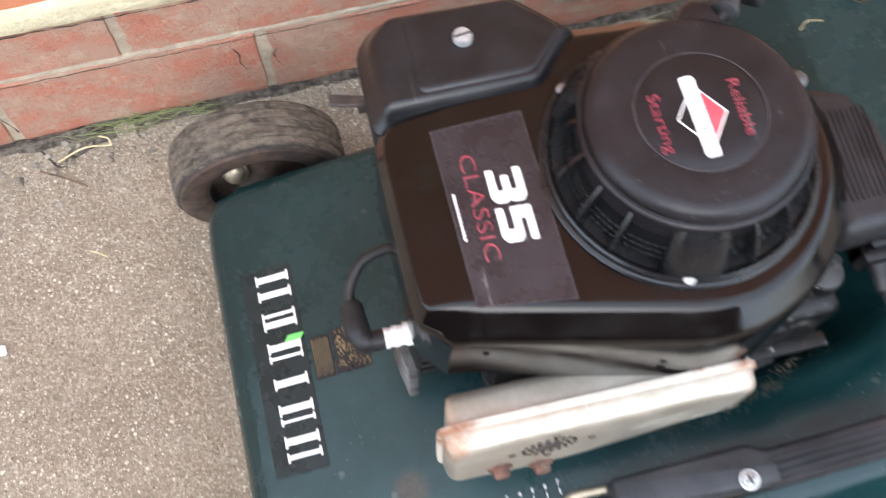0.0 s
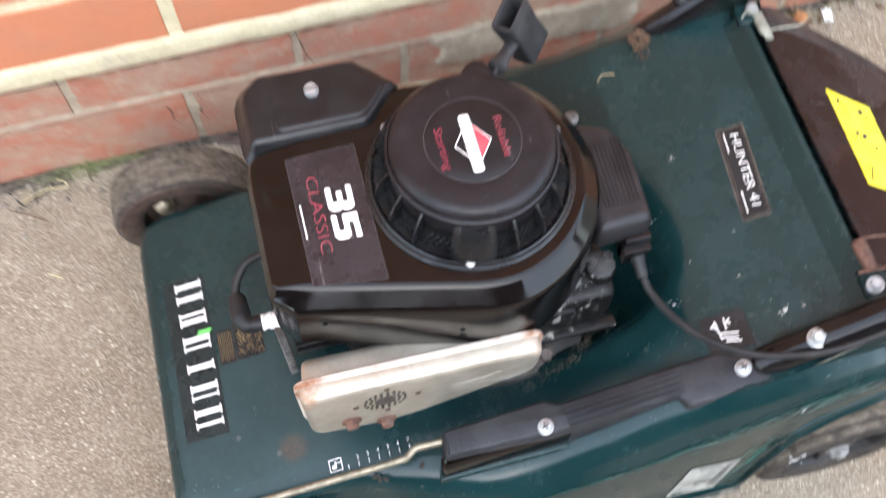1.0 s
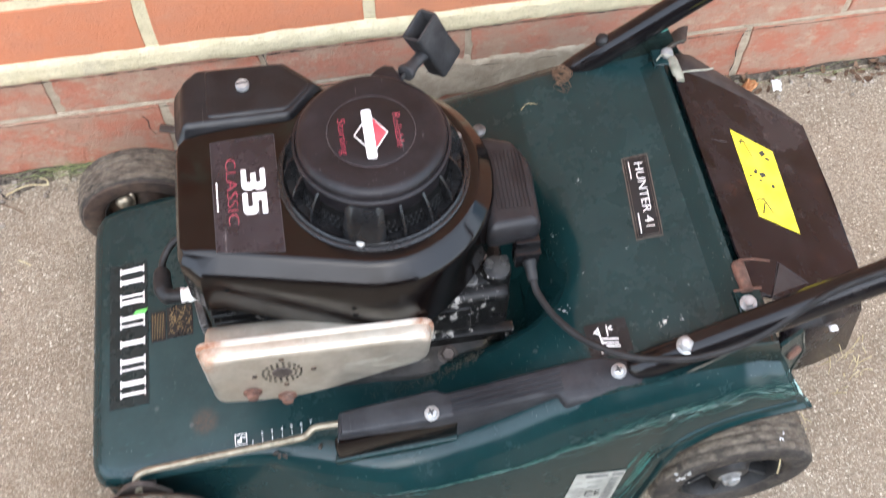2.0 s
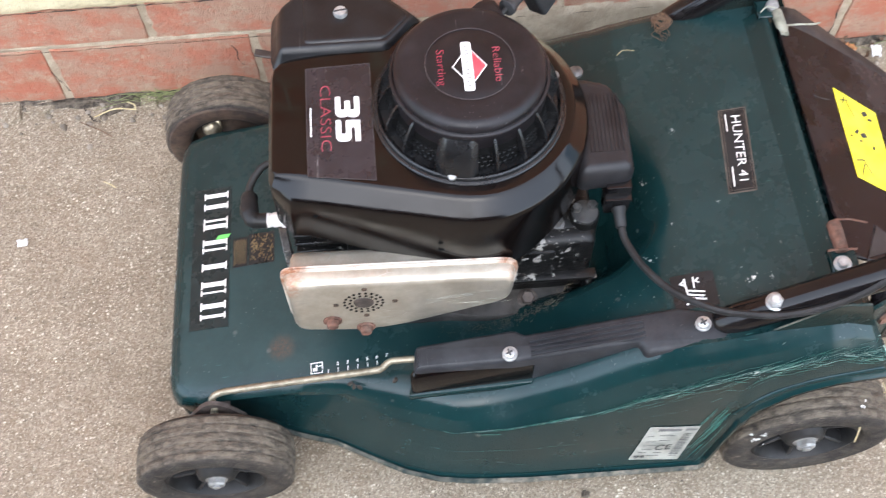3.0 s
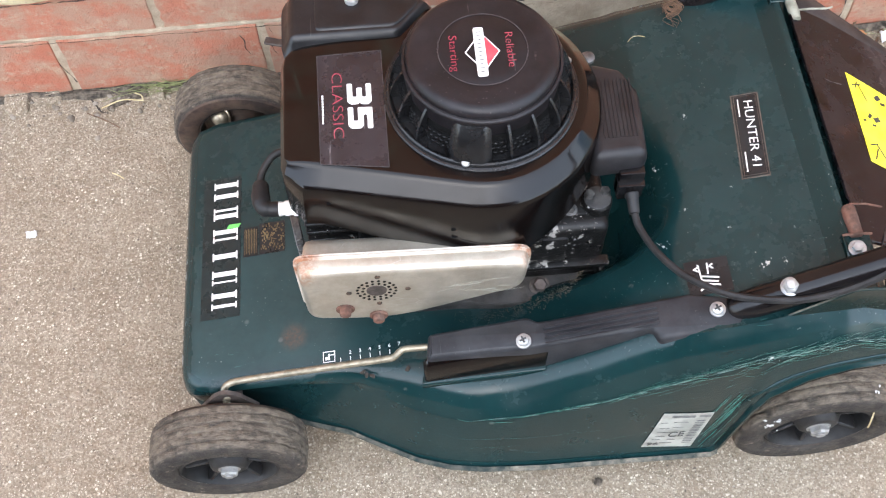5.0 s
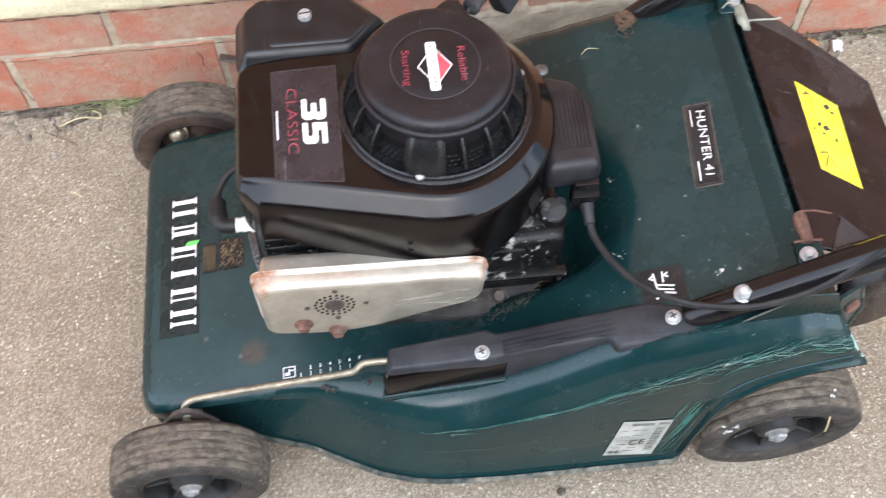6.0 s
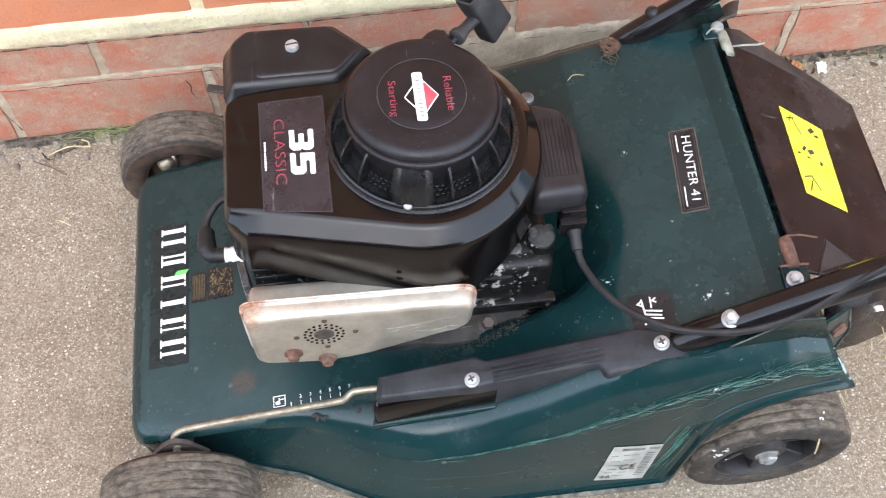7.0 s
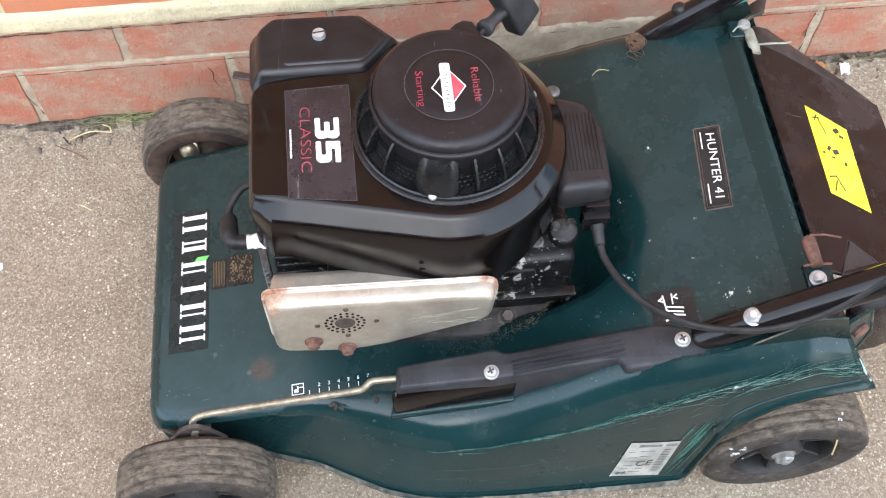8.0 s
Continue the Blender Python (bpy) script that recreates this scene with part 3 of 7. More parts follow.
tagged(part("ground", bm, M["concrete"]), "coarse brown-grey concrete paving with exposed pale grit", "ground", "", "structure")

WALL = Matrix.Translation((-0.08, 0.66, 0)) @ pose(0, 0, 0, 0, 0, 1.01)
COURSES = [  # bottom, top, first joint, pitch
    (-0.02, 0.0970, 0.138, 0.2372), (0.1005, 0.1640, 0.025, 0.2357), (0.1875, 0.2665, 0.148, 0.2365), (0.276, 0.346, 0.040, 0.234),
]
while COURSES[-1][1] < 1.15:
    b, t, j, p = COURSES[-1]
    COURSES.append((t + 0.014, t + 0.078, 0.148 if len(COURSES) % 2 == 0 else 0.04, 0.235))

bm = bmesh.new()
block(bm, (6.4, 0.20, 5.3), pose(0.4, 0.1025, 2.6), 0)
wall = tagged(part("wall_north", bm, M["mortar_pale"]), "old red brick house wall with thick pale mortar joints", "wall", "", "structure")
wall.matrix_basis = WALL
rest[wall.name] = WALL

# Dark board out of view, added only to darken what the mower reflects.
bm = block(bmesh.new(), (3.9, 0.06, 1.8), pose(-0.45, -2.45, 0.9), 0.004, 1)
tagged(part("wall_south", bm, M["screen_dark"]), "unseen dark upright board that darkens reflections", "wall", "", "structure")


def rough_slab(bm, x0, x1, z0, z1, front, back, grain, seed, nx=40, nz=3, lumps=0.0022):
    """A lumpy strip of mortar with an uneven face and edges."""
    rows = []
    for j in range(nz + 1):
        row = []
        for i in range(nx + 1):
            x, v = x0 + (x1 - x0) * i / nx, j / nz
            edge = noise.noise((x * 22, seed + 7 * (j > nz / 2), 0)) * grain * (1 if j in (0, nz) else 0)
            z = z0 + (z1 - z0) * v + edge
            y = front + noise.noise((x * 30, z * 60, seed)) * lumps + (0.004 if j in (0, nz) else 0)
            row.append((x, y, z))
        rows.append(row)
    rows = [[(p[0], back, p[2]) for p in rows[0]]] + rows + [[(p[0], back, p[2]) for p in rows[-1]]]
    return loft(bm, rows, False, False)


bm = bmesh.new()
rough_slab(bm, -0.95, 1.7, 0.159, 0.191, -0.0030, 0.02, 0.005, 3.0, 160, 5)
part("mortar_bed", bm, M["mortar_pale"], wall, "thick smeared cream mortar band").matrix_parent_inverse = Matrix()
bm = bmesh.new()
rough_slab(bm, -0.95, 1.7, 0.0935, 0.1035, 0.0005, 0.02, 0.003, 8.0, 160, 3)
part("mortar_bed", bm, M["mortar_grey"], wall, "narrow grey weathered mortar joint").matrix_parent_inverse = Matrix()


bm = bmesh.new()
rough_slab(bm, -0.95, 1.7, -0.02, 0.162, 0.0019, 0.02, 0.0, 15.0, 420, 30, 0.0004)
part("mortar_bed", bm, M["mortar_grey"], wall, "eroded grey-beige mortar between the lower bricks").matrix_parent_inverse = Matrix()


def cement_smear(u0, u1, z0, z1, seed):
    """Cement left on the brick faces, thinning to nothing at its ragged edges."""
    bm = bmesh.new()
    rows = []
    for j in range(13):
        row = []
        for i in range(61):
            a, b = i / 60, j / 12
            u, z = u0 + (u1 - u0) * a, z0 + (z1 - z0) * b
            edge = min(min(a, 1 - a) * (u1 - u0), min(b, 1 - b) * (z1 - z0) * 1.6)
            full = min(1.0, max(0.0, (edge - 0.004 + 0.017 * noise.noise((u * 40, z * 55, seed)) + 0.009 * noise.noise((u * 110, z * 130, seed))) / 0.010))
            row.append((u, 0.0050 - 0.0072 * full + 0.0012 * noise.noise((u * 60, z * 80, seed)), z))
        rows.append(row)
    loft(bm, rows, False, False)
    part("cement_smear", bm, M["mortar_grey"], wall, "grey cement smeared over the lower bricks", 60).matrix_parent_inverse = Matrix()


cement_smear(0.40, 0.66, 0.036, 0.112, 21.0)


def wall_crack(points, width, seed, name="wall_crack"):
    """A dark ribbon on the wall's face, for cracks and for painted shade lines, wider and narrower along its way."""
    rows = [[], [], []]
    line = smooth_line([(u, -0.0017, z) for u, z in points], 8)
    for k, p in enumerate(line):
        w = width * max(0.05, 0.55 + 1.5 * noise.noise((p.x * 90, p.z * 90, seed)))
        d = line[min(k + 1, len(line) - 1)] - line[max(k - 1, 0)]
        side = Vector((-d.z, 0, d.x)).normalized() * w
        jog = 0.0012 * noise.noise((p.x * 130, p.z * 130, seed + 5))
        for row, f in zip(rows, (-1, 0, 1)):
            row.append(p + side * f + Vector((jog * abs(d.z) / (d.length + 1e-6), -0.0004 * (f == 0), jog)))
    part(name, loft(bmesh.new(), rows, False, False), M["crack"], wall, "dark crack and shade line on the brickwork", 60).matrix_parent_inverse = Matrix()


for seed, points in enumerate((
        [(0.112, 0.084), (0.116, 0.070), (0.115, 0.058), (0.121, 0.046)], [(0.148, 0.092), (0.150, 0.076), (0.146, 0.060), (0.151, 0.040)],
        [(0.842, 0.090), (0.839, 0.066), (0.844, 0.040), (0.842, 0.020)],
        [(-0.104, 0.060), (-0.098, 0.040), (-0.093, 0.022)], [(0.262, 0.160), (0.266, 0.140), (0.270, 0.118), (0.275, 0.104)])):
    wall_crack(points, 0.0008, seed * 3.7)
# Shade line under the pale mortar band, painted as a dark ribbon.
wall_crack([(-0.45 + 0.02 * k, 0.1590 + 0.0016 * noise.noise((k * 0.6, 1.0, 0.0))) for k in range(90)], 0.0009, 40.0)
# A second thin dark line runs below the grey joint.
wall_crack([(-0.45 + 0.02 * k, 0.0938 + 0.0014 * noise.noise((k * 0.6, 9.0, 0.0))) for k in range(90)], 0.0006, 47.0)


def brick_mesh(length, height, seed, chip):
    """One brick, its face in the wall's plane, with worn corners."""
    bm = bmesh.new()
    nx, nz = (7, 3) if chip < 0.004 else (18, 7)
    rings = []
    for depth, inset in ((0.05, 0.0), (0.0035, 0.0), (0.0, 0.0018)):
        ring = []
        edge = [(i / nx, 0) for i in range(nx)] + [(1, j / nz) for j in range(nz)] + [(1 - i / nx, 1) for i in range(nx)] + [(0, 1 - j / nz) for j in range(nz)]
        for u, v in edge:
            x, z = -length / 2 + length * u, -height / 2 + height * v
            wob = (noise.noise((x * 45 + seed, z * 45, seed * 1.7)) + 0.6 * noise.noise((x * 150 + seed, z * 150, seed))) * chip
            sx, sz = (u > 0.5) * 2 - 1, (v > 0.5) * 2 - 1
            fx = 1 if u in (0, 1) else 0
            fz = 1 if v in (0, 1) else 0
            ring.append((x - sx * fx * (inset + abs(wob)), depth + (noise.noise((x * 20, z * 20, seed)) * 0.0012 if depth == 0 else 0), z - sz * fz * (inset + abs(wob))))
        rings.append(ring)
    loft(bm, rings)
    return mesh_of("brick", bm, 50)


# ---- lawn mower: deck ----
YC = 0.356
mower = thing("lawn_mower", Matrix.Translation((0.28, YC, 0)), "old dark green petrol lawn mower with black engine on concrete", "lawn mower")


def table(x, rows):
    return float(np.interp(x, [r[0] for r in rows], [r[1] for r in rows]))


TOP = [(-0.0115, 0.098), (-0.009, 0.112), (-0.005, 0.121), (0.002, 0.1262), (0.136, 0.148), (0.2, 0.153), (0.254, 0.156), (0.29, 0.162), (0.32, 0.174), (0.357, 0.197), (0.4, 0.228), (0.43, 0.246), (0.45, 0.252), (0.47, 0.256), (0.51, 0.263), (0.567, 0.272), (0.607, 0.262)]
SHOULDER = [(-0.0115, 0.236), (-0.009, 0.228), (-0.005, 0.221), (0.002, 0.214), (0.02, 0.208), (0.15, 0.205), (0.2, 0.19), (0.254, 0.171), (0.357, 0.170), (0.463, 0.173), (0.571, 0.18), (0.607, 0.18)]
BULGE_Y = [(-0.0115, 0.233), (-0.009, 0.225), (-0.005, 0.217), (0.002, 0.214), (0.015, 0.218), (0.03, 0.226), (0.085, 0.227), (0.11, 0.220), (0.13, 0.210), (0.15, 0.203), (0.17, 0.192), (0.2, 0.175), (0.25, 0.158), (0.3, 0.153), (0.45, 0.152), (0.56, 0.157), (0.607, 0.158)]
BULGE_Z = [(-0.012, 0.085), (0.002, 0.11), (0.05, 0.118), (0.15, 0.128), (0.2, 0.126), (0.25, 0.128), (0.309, 0.146), (0.371, 0.166), (0.436, 0.207), (0.49, 0.229), (0.56, 0.25), (0.607, 0.238)]
FOOT_Y = [(-0.012, 0.236), (0.0, 0.222), (0.06, 0.215), (0.105, 0.199), (0.138, 0.189), (0.17, 0.172), (0.202, 0.156), (0.234, 0.146), (0.266, 0.1415), (0.32, 0.139), (0.49, 0.139), (0.51, 0.146), (0.56, 0.152), (0.607, 0.155)]
FOOT_Z = [(-0.012, 0.05), (0.484, 0.042), (0.490, 0.055), (0.494, 0.10), (0.500, 0.145), (0.510, 0.170), (0.536, 0.196), (0.57, 0.208), (0.607, 0.211)]

PIT = [(0.28, 0.0), (0.29, 0.003), (0.32, 0.015), (0.357, 0.038), (0.38, 0.054), (0.400, 0.065), (0.408, 0.061), (0.416, 0.047), (0.424, 0.028), (0.432, 0.012), (0.440, 0.004), (0.450, 0.0)]  # well round the engine foot


def half_section(x, near_side=True):
    zt, ys, yb, zb, yf, zf = (table(x, t) for t in (TOP, SHOULDER, BULGE_Y, BULGE_Z, FOOT_Y, FOOT_Z))
    zb = min(zb, zt - 0.012)
    zf = min(zf, zb - 0.008)
    ridge = table(x, [(0.40, 0.0), (0.47, 0.0050), (0.607, 0.0050)]) if near_side else 0.0
    if not near_side:  # the far side is drawn in behind the engine
        inset = table(x, [(0.330, 0.0), (0.365, 0.006), (0.389, 0.014), (0.415, 0.022), (0.437, 0.0245), (0.462, 0.023), (0.500, 0.018), (0.56, 0.010), (0.607, 0.010)])
        ys, yb, yf = ys + inset, yb + inset, yf + inset
    ys -= ridge
    sh = zt - 0.003 + ridge
    y6, z6, y7, z7 = ys - 0.003 + (yb - ys) * 0.25, sh - 0.011, yb + (ys - yb) * 0.06, zb + (sh - zb) * 0.06
    return [
        (YC - 0.02, zt), (ys + 0.05, zt), (ys + 0.024, zt - 0.0002), (ys + 0.011, zt - 0.001), (ys + 0.004, sh), (ys - 0.0005, sh - 0.005),
        (y6, z6), (y6 + (y7 - y6) * 0.14, z6 + (z7 - z6) * 0.14), (y7, z7), (yb, zb), (yb - 0.0002 + (yf - yb) * 0.04, zb - (zb - zf) * 0.04),
        (yf + (yb - yf) * 0.35, zf + (zb - zf) * 0.4), (yf + 0.001, zf + 0.007), (yf - 0.001, zf + 0.003), (yf - 0.0032, zf + 0.001), (yf - 0.0032, zf - 0.0015),
    ]


xs = [-0.0115, -0.009, -0.005, 0.002, 0.01, 0.02]
xs += sorted(list(np.arange(0.035, 0.485, 0.012)) + [0.352, 0.364, 0.404, 0.412, 0.418, 0.424, 0.429, 0.434, 0.440, 0.446, 0.452]) + [0.485, 0.489, 0.491, 0.494, 0.497, 0.500, 0.505, 0.51, 0.518, 0.527, 0.536, 0.55, 0.567, 0.58, 0.595, 0.607]
rings = []
for x in xs:
    near = half_section(x)
    zt, s = near[0][1], max(0.0, (x - 0.56) / 0.047)
    pit = table(x, PIT)
    y1 = max(0.247 + table(x, [(0.36, 0.0), (0.40, 0.006), (0.43, 0.022), (0.446, 0.035)]), near[1][0] + 0.006)
    far = [near[0], (y1 + 0.012, zt), (y1, zt)] + half_section(x, False)[1:]
    near = [(near[0][0], zt - pit), (y1 + 0.034, zt - pit), (y1 + 0.027, zt - pit * 0.93), (y1 + 0.020, zt - pit * 0.74), (y1 + 0.012, zt - pit * 0.40), (y1 + 0.005, zt - pit * 0.12), (y1 - 0.003, zt - pit * 0.02)] + near[1:]
    ring = [(x + s * (0.65 * (zt - z) - 0.018), y, z) for y, z in near[::-1]] + [(x + s * (0.65 * (zt - z) - 0.018), 2 * YC - y, z) for y, z in far]
    rings.append(ring)
front = [(rings[0][0][0] - 0.0015, p[1], min(p[2], 0.06)) for p in rings[0]]
bm = loft(bmesh.new(), [front] + rings, False, False)
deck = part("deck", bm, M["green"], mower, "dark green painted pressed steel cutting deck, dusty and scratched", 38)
sol = deck.modifiers.new("thickness", "SOLIDIFY")
sol.thickness, sol.offset = 0.0025, 1.0
sol.use_even_offset = False


def side_point(x, v, out=0.0):
    """A point of the near skirt: v runs from 0 at its foot over 1 at the widest line to 2 at the shoulder."""
    near = half_section(x)
    path = near[12:7:-1] + near[6:4:-1]
    steps = [0.0, 0.33, 0.96, 1.0, 1.06, 1.7, 2.0]
    y = float(np.interp(v, steps, [p[0] for p in path]))
    z = float(np.interp(v, steps, [p[1] for p in path]))
    s = max(0.0, (x - 0.56) / 0.047)
    return Vector((x + s * (0.65 * (near[0][1] - z) - 0.018), y - 0.0029 - out, z + 0.0012 * (v > 1)))


# scratches along the widest line of the near skirt
rnd = random.Random(31)
for name, mat, count, spread in (("paint_scratch", "teal_scratch", 260, 0.20), ("bare_scratch", "silver_ink", 130, 0.11)):
    bm = bmesh.new()
    for k in range(count):
        x0 = 0.235 + 0.365 * rnd.random() ** 0.62
        v0 = 1.0 + rnd.gauss(0.05 + 0.3 * max(0, x0 - 0.5), spread * (0.10 + 4.2 * max(0, x0 - 0.36)))
        n = rnd.randint(2, 5)
        w = rnd.uniform(0.00010, 0.00032) * (1.5 if rnd.random() < 0.15 else 1)
        dx, dv = rnd.uniform(0.002, 0.0065), rnd.gauss(0.25 * max(0, x0 - 0.44), 0.006 + 0.25 * max(0, x0 - 0.42))
        lo, hi = [], []
        for i in range(n + 1):
            x = min(x0 + dx * i, 0.604)
            p = side_point(x, min(max(v0 + dv * i, 0.1), 1.9), 0.0003)
            ww = w * math.sin(math.pi * (i + 0.5) / (n + 1))
            lo.append(p - Vector((0, 0, ww)))
            hi.append(p + Vector((0, 0, ww)))
        loft(bm, [lo, hi], False, False)
    tagged(part(name, bm, M[mat], mower, "", 0), "", "", "", "stuff")

# long scratches low on the skirt and the worn rear edge
bm = bmesh.new()
for x0, x1, v0, v1, w in ((0.205, 0.395, 0.62, 0.50, 0.00022), (0.330, 0.440, 0.30, 0.33, 0.00016), (0.240, 0.300, 0.36, 0.40, 0.00014), (0.395, 0.455, 0.78, 0.74, 0.00016), (0.300, 0.318, 0.24, 0.20, 0.00030)):
    lo, hi = [], []
    for i in range(25):
        f = i / 24
        p = side_point(x0 + (x1 - x0) * f, v0 + (v1 - v0) * f + 0.012 * noise.noise((f * 6, x0 * 40, 0.0)), 0.0003)
        ww = w * (0.35 + 0.65 * abs(noise.noise((f * 9, x0 * 70, 2.0)))) * math.sin(math.pi * (0.03 + 0.94 * f))
        lo.append(p - Vector((0, 0, ww)))
        hi.append(p + Vector((0, 0, ww)))
    loft(bm, [lo, hi], False, False)
tagged(part("long_scratch", bm, M["teal_scratch"], mower, "", 0), "", "", "", "stuff")
pts = [side_point(0.6062, v, -0.0012) for v in (0.05, 0.3, 0.6, 0.9, 1.0, 1.1, 1.4, 1.8)]
part("worn_edge", sweep(bmesh.new(), pts, [0.0014, 0.0010, 0.0008, 0.0013, 0.0016, 0.0011, 0.0006, 0.0008], 6), M["silver_ink"], mower, "paint worn to bare metal along the rear edge")

# worn corner before the rear wheel
bm = bmesh.new()
for k in range(36):
    x0, v0 = rnd.uniform(0.466, 0.482), rnd.uniform(0.0, 0.5)
    n, w = 4, rnd.uniform(0.00010, 0.00026)
    lo, hi = [], []
    for i in range(n + 1):
        p = side_point(x0 + 0.0026 * i, min(v0 + 0.055 * i, 0.93), 0.0003)
        ww = w * math.sin(math.pi * (i + 0.5) / (n + 1))
        lo.append(p - Vector((ww, 0, 0)))
        hi.append(p + Vector((ww, 0, 0)))
    loft(bm, [lo, hi], False, False)
tagged(part("corner_scratch", bm, M["teal_scratch"], mower, "", 0), "", "", "", "stuff")

# worn rim along the foot of the near skirt
bm = bmesh.new()
rows = [[], [], [], []]
for x in [0.06 + 0.004 * k for k in range(108)]:
    y, z = half_section(x)[14]
    s = max(0.0, (x - 0.56) / 0.047)
    xx = x + s * (0.65 * (table(x, TOP) - z) - 0.018)
    j = noise.noise((x * 60, 0, 0)) * 0.0006
    for r, (dy, dz) in zip(rows, ((-0.0020, 0.0040), (-0.0034, 0.0032 + 1.5 * j), (-0.0054, 0.0008), (-0.0052, -0.0020))):
        r.append((xx, y + dy, z + dz))
loft(bm, rows, False, False)
part("worn_rim", bm, M["worn_rim"], mower, "scuffed pale edge of the deck", 40)

# bead round the rear wheel arch
pts = []
for x, z in ((0.474, 0.060), (0.479, 0.085), (0.4835, 0.112), (0.489, 0.145), (0.497, 0.170), (0.508, 0.188), (0.524, 0.203), (0.545, 0.213), (0.57, 0.2185), (0.598, 0.2225)):
    near = half_section(x)
    y = float(np.interp(z, [p[1] for p in near[9:13]][::-1], [p[0] for p in near[9:13]][::-1]))
    s = max(0.0, (x - 0.56) / 0.047)
    pts.append((x + s * (0.65 * (near[0][1] - z) - 0.018), y - 0.0022, z))
part("arch_bead", sweep(bmesh.new(), smooth_line(pts, 5), 0.0019, 8), M["green"], mower)


def lie(x, y, z, slope=0.0, turn=0.0):
    """A pose on a face that rises by slope along x: letters run towards -y, their tops towards +x."""
    t = Vector((1, 0, slope)).normalized()
    s = Vector((0, -1, 0))
    n = s.cross(t)
    return Matrix(((s.x, t.x, n.x, x), (s.y, t.y, n.y, y), (s.z, t.z, n.z, z), (0, 0, 0, 1))) @ pose(0, 0, 0, 0, 0, turn)


def plate(name, corners, thick, material, parent, label="", radius=0.0):
    """A thin sheet with the given corners (counter-clockwise from above), raised by its thickness."""
    c = [Vector(p) for p in corners]
    n = (c[1] - c[0]).cross(c[2] - c[0]).normalized()
    bm = loft(bmesh.new(), [c, [p + n * thick for p in c]])
    return part(name, bm, material, parent, label, 20)


def deck_z(x):
    return table(x, TOP)


def on_deck(x, y, up=0.0):
    return Vector((x, y, deck_z(x) + up))


# side ears that hold the handle
for s in (-1, 1):
    bm = bmesh.new()
    y = YC + s * 0.149
    shape = [(0.46, 0.25), (0.50, 0.268), (0.555, 0.299), (0.585, 0.299), (0.597, 0.262)]
    if s > 0:
        shape = [(0.46, 0.248), (0.495, 0.249), (0.531, 0.2765), (0.560, 0.3010), (0.574, 0.3060), (0.597, 0.262)]
    loft(bm, [[(x, y + s * o, z) for x, z in shape] for o in (0.0, 0.003)])
    part("side_ear", bm, M["green"], mower, "", 20)
    if s > 0:
        bm = sweep(bmesh.new(), [(x, y - 0.0002, z) for x, z in shape[1:5]], 0.0008, 6)
        part("worn_edge", bm, M["teal_scratch"], mower)
        continue
    y = YC + s * 0.1795
    rings = [[(0.474, y + s * o, 0.238), (0.494, y + s * o, 0.2545), (0.520, y + s * o, 0.279), (0.546, y + s * o, 0.303), (0.552, y + s * o, 0.3045), (0.573, y + s * o, 0.302), (0.594, y + s * o, 0.250)] for o in (0.0, 0.0025)]
    bm = loft(bmesh.new(), rings)
    part("side_flange", bm, M["green"], mower, "", 20)
    bm = sweep(bmesh.new(), [(0.494, y + s * 0.0012, 0.2545), (0.520, y + s * 0.0012, 0.279), (0.546, y + s * 0.0012, 0.303), (0.552, y + s * 0.0012, 0.3045), (0.573, y + s * 0.0012, 0.302)], 0.0008, 6)
    part("worn_edge", bm, M["worn_rim"], mower)

# rear lip across the deck
bm = bmesh.new()
rings = []
for x, z in ((0.5460, 0.2698), (0.5490, 0.2718), (0.5505, 0.2728), (0.5530, 0.2748), (0.5605, 0.2815), (0.5640, 0.2836), (0.5670, 0.2838), (0.5705, 0.2775), (0.5705, 0.268)):
    rings.append([(x, 0.200, z), (x, 0.49, z)])
loft(bm, rings, False, False)
part("rear_lip", bm, M["green"], mower, "", 50)

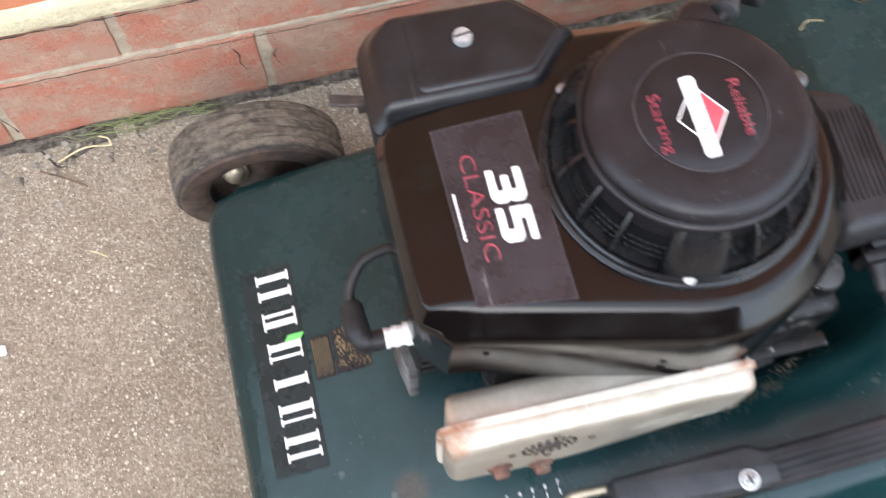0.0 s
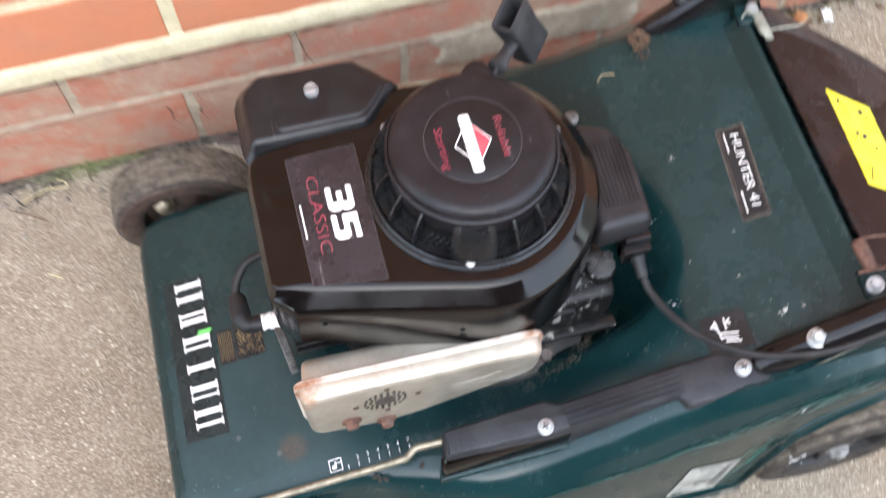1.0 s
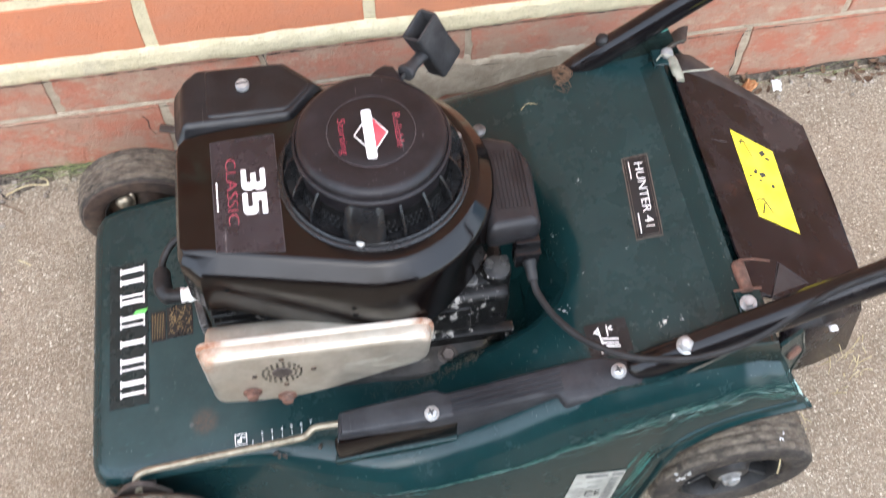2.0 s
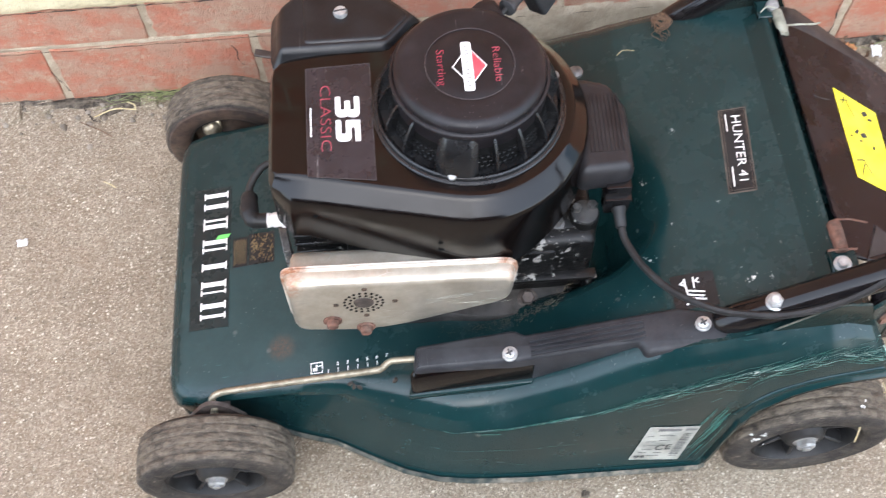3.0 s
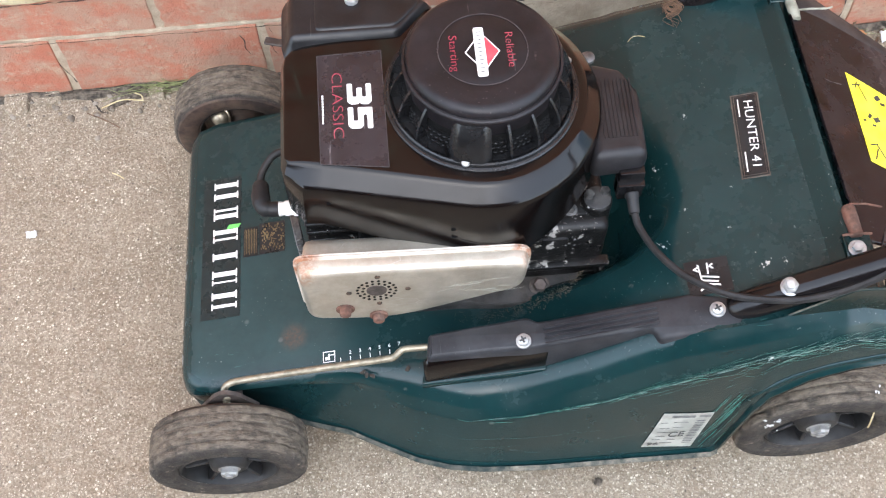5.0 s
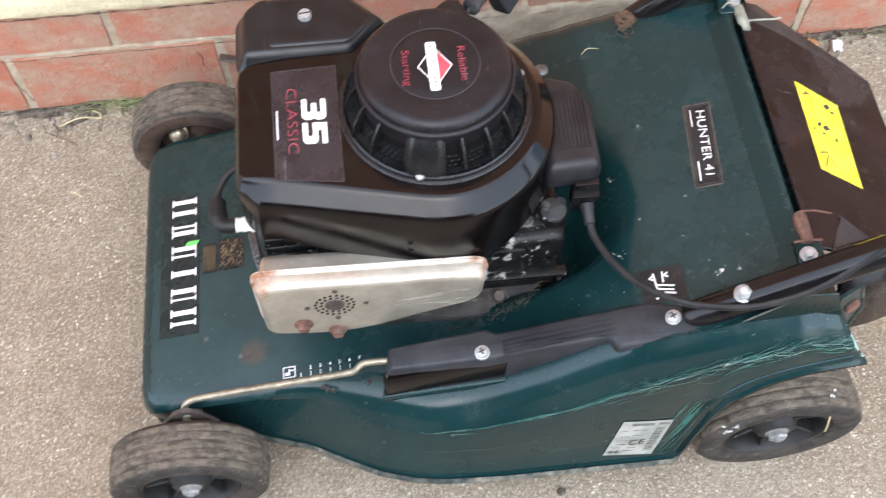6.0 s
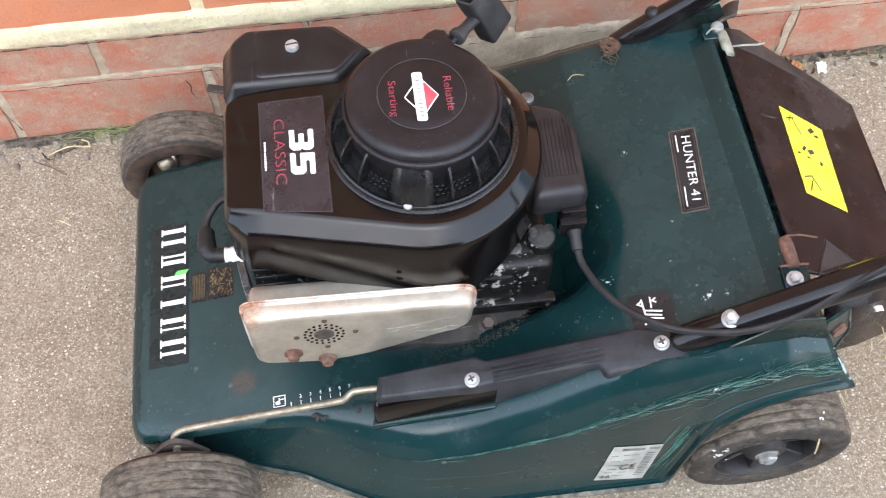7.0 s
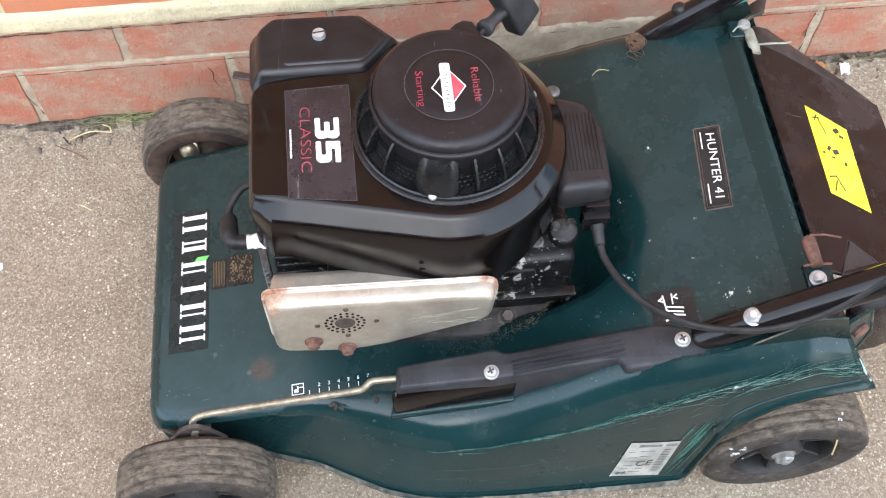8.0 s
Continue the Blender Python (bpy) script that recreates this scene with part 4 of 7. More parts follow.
# ---- wheels ----
def wheel_parts():
    """A wheel at the origin, its outer face towards -y."""
    bm = bmesh.new()
    R = 0.073
    wall_in = [(-0.0155, 0.0450), (-0.0205, 0.0475), (-0.0225, 0.054), (-0.0224, 0.064), (-0.0212, 0.0690)]
    rings, seg = [], 120
    across = [(y, r, -1) for y, r in wall_in]
    for k in range(5):
        y = -0.0200 + k * 0.0082
        across += [(y, R - 0.0016, -1), (y + 0.0006, R - 0.0002, k), (y + 0.0030, R, k), (y + 0.0062, R - 0.0002, k), (y + 0.0068, R - 0.0016, -1)]
    across += [(-y, r, -1) for y, r in wall_in[::-1]]
    for y, r, rib in across:
        ring = []
        for q in range(seg):
            a = 2 * math.pi * q / seg
            crown = 0.0016 * (abs(y) / 0.02) ** 3 if rib >= 0 or r > 0.0705 else 0.0
            gap = 0.0015 if rib >= 0 and (q + 5 * rib) % 10 in (0, 1) and noise.noise((q * 0.37, rib * 2.1, 4.0)) > -0.25 else 0.0
            worn = 0.0009 * noise.noise((math.cos(a) * 9, math.sin(a) * 9, y * 160)) if r > 0.0705 else 0.0
            rr = r - crown - gap + worn
            ring.append((rr * math.cos(a), y, rr * math.sin(a)))
        rings.append(ring)
    loft(bm, rings, False)
    wheel = part("wheel", bm, M["tyre"], mower, "small black ribbed rubber wheel caked with dry mud", 50)
    bm = bmesh.new()
    spin(bm, (0, 0, 0), (0, 1, 0), [(-0.0150, 0.0465), (-0.0185, 0.0455), (-0.0190, 0.0437), (-0.0165, 0.0422), (-0.004, 0.0410), (0.004, 0.0410), (0.0165, 0.0422), (0.0190, 0.0437), (0.0185, 0.0455), (0.0150, 0.0465)], 48, False)
    spin(bm, (0, 0, 0), (0, 1, 0), [(-0.002, 0.0415), (-0.003, 0.028), (-0.010, 0.020), (-0.016, 0.0165), (-0.0175, 0.014), (-0.0175, 0.004)], 40, True)
    for k in range(5):
        a = 2 * math.pi * k / 5 + 0.3
        block(bm, (0.026, 0.012, 0.004), Matrix.Rotation(-a, 4, "Y") @ pose(0.0285, -0.008, 0, 0, 0, -14), 0.001, 1)
    part("rim", bm, M["rubber"], wheel, "black plastic spoked rim", 40)
    bm = spin(bmesh.new(), (0, 0.002, 0), (0, 1, 0), [(0.0185, 0.0690), (0.0212, 0.0665), (0.0216, 0.058), (0.0195, 0.048), (0.015, 0.0432), (0.001, 0.0405), (0.002, 0.028), (0.010, 0.018), (0.018, 0.014), (0.018, 0.004)], 40, False)
    part("rim_back", bm, M["rim_dust"], wheel, "inner side of the rim, brown with dust", 40)
    bm = bmesh.new()
    hex_bolt(bm, (0, -0.0165, 0), (0, -1, 0), 0.0088, 0.006, 0.0105)
    spin(bm, (0, -0.0230, 0), (0, -1, 0), [(0, 0.0042), (0.002, 0.0042), (0.0025, 0.0035)], 14)
    part("hub_nut", bm, M["hub_zinc"], wheel, "zinc plated hexagon nut", 30)
    return wheel


wheel = wheel_parts()
wheel.matrix_basis = pose(0.027, 0.165, 0.073)
for x, y, turn, spin_by, k in ((0.580, 0.158, 0, 40, 1.09), (0.034, 0.547, 180, 75, 1.0), (0.578, 0.554, 180, 110, 1.09)):
    copied = copy_thing(wheel, pose(x, y, 0.073 * k, 0, 0, turn) @ pose(0, 0, 0, 0, spin_by, 0))
    copied.scale = (k, k, k)
for y in (0.19, 0.522):
    bm = bmesh.new()
    s = 1 if y < YC else -1
    spin(bm, (0.027, y - s * 0.01, 0.073), (0, s, 0), [(0, 0.007), (0.05, 0.007)], 14)
    block(bm, (0.02, 0.006, 0.040), pose(0.03, y + s * 0.022, 0.085, 0, 12, 0), 0.002)
    part("axle_arm", bm, M["dark_steel"], mower, "dull brown steel axle arm")
bm = bmesh.new()
spin(bm, (0.0160, 0.5360, 0.0960), (-0.22, -0.80, 0.50), [(0, 0.0116), (0.0012, 0.0120), (0.0026, 0.0116), (0.0032, 0.0098), (0.0060, 0.0094), (0.0088, 0.0076), (0.0104, 0.0048), (0.0110, 0.001)], 22)
part("axle_nut", bm, M["brass"], mower, "tarnished domed steel axle nut")
bm = bmesh.new()
ring = [(x, 0.197, z) for x, z in rounded([(0.004, 0.108), (0.062, 0.108), (0.047, 0.140), (0.039, 0.1475), (0.031, 0.1475), (0.024, 0.140)], 0.004, 3)]
loft(bm, [ring, [(x, y - 0.004, z) for x, y, z in ring]])
part("adjuster_bracket", bm, M["dark_steel"], mower, "rusty brown height adjuster bracket", 30)
part("adjuster_pin", spin(bmesh.new(), (0.0365, 0.1935, 0.1375), (0, -1, 0.1), [(0, 0.0032), (0.0015, 0.0032), (0.002, 0.002)], 12), M["rod"], mower)
bm = bmesh.new()
sweep(bm, smooth_line([(0.035, 0.190, 0.128), (0.034, 0.200, 0.139), (0.040, 0.205, 0.1435), (0.06, 0.206, 0.1475), (0.12, 0.206, 0.158), (0.180, 0.206, 0.168), (0.189, 0.2065, 0.1705), (0.196, 0.211, 0.173), (0.204, 0.2115, 0.1745), (0.232, 0.210, 0.178)], 6), 0.0032, 10)
part("adjuster_rod", bm, M["rod"], mower, "cranked zinc steel height adjuster rod")

# ---- lawn mower: engine ----
CX, CY = 0.278, 0.361


def cowl_outline(o):
    """The cowl's plan, grown by o."""
    p = [(0.1185 - 0.35 * o, 0.306), (0.121 - 0.35 * o, 0.3015 - 0.3 * o), (0.143 - 0.9 * o, 0.2975 - o), (0.150 - 0.5 * o, 0.296 - o)]
    for k in range(30):
        a = radians(-102 + 196 * k / 29)
        R = 0.093 + o - table(math.degrees(a), [(-80, 0.0), (-50, 0.004), (-15, 0.009), (20, 0.011), (95, 0.011)])
        p.append((CX + R * math.cos(a), CY + R * math.sin(a)))
    return p + [(0.215, 0.447 + o), (0.20, 0.424 + o), (0.134, 0.4135 + o), (0.1255 - 0.25 * o, 0.4105 + 0.7 * o), (0.1200 - 0.35 * o, 0.404 + 0.2 * o), (0.1185 - 0.35 * o, 0.394)]


def cowl_foot(x, y):
    """The height of the cowl's lower edge."""
    if y > 0.36:
        return 0.272
    return table(x, [(0.11, 0.285), (0.15, 0.287), (0.20, 0.281), (0.24, 0.263), (0.275, 0.250), (0.295, 0.254), (0.32, 0.267), (0.35, 0.282), (0.38, 0.288)])


bm = bmesh.new()
block(bm, (0.17, 0.13, 0.056), pose(0.25, 0.36, 0.184), 0.006)
engine = part("engine", bm, M["casting"], mower, "black painted cast engine block with grey chipped patches")
part("sump_flange", block(bmesh.new(), (0.20, 0.145, 0.014), pose(0.262, 0.352, 0.163), 0.004), M["casting"], engine)
part("cylinder", block(bmesh.new(), (0.10, 0.09, 0.10), pose(0.17, 0.36, 0.225), 0.006), M["casting"], engine)
part("blower_drum", spin(bmesh.new(), (CX, CY, 0.20), (0, 0, 1), [(0, 0.07), (0.12, 0.07)], 32), M["casting"], engine)
bm = block(bmesh.new(), (0.085, 0.083, 0.090), pose(0.3385, 0.3145, 0.211), 0.010, 4)
block(bm, (0.018, 0.016, 0.010), pose(0.3720, 0.2800, 0.172), 0.003)
part("crankcase", bm, M["casting"], engine, "black crankcase with chipped pale patches")
part("crankcase_boss", block(bmesh.new(), (0.040, 0.026, 0.014), pose(0.352, 0.298, 0.252), 0.005), M["casting"], engine)
part("crankcase_boss", block(bmesh.new(), (0.050, 0.02, 0.046), pose(0.322, 0.2795, 0.222), 0.006), M["casting"], engine)
part("crankcase_ledge", block(bmesh.new(), (0.098, 0.010, 0.005), pose(0.336, 0.269, 0.2035), 0.0018), M["casting"], engine)
part("oil_post", spin(bmesh.new(), (0.3715, 0.2960, 0.150), (0, 0, 1), [(0, 0.0128), (0.1140, 0.0128), (0.1155, 0.0122), (0.1165, 0.0110)], 26), M["casting"], engine)
part("post_cap", spin(bmesh.new(), (0.3715, 0.2960, 0.2660), (0, 0, 1), [(0, 0.0116), (0.0012, 0.0114), (0.0016, 0.0104)], 26), M["flange"], engine, "pebbled dusty top of the post")
part("drain_post", spin(bmesh.new(), (0.380, 0.277, 0.160), (0, 0, 1), [(0, 0.0065), (0.026, 0.0065), (0.028, 0.005)], 14), M["casting"], engine)
for k in range(6):
    part("cylinder_fin", block(bmesh.new(), (0.055, 0.10, 0.003), pose(0.147, 0.36, 0.19 + 0.014 * k), 0.001, 1), M["casting"], engine)

levels = [(None, 0.0165), (0.3120, 0.0156), (0.3290, 0.0142), (0.3325, 0.0136), (0.3342, 0.0126), (0.3358, 0.0110), (0.3442, 0.0026), (0.3458, 0.0010), (0.3468, -0.0008), (0.3472, -0.0030), (0.3473, -0.006)]
rings = [[(x, y, cowl_foot(x, y) if z is None else z) for x, y in cowl_outline(o)] for z, o in levels]
bm = bmesh.new()
rows = [[bm.verts.new(p) for p in r] for r in rings]
for r0, r1 in zip(rows, rows[1:]):
    for i in range(len(r0)):
        j = (i + 1) % len(r0)
        bm.faces.new((r0[i], r0[j], r1[j], r1[i]))
bm.faces.new(rows[-1])
cowl = part("cowl", bm, M["cowl"], engine, "glossy brown-black pressed engine cowl", 35)
# Holes and slot are near-black plugs; the shade inside is put into colour.
for x, y, z in ((0.149, 0.2796, 0.317), (0.246, 0.2568, 0.301)):
    bm = spin(bmesh.new(), (x, y + 0.006, z), (0, -1, 0), [(0, 0.0021), (0.0066, 0.0021)], 12)
    part("cowl_hole", bm, M["void"], engine)
part("cowl_slot", block(bmesh.new(), (0.0050, 0.003, 0.0014), pose(0.2465, 0.2568, 0.2900), 0.0004, 1), M["void"], engine)

# starter cover
SX, SY = 0.2765, 0.3565
cap_seg = 72
bm = bmesh.new()
spin(bm, (SX, SY, 0), (0, 0, 1), [(0.3700, 0.0606), (0.3830, 0.0612), (0.3862, 0.0622), (0.3880, 0.0624), (0.3893, 0.0616), (0.3896, 0.0602), (0.3888, 0.0594), (0.3890, 0.0590), (0.3915, 0.0594), (0.3938, 0.0588), (0.3962, 0.0570), (0.3978, 0.0545), (0.3983, 0.0510), (0.3984, 0.0352)], cap_seg, False)
spin(bm, (SX, SY, 0), (0, 0, 1), [(0.3984, 0.0352), (0.3980, 0.0346), (0.3984, 0.0340), (0.3986, 0.02), (0.3986, 0.001)], cap_seg, True)
starter = part("starter_cover", bm, M["cap"], engine, "round matt black recoil starter cap with moulded ring", 50)
bm = bmesh.new()
spin(bm, (SX, SY, 0), (0, 0, 1), [(0.3472, 0.0782), (0.3486, 0.0785), (0.3496, 0.0776), (0.3500, 0.0762), (0.3528, 0.0756), (0.3540, 0.0745), (0.3538, 0.0734), (0.3524, 0.0724), (0.3515, 0.0710), (0.3512, 0.0620)], cap_seg, False)
part("vent_rim", bm, M["rim_gloss"], engine, "", 30)
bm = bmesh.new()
# Plain sheet for the screen; the dark cavity behind it is painted in.
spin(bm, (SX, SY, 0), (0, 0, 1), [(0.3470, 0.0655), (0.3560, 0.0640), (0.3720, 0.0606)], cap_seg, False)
part("vent_gauze", bm, M["void"], engine, "air intake screen, near-black for the shaded cavity behind it")
bm = bmesh.new()
for row, (z, r) in enumerate(((0.3545, 0.0644), (0.3590, 0.0635), (0.3635, 0.0626))):
    for k in range(88):
        a = 2 * math.pi * (k + 0.5 * (row % 2)) / 88
        out = Vector((math.cos(a), math.sin(a), 0.25))
        spin(bm, Vector((SX, SY, z)) + Vector((math.cos(a), math.sin(a), 0)) * (r - 0.0004), out, [(0, 0.0019), (0.0005, 0.0018), (0.0002, 0.0012)], 6, False)
tagged(part("gauze_mesh", bm, M["satin"], engine, "", 0), "", "", "", "stuff")
pads = (-103, 17, 137)
for p in pads:
    for k in range(4):
        a = radians(p + 26 + 19.2 * k)
        d, s = Vector((math.cos(a), math.sin(a), 0)), Vector((-math.sin(a), math.cos(a), 0)) * 0.0010
        c = Vector((SX, SY, 0))
        prof = [(0.0590, 0.3515), (0.0722, 0.3515), (0.0728, 0.3545), (0.0715, 0.3625), (0.0680, 0.3710), (0.0640, 0.3780), (0.0612, 0.3815), (0.0600, 0.3815)]
        bm = loft(bmesh.new(), [[c + d * r + s * q + Vector((0, 0, z)) for r, z in prof] for q in (-1, 1)])
        part("vent_rib", bm, M["rim_gloss"], engine, "", 20)
for p in pads:
    bm = bmesh.new()
    rings = []
    for k in range(11):
        a = radians(p - 14 + 28 * k / 10)
        e = (-0.0040, -0.0012)[k in (1, 9)] if k in (0, 1, 9, 10) else 0.0
        rings.append([(SX + (r + e) * math.cos(a), SY + (r + e) * math.sin(a), z) for r, z in ((0.060, 0.349), (0.0752, 0.349), (0.0750, 0.3545), (0.0722, 0.3640), (0.0685, 0.3725), (0.0650, 0.3790), (0.0618, 0.3835), (0.060, 0.3835))])
    loft(bm, rings)
    part("cover_lug", bm, M["rim_gloss"], engine, "", 40)
    a = radians(p - 2)
    bm = bmesh.new()
    spin(bm, (SX + 0.0742 * math.cos(a), SY + 0.0742 * math.sin(a), 0.3535), (math.cos(a) * 0.45, math.sin(a) * 0.45, 1), [(-0.001, 0.0038), (0.0006, 0.0038), (0.0016, 0.0030), (0.0020, 0.001)], 18)
    part("cover_screw", bm, M["hub_zinc"], engine, "dull round-headed cover screw")
bm = bmesh.new()
ring_pts = [(0.017, 0.046), (0.013, 0.0585), (0.008, 0.0680), (0.003, 0.0725), (-0.004, 0.0725), (-0.010, 0.0660), (-0.016, 0.0575), (-0.020, 0.046)]
a = radians(72)
d, s = Vector((math.cos(a), math.sin(a), 0)), Vector((-math.sin(a), math.cos(a), 0))
loft(bm, [[Vector((SX, SY, z)) + d * (r + g) + s * q for q, r in ring_pts] for z, g in ((0.352, 0.004), (0.378, 0.003), (0.389, 0.001), (0.3935, -0.002), (0.3955, -0.005))])
part("rope_outlet", bm, M["cap"], engine, "", 35)

# pull grip
bm = bmesh.new()
sweep(bm, [(0.300, 0.404, 0.386), (0.306, 0.410, 0.390), (0.312, 0.416, 0.391)], 0.0022, 8)
part("starter_rope", bm, M["rubber"], engine)
bm = bmesh.new()
GRIP, CUP = Vector((0.3385, 0.4460, 0.3880)), Vector((0.3105, 0.4145, 0.3915))
spin(bm, CUP, GRIP - CUP, [(0, 0.0045), (0.001, 0.0072), (0.004, 0.0076), (0.008, 0.0060), (0.014, 0.0050), (0.024, 0.0052), (0.030, 0.0062), (0.036, 0.0078)], 18)
u = Vector((-0.417, 0, 0.908))
v = Vector((0.62, 0.74, 0.28))
v = (v - u * v.dot(u)).normalized()
w = u.cross(v)
turn = Matrix(((v.x, w.x, u.x, GRIP.x), (v.y, w.y, u.y, GRIP.y), (v.z, w.z, u.z, GRIP.z), (0, 0, 0, 1)))
grip = rprism(bmesh.new(), [(-0.0150, -0.0095), (0.0150, -0.0095), (0.0150, 0.0095), (-0.0150, 0.0095)], 0.004, [(-0.0270, -0.003), (-0.0262, -0.0008), (-0.0240, 0.0), (0.0, -0.0010), (0.0240, 0.0), (0.0270, -0.0004), (0.0272, -0.0022), (0.0255, -0.0032), (-0.005, -0.0040)])
joined(bm, grip, turn)
part("pull_grip", bm, M["grip"], engine, "grey-black rubber starter pull grip", 40)

# air filter cover
AIR = [(0.119, 0.413), (0.217, 0.413), (0.247, 0.449), (0.215, 0.482), (0.136, 0.484), (0.119, 0.468)]
bm = rprism(bmesh.new(), AIR, [0.009, 0.010, 0.006, 0.010, 0.010, 0.012], [(0.300, 0.0015), (0.331, 0.0015), (0.332, 0.0032), (0.336, 0.0032), (0.338, 0.0010), (0.347, -0.0035), (0.3515, -0.0062), (0.3530, -0.0085), (0.3532, -0.0105)])
air = part("air_filter_cover", bm, M["satin"], engine, "black moulded plastic air filter cover", 38)
AIR2 = [(0.146, 0.4245), (0.213, 0.4245), (0.234, 0.449), (0.209, 0.474), (0.146, 0.475)]
bm = rprism(bmesh.new(), AIR2, 0.005, [(0.3528, 0.001), (0.3540, 0.0), (0.3546, -0.0012), (0.3547, -0.004)])
part("raised_panel", bm, M["satin"], engine, "", 38)
bm = spin(bmesh.new(), (0.177, 0.453, 0.3545), (0, 0, 1), [(0, 0.0058), (0.003, 0.0058), (0.0044, 0.0050), (0.0048, 0.001)], 22)
part("filter_screw", bm, M["zinc"], engine, "slotted bright steel screw", 30)
part("screw_slot", block(bmesh.new(), (0.0100, 0.0014, 0.0012), pose(0.177, 0.453, 0.3590, 0, 0, 8), 0), M["ink"], engine, "", 0)

bm = block(bmesh.new(), (0.024, 0.008, 0.003), pose(0.108, 0.459, 0.301, 0, 6, -12), 0.001, 1)
block(bm, (0.008, 0.005, 0.012), pose(0.117, 0.4565, 0.296), 0.001, 1)
part("choke_lever", bm, M["dark_steel"], engine, "small dark steel lever tab")

# carburettor-side box with its clamp and cable
BOX = [(0.362, 0.297), (0.406, 0.300), (0.409, 0.362), (0.398, 0.386), (0.376, 0.394), (0.362, 0.394)]
bm = rprism(bmesh.new(), BOX, 0.006, [(0.298, -0.001), (0.301, 0.001), (0.314, 0.0015), (0.320, 0.0), (0.3240, -0.0026), (0.3256, -0.0056), (0.3260, -0.009)])
part("side_cover", bm, M["cover_grey"], engine, "ribbed black plastic governor cover", 35)
for k in range(9):
    bm = block(bmesh.new(), (0.0010, 0.058, 0.0012), pose(0.3745 + 0.0033 * k, 0.345, 0.3262, 0, 0, -2), 0)
    part("cover_rib", bm, M["cover_grey"], engine, "", 0)
bm = spin(bmesh.new(), (0.372, 0.400, 0.322), (0, 0, 1), [(0, 0.006), (0.003, 0.006), (0.0045, 0.004)], 14)
part("governor_screw", bm, M["bolt_grey"], engine)
bm = block(bmesh.new(), (0.021, 0.013, 0.034), pose(0.3955, 0.2990, 0.289), 0.002)
block(bm, (0.021, 0.013, 0.020), pose(0.3955, 0.2955, 0.2830), 0.0018)
block(bm, (0.0225, 0.015, 0.0035), pose(0.3955, 0.2955, 0.2925), 0.0012)
part("cable_clamp", bm, M["tube"], engine, "shiny black cable clamp")
bm = spin(bmesh.new(), (0.3975, 0.2905, 0.2800), (0.03, -0.8, -0.30), [(0, 0.0062), (0.003, 0.0062), (0.005, 0.0052), (0.017, 0.0046), (0.018, 0.0036)], 14)
part("cable_sleeve", bm, M["rubber"], engine)
cable = smooth_line([(0.3975, 0.272, 0.2765), (0.4000, 0.259, 0.2745), (0.4095, 0.235, 0.2765), (0.4275, 0.2105, 0.2790), (0.455, 0.1905, 0.2830), (0.480, 0.1825, 0.2850), (0.508, 0.1775, 0.289), (0.535, 0.176, 0.301), (0.560, 0.178, 0.317), (0.585, 0.184, 0.338), (0.615, 0.188, 0.362), (0.66, 0.186, 0.391), (0.72, 0.185, 0.429), (0.80, 0.188, 0.480)], 6)
tie = Vector((0.660, 0.188, 0.381))
bm = spin(bmesh.new(), tie - Vector((0.0022, 0, 0.0014)), (0.843, 0, 0.538), [(0, 0.0142), (0, 0.0168), (0.005, 0.0168), (0.005, 0.0142)], 20, False)
block(bm, (0.006, 0.006, 0.005), Matrix.Translation(tie + Vector((-0.006, -0.006, 0.014))), 0.001, 1)
part("cable_tie", bm, M["rubber"], mower, "black nylon cable tie")
part("throttle_cable", sweep(bmesh.new(), cable, 0.0031, 8), M["rubber"], mower, "thin black control cable")

# bolts on the engine
for x, y, z in ((0.3645, 0.2985, 0.266), (0.3785, 0.3005, 0.266)):
    part("valve_bolt", hex_bolt(bmesh.new(), (x, y, z), (0, 0, 1), 0.0045, 0.0065), M["bolt_grey"], engine)
part("engine_bolt", hex_bolt(bmesh.new(), (0.3480, 0.2915, 0.258), (0, 0, 1), 0.0050, 0.006, 0.0065), M["bolt_grey"], engine)
bm = bmesh.new()
prism(bm, rounded([(0.19, 0.255), (0.251, 0.254), (0.29, 0.247), (0.325, 0.249), (0.350, 0.259), (0.366, 0.275), (0.366, 0.31), (0.19, 0.31)], 0.012, 3), [(0.157, 0), (0.172, 0), (0.1735, -0.001)])
part("mounting_flange", bm, M["flange"], engine, "dusty grey-black engine mounting flange with grass debris")
part("flange_bolt", hex_bolt(bmesh.new(), (0.325, 0.263, 0.1735), (0, -0.25, 1), 0.0065, 0.007, 0.0095), M["dark_steel"], engine, "dull weathered flange bolt")

# spark plug, boot and lead
bm = spin(bmesh.new(), (0.116, 0.323, 0.243), (-1, 0, 0), [(0, 0.0075), (0.004, 0.0075), (0.0045, 0.0062), (0.0075, 0.0062), (0.008, 0.0068), (0.011, 0.0068), (0.0115, 0.006), (0.014, 0.006), (0.0145, 0.0066), (0.018, 0.0066), (0.019, 0.005), (0.026, 0.005)], 18)
part("spark_plug", bm, M["white"], engine, "white ceramic spark plug")
bm = sweep(bmesh.new(), smooth_line([(0.099, 0.323, 0.243), (0.092, 0.323, 0.2435), (0.087, 0.3245, 0.244), (0.0845, 0.329, 0.2445), (0.0835, 0.338, 0.2445), (0.0835, 0.350, 0.244)], 4), [0.0068] * 6 + [0.0075] * 6 + [0.0082] * 5 + [0.0075] * 3 + [0.006], 14)
part("plug_boot", bm, M["rubber"], engine, "black rubber spark plug boot")
bm = sweep(bmesh.new(), smooth_line([(0.0835, 0.346, 0.244), (0.0845, 0.358, 0.246), (0.091, 0.368, 0.250), (0.100, 0.374, 0.254), (0.125, 0.378, 0.258)], 6), 0.0034, 10)
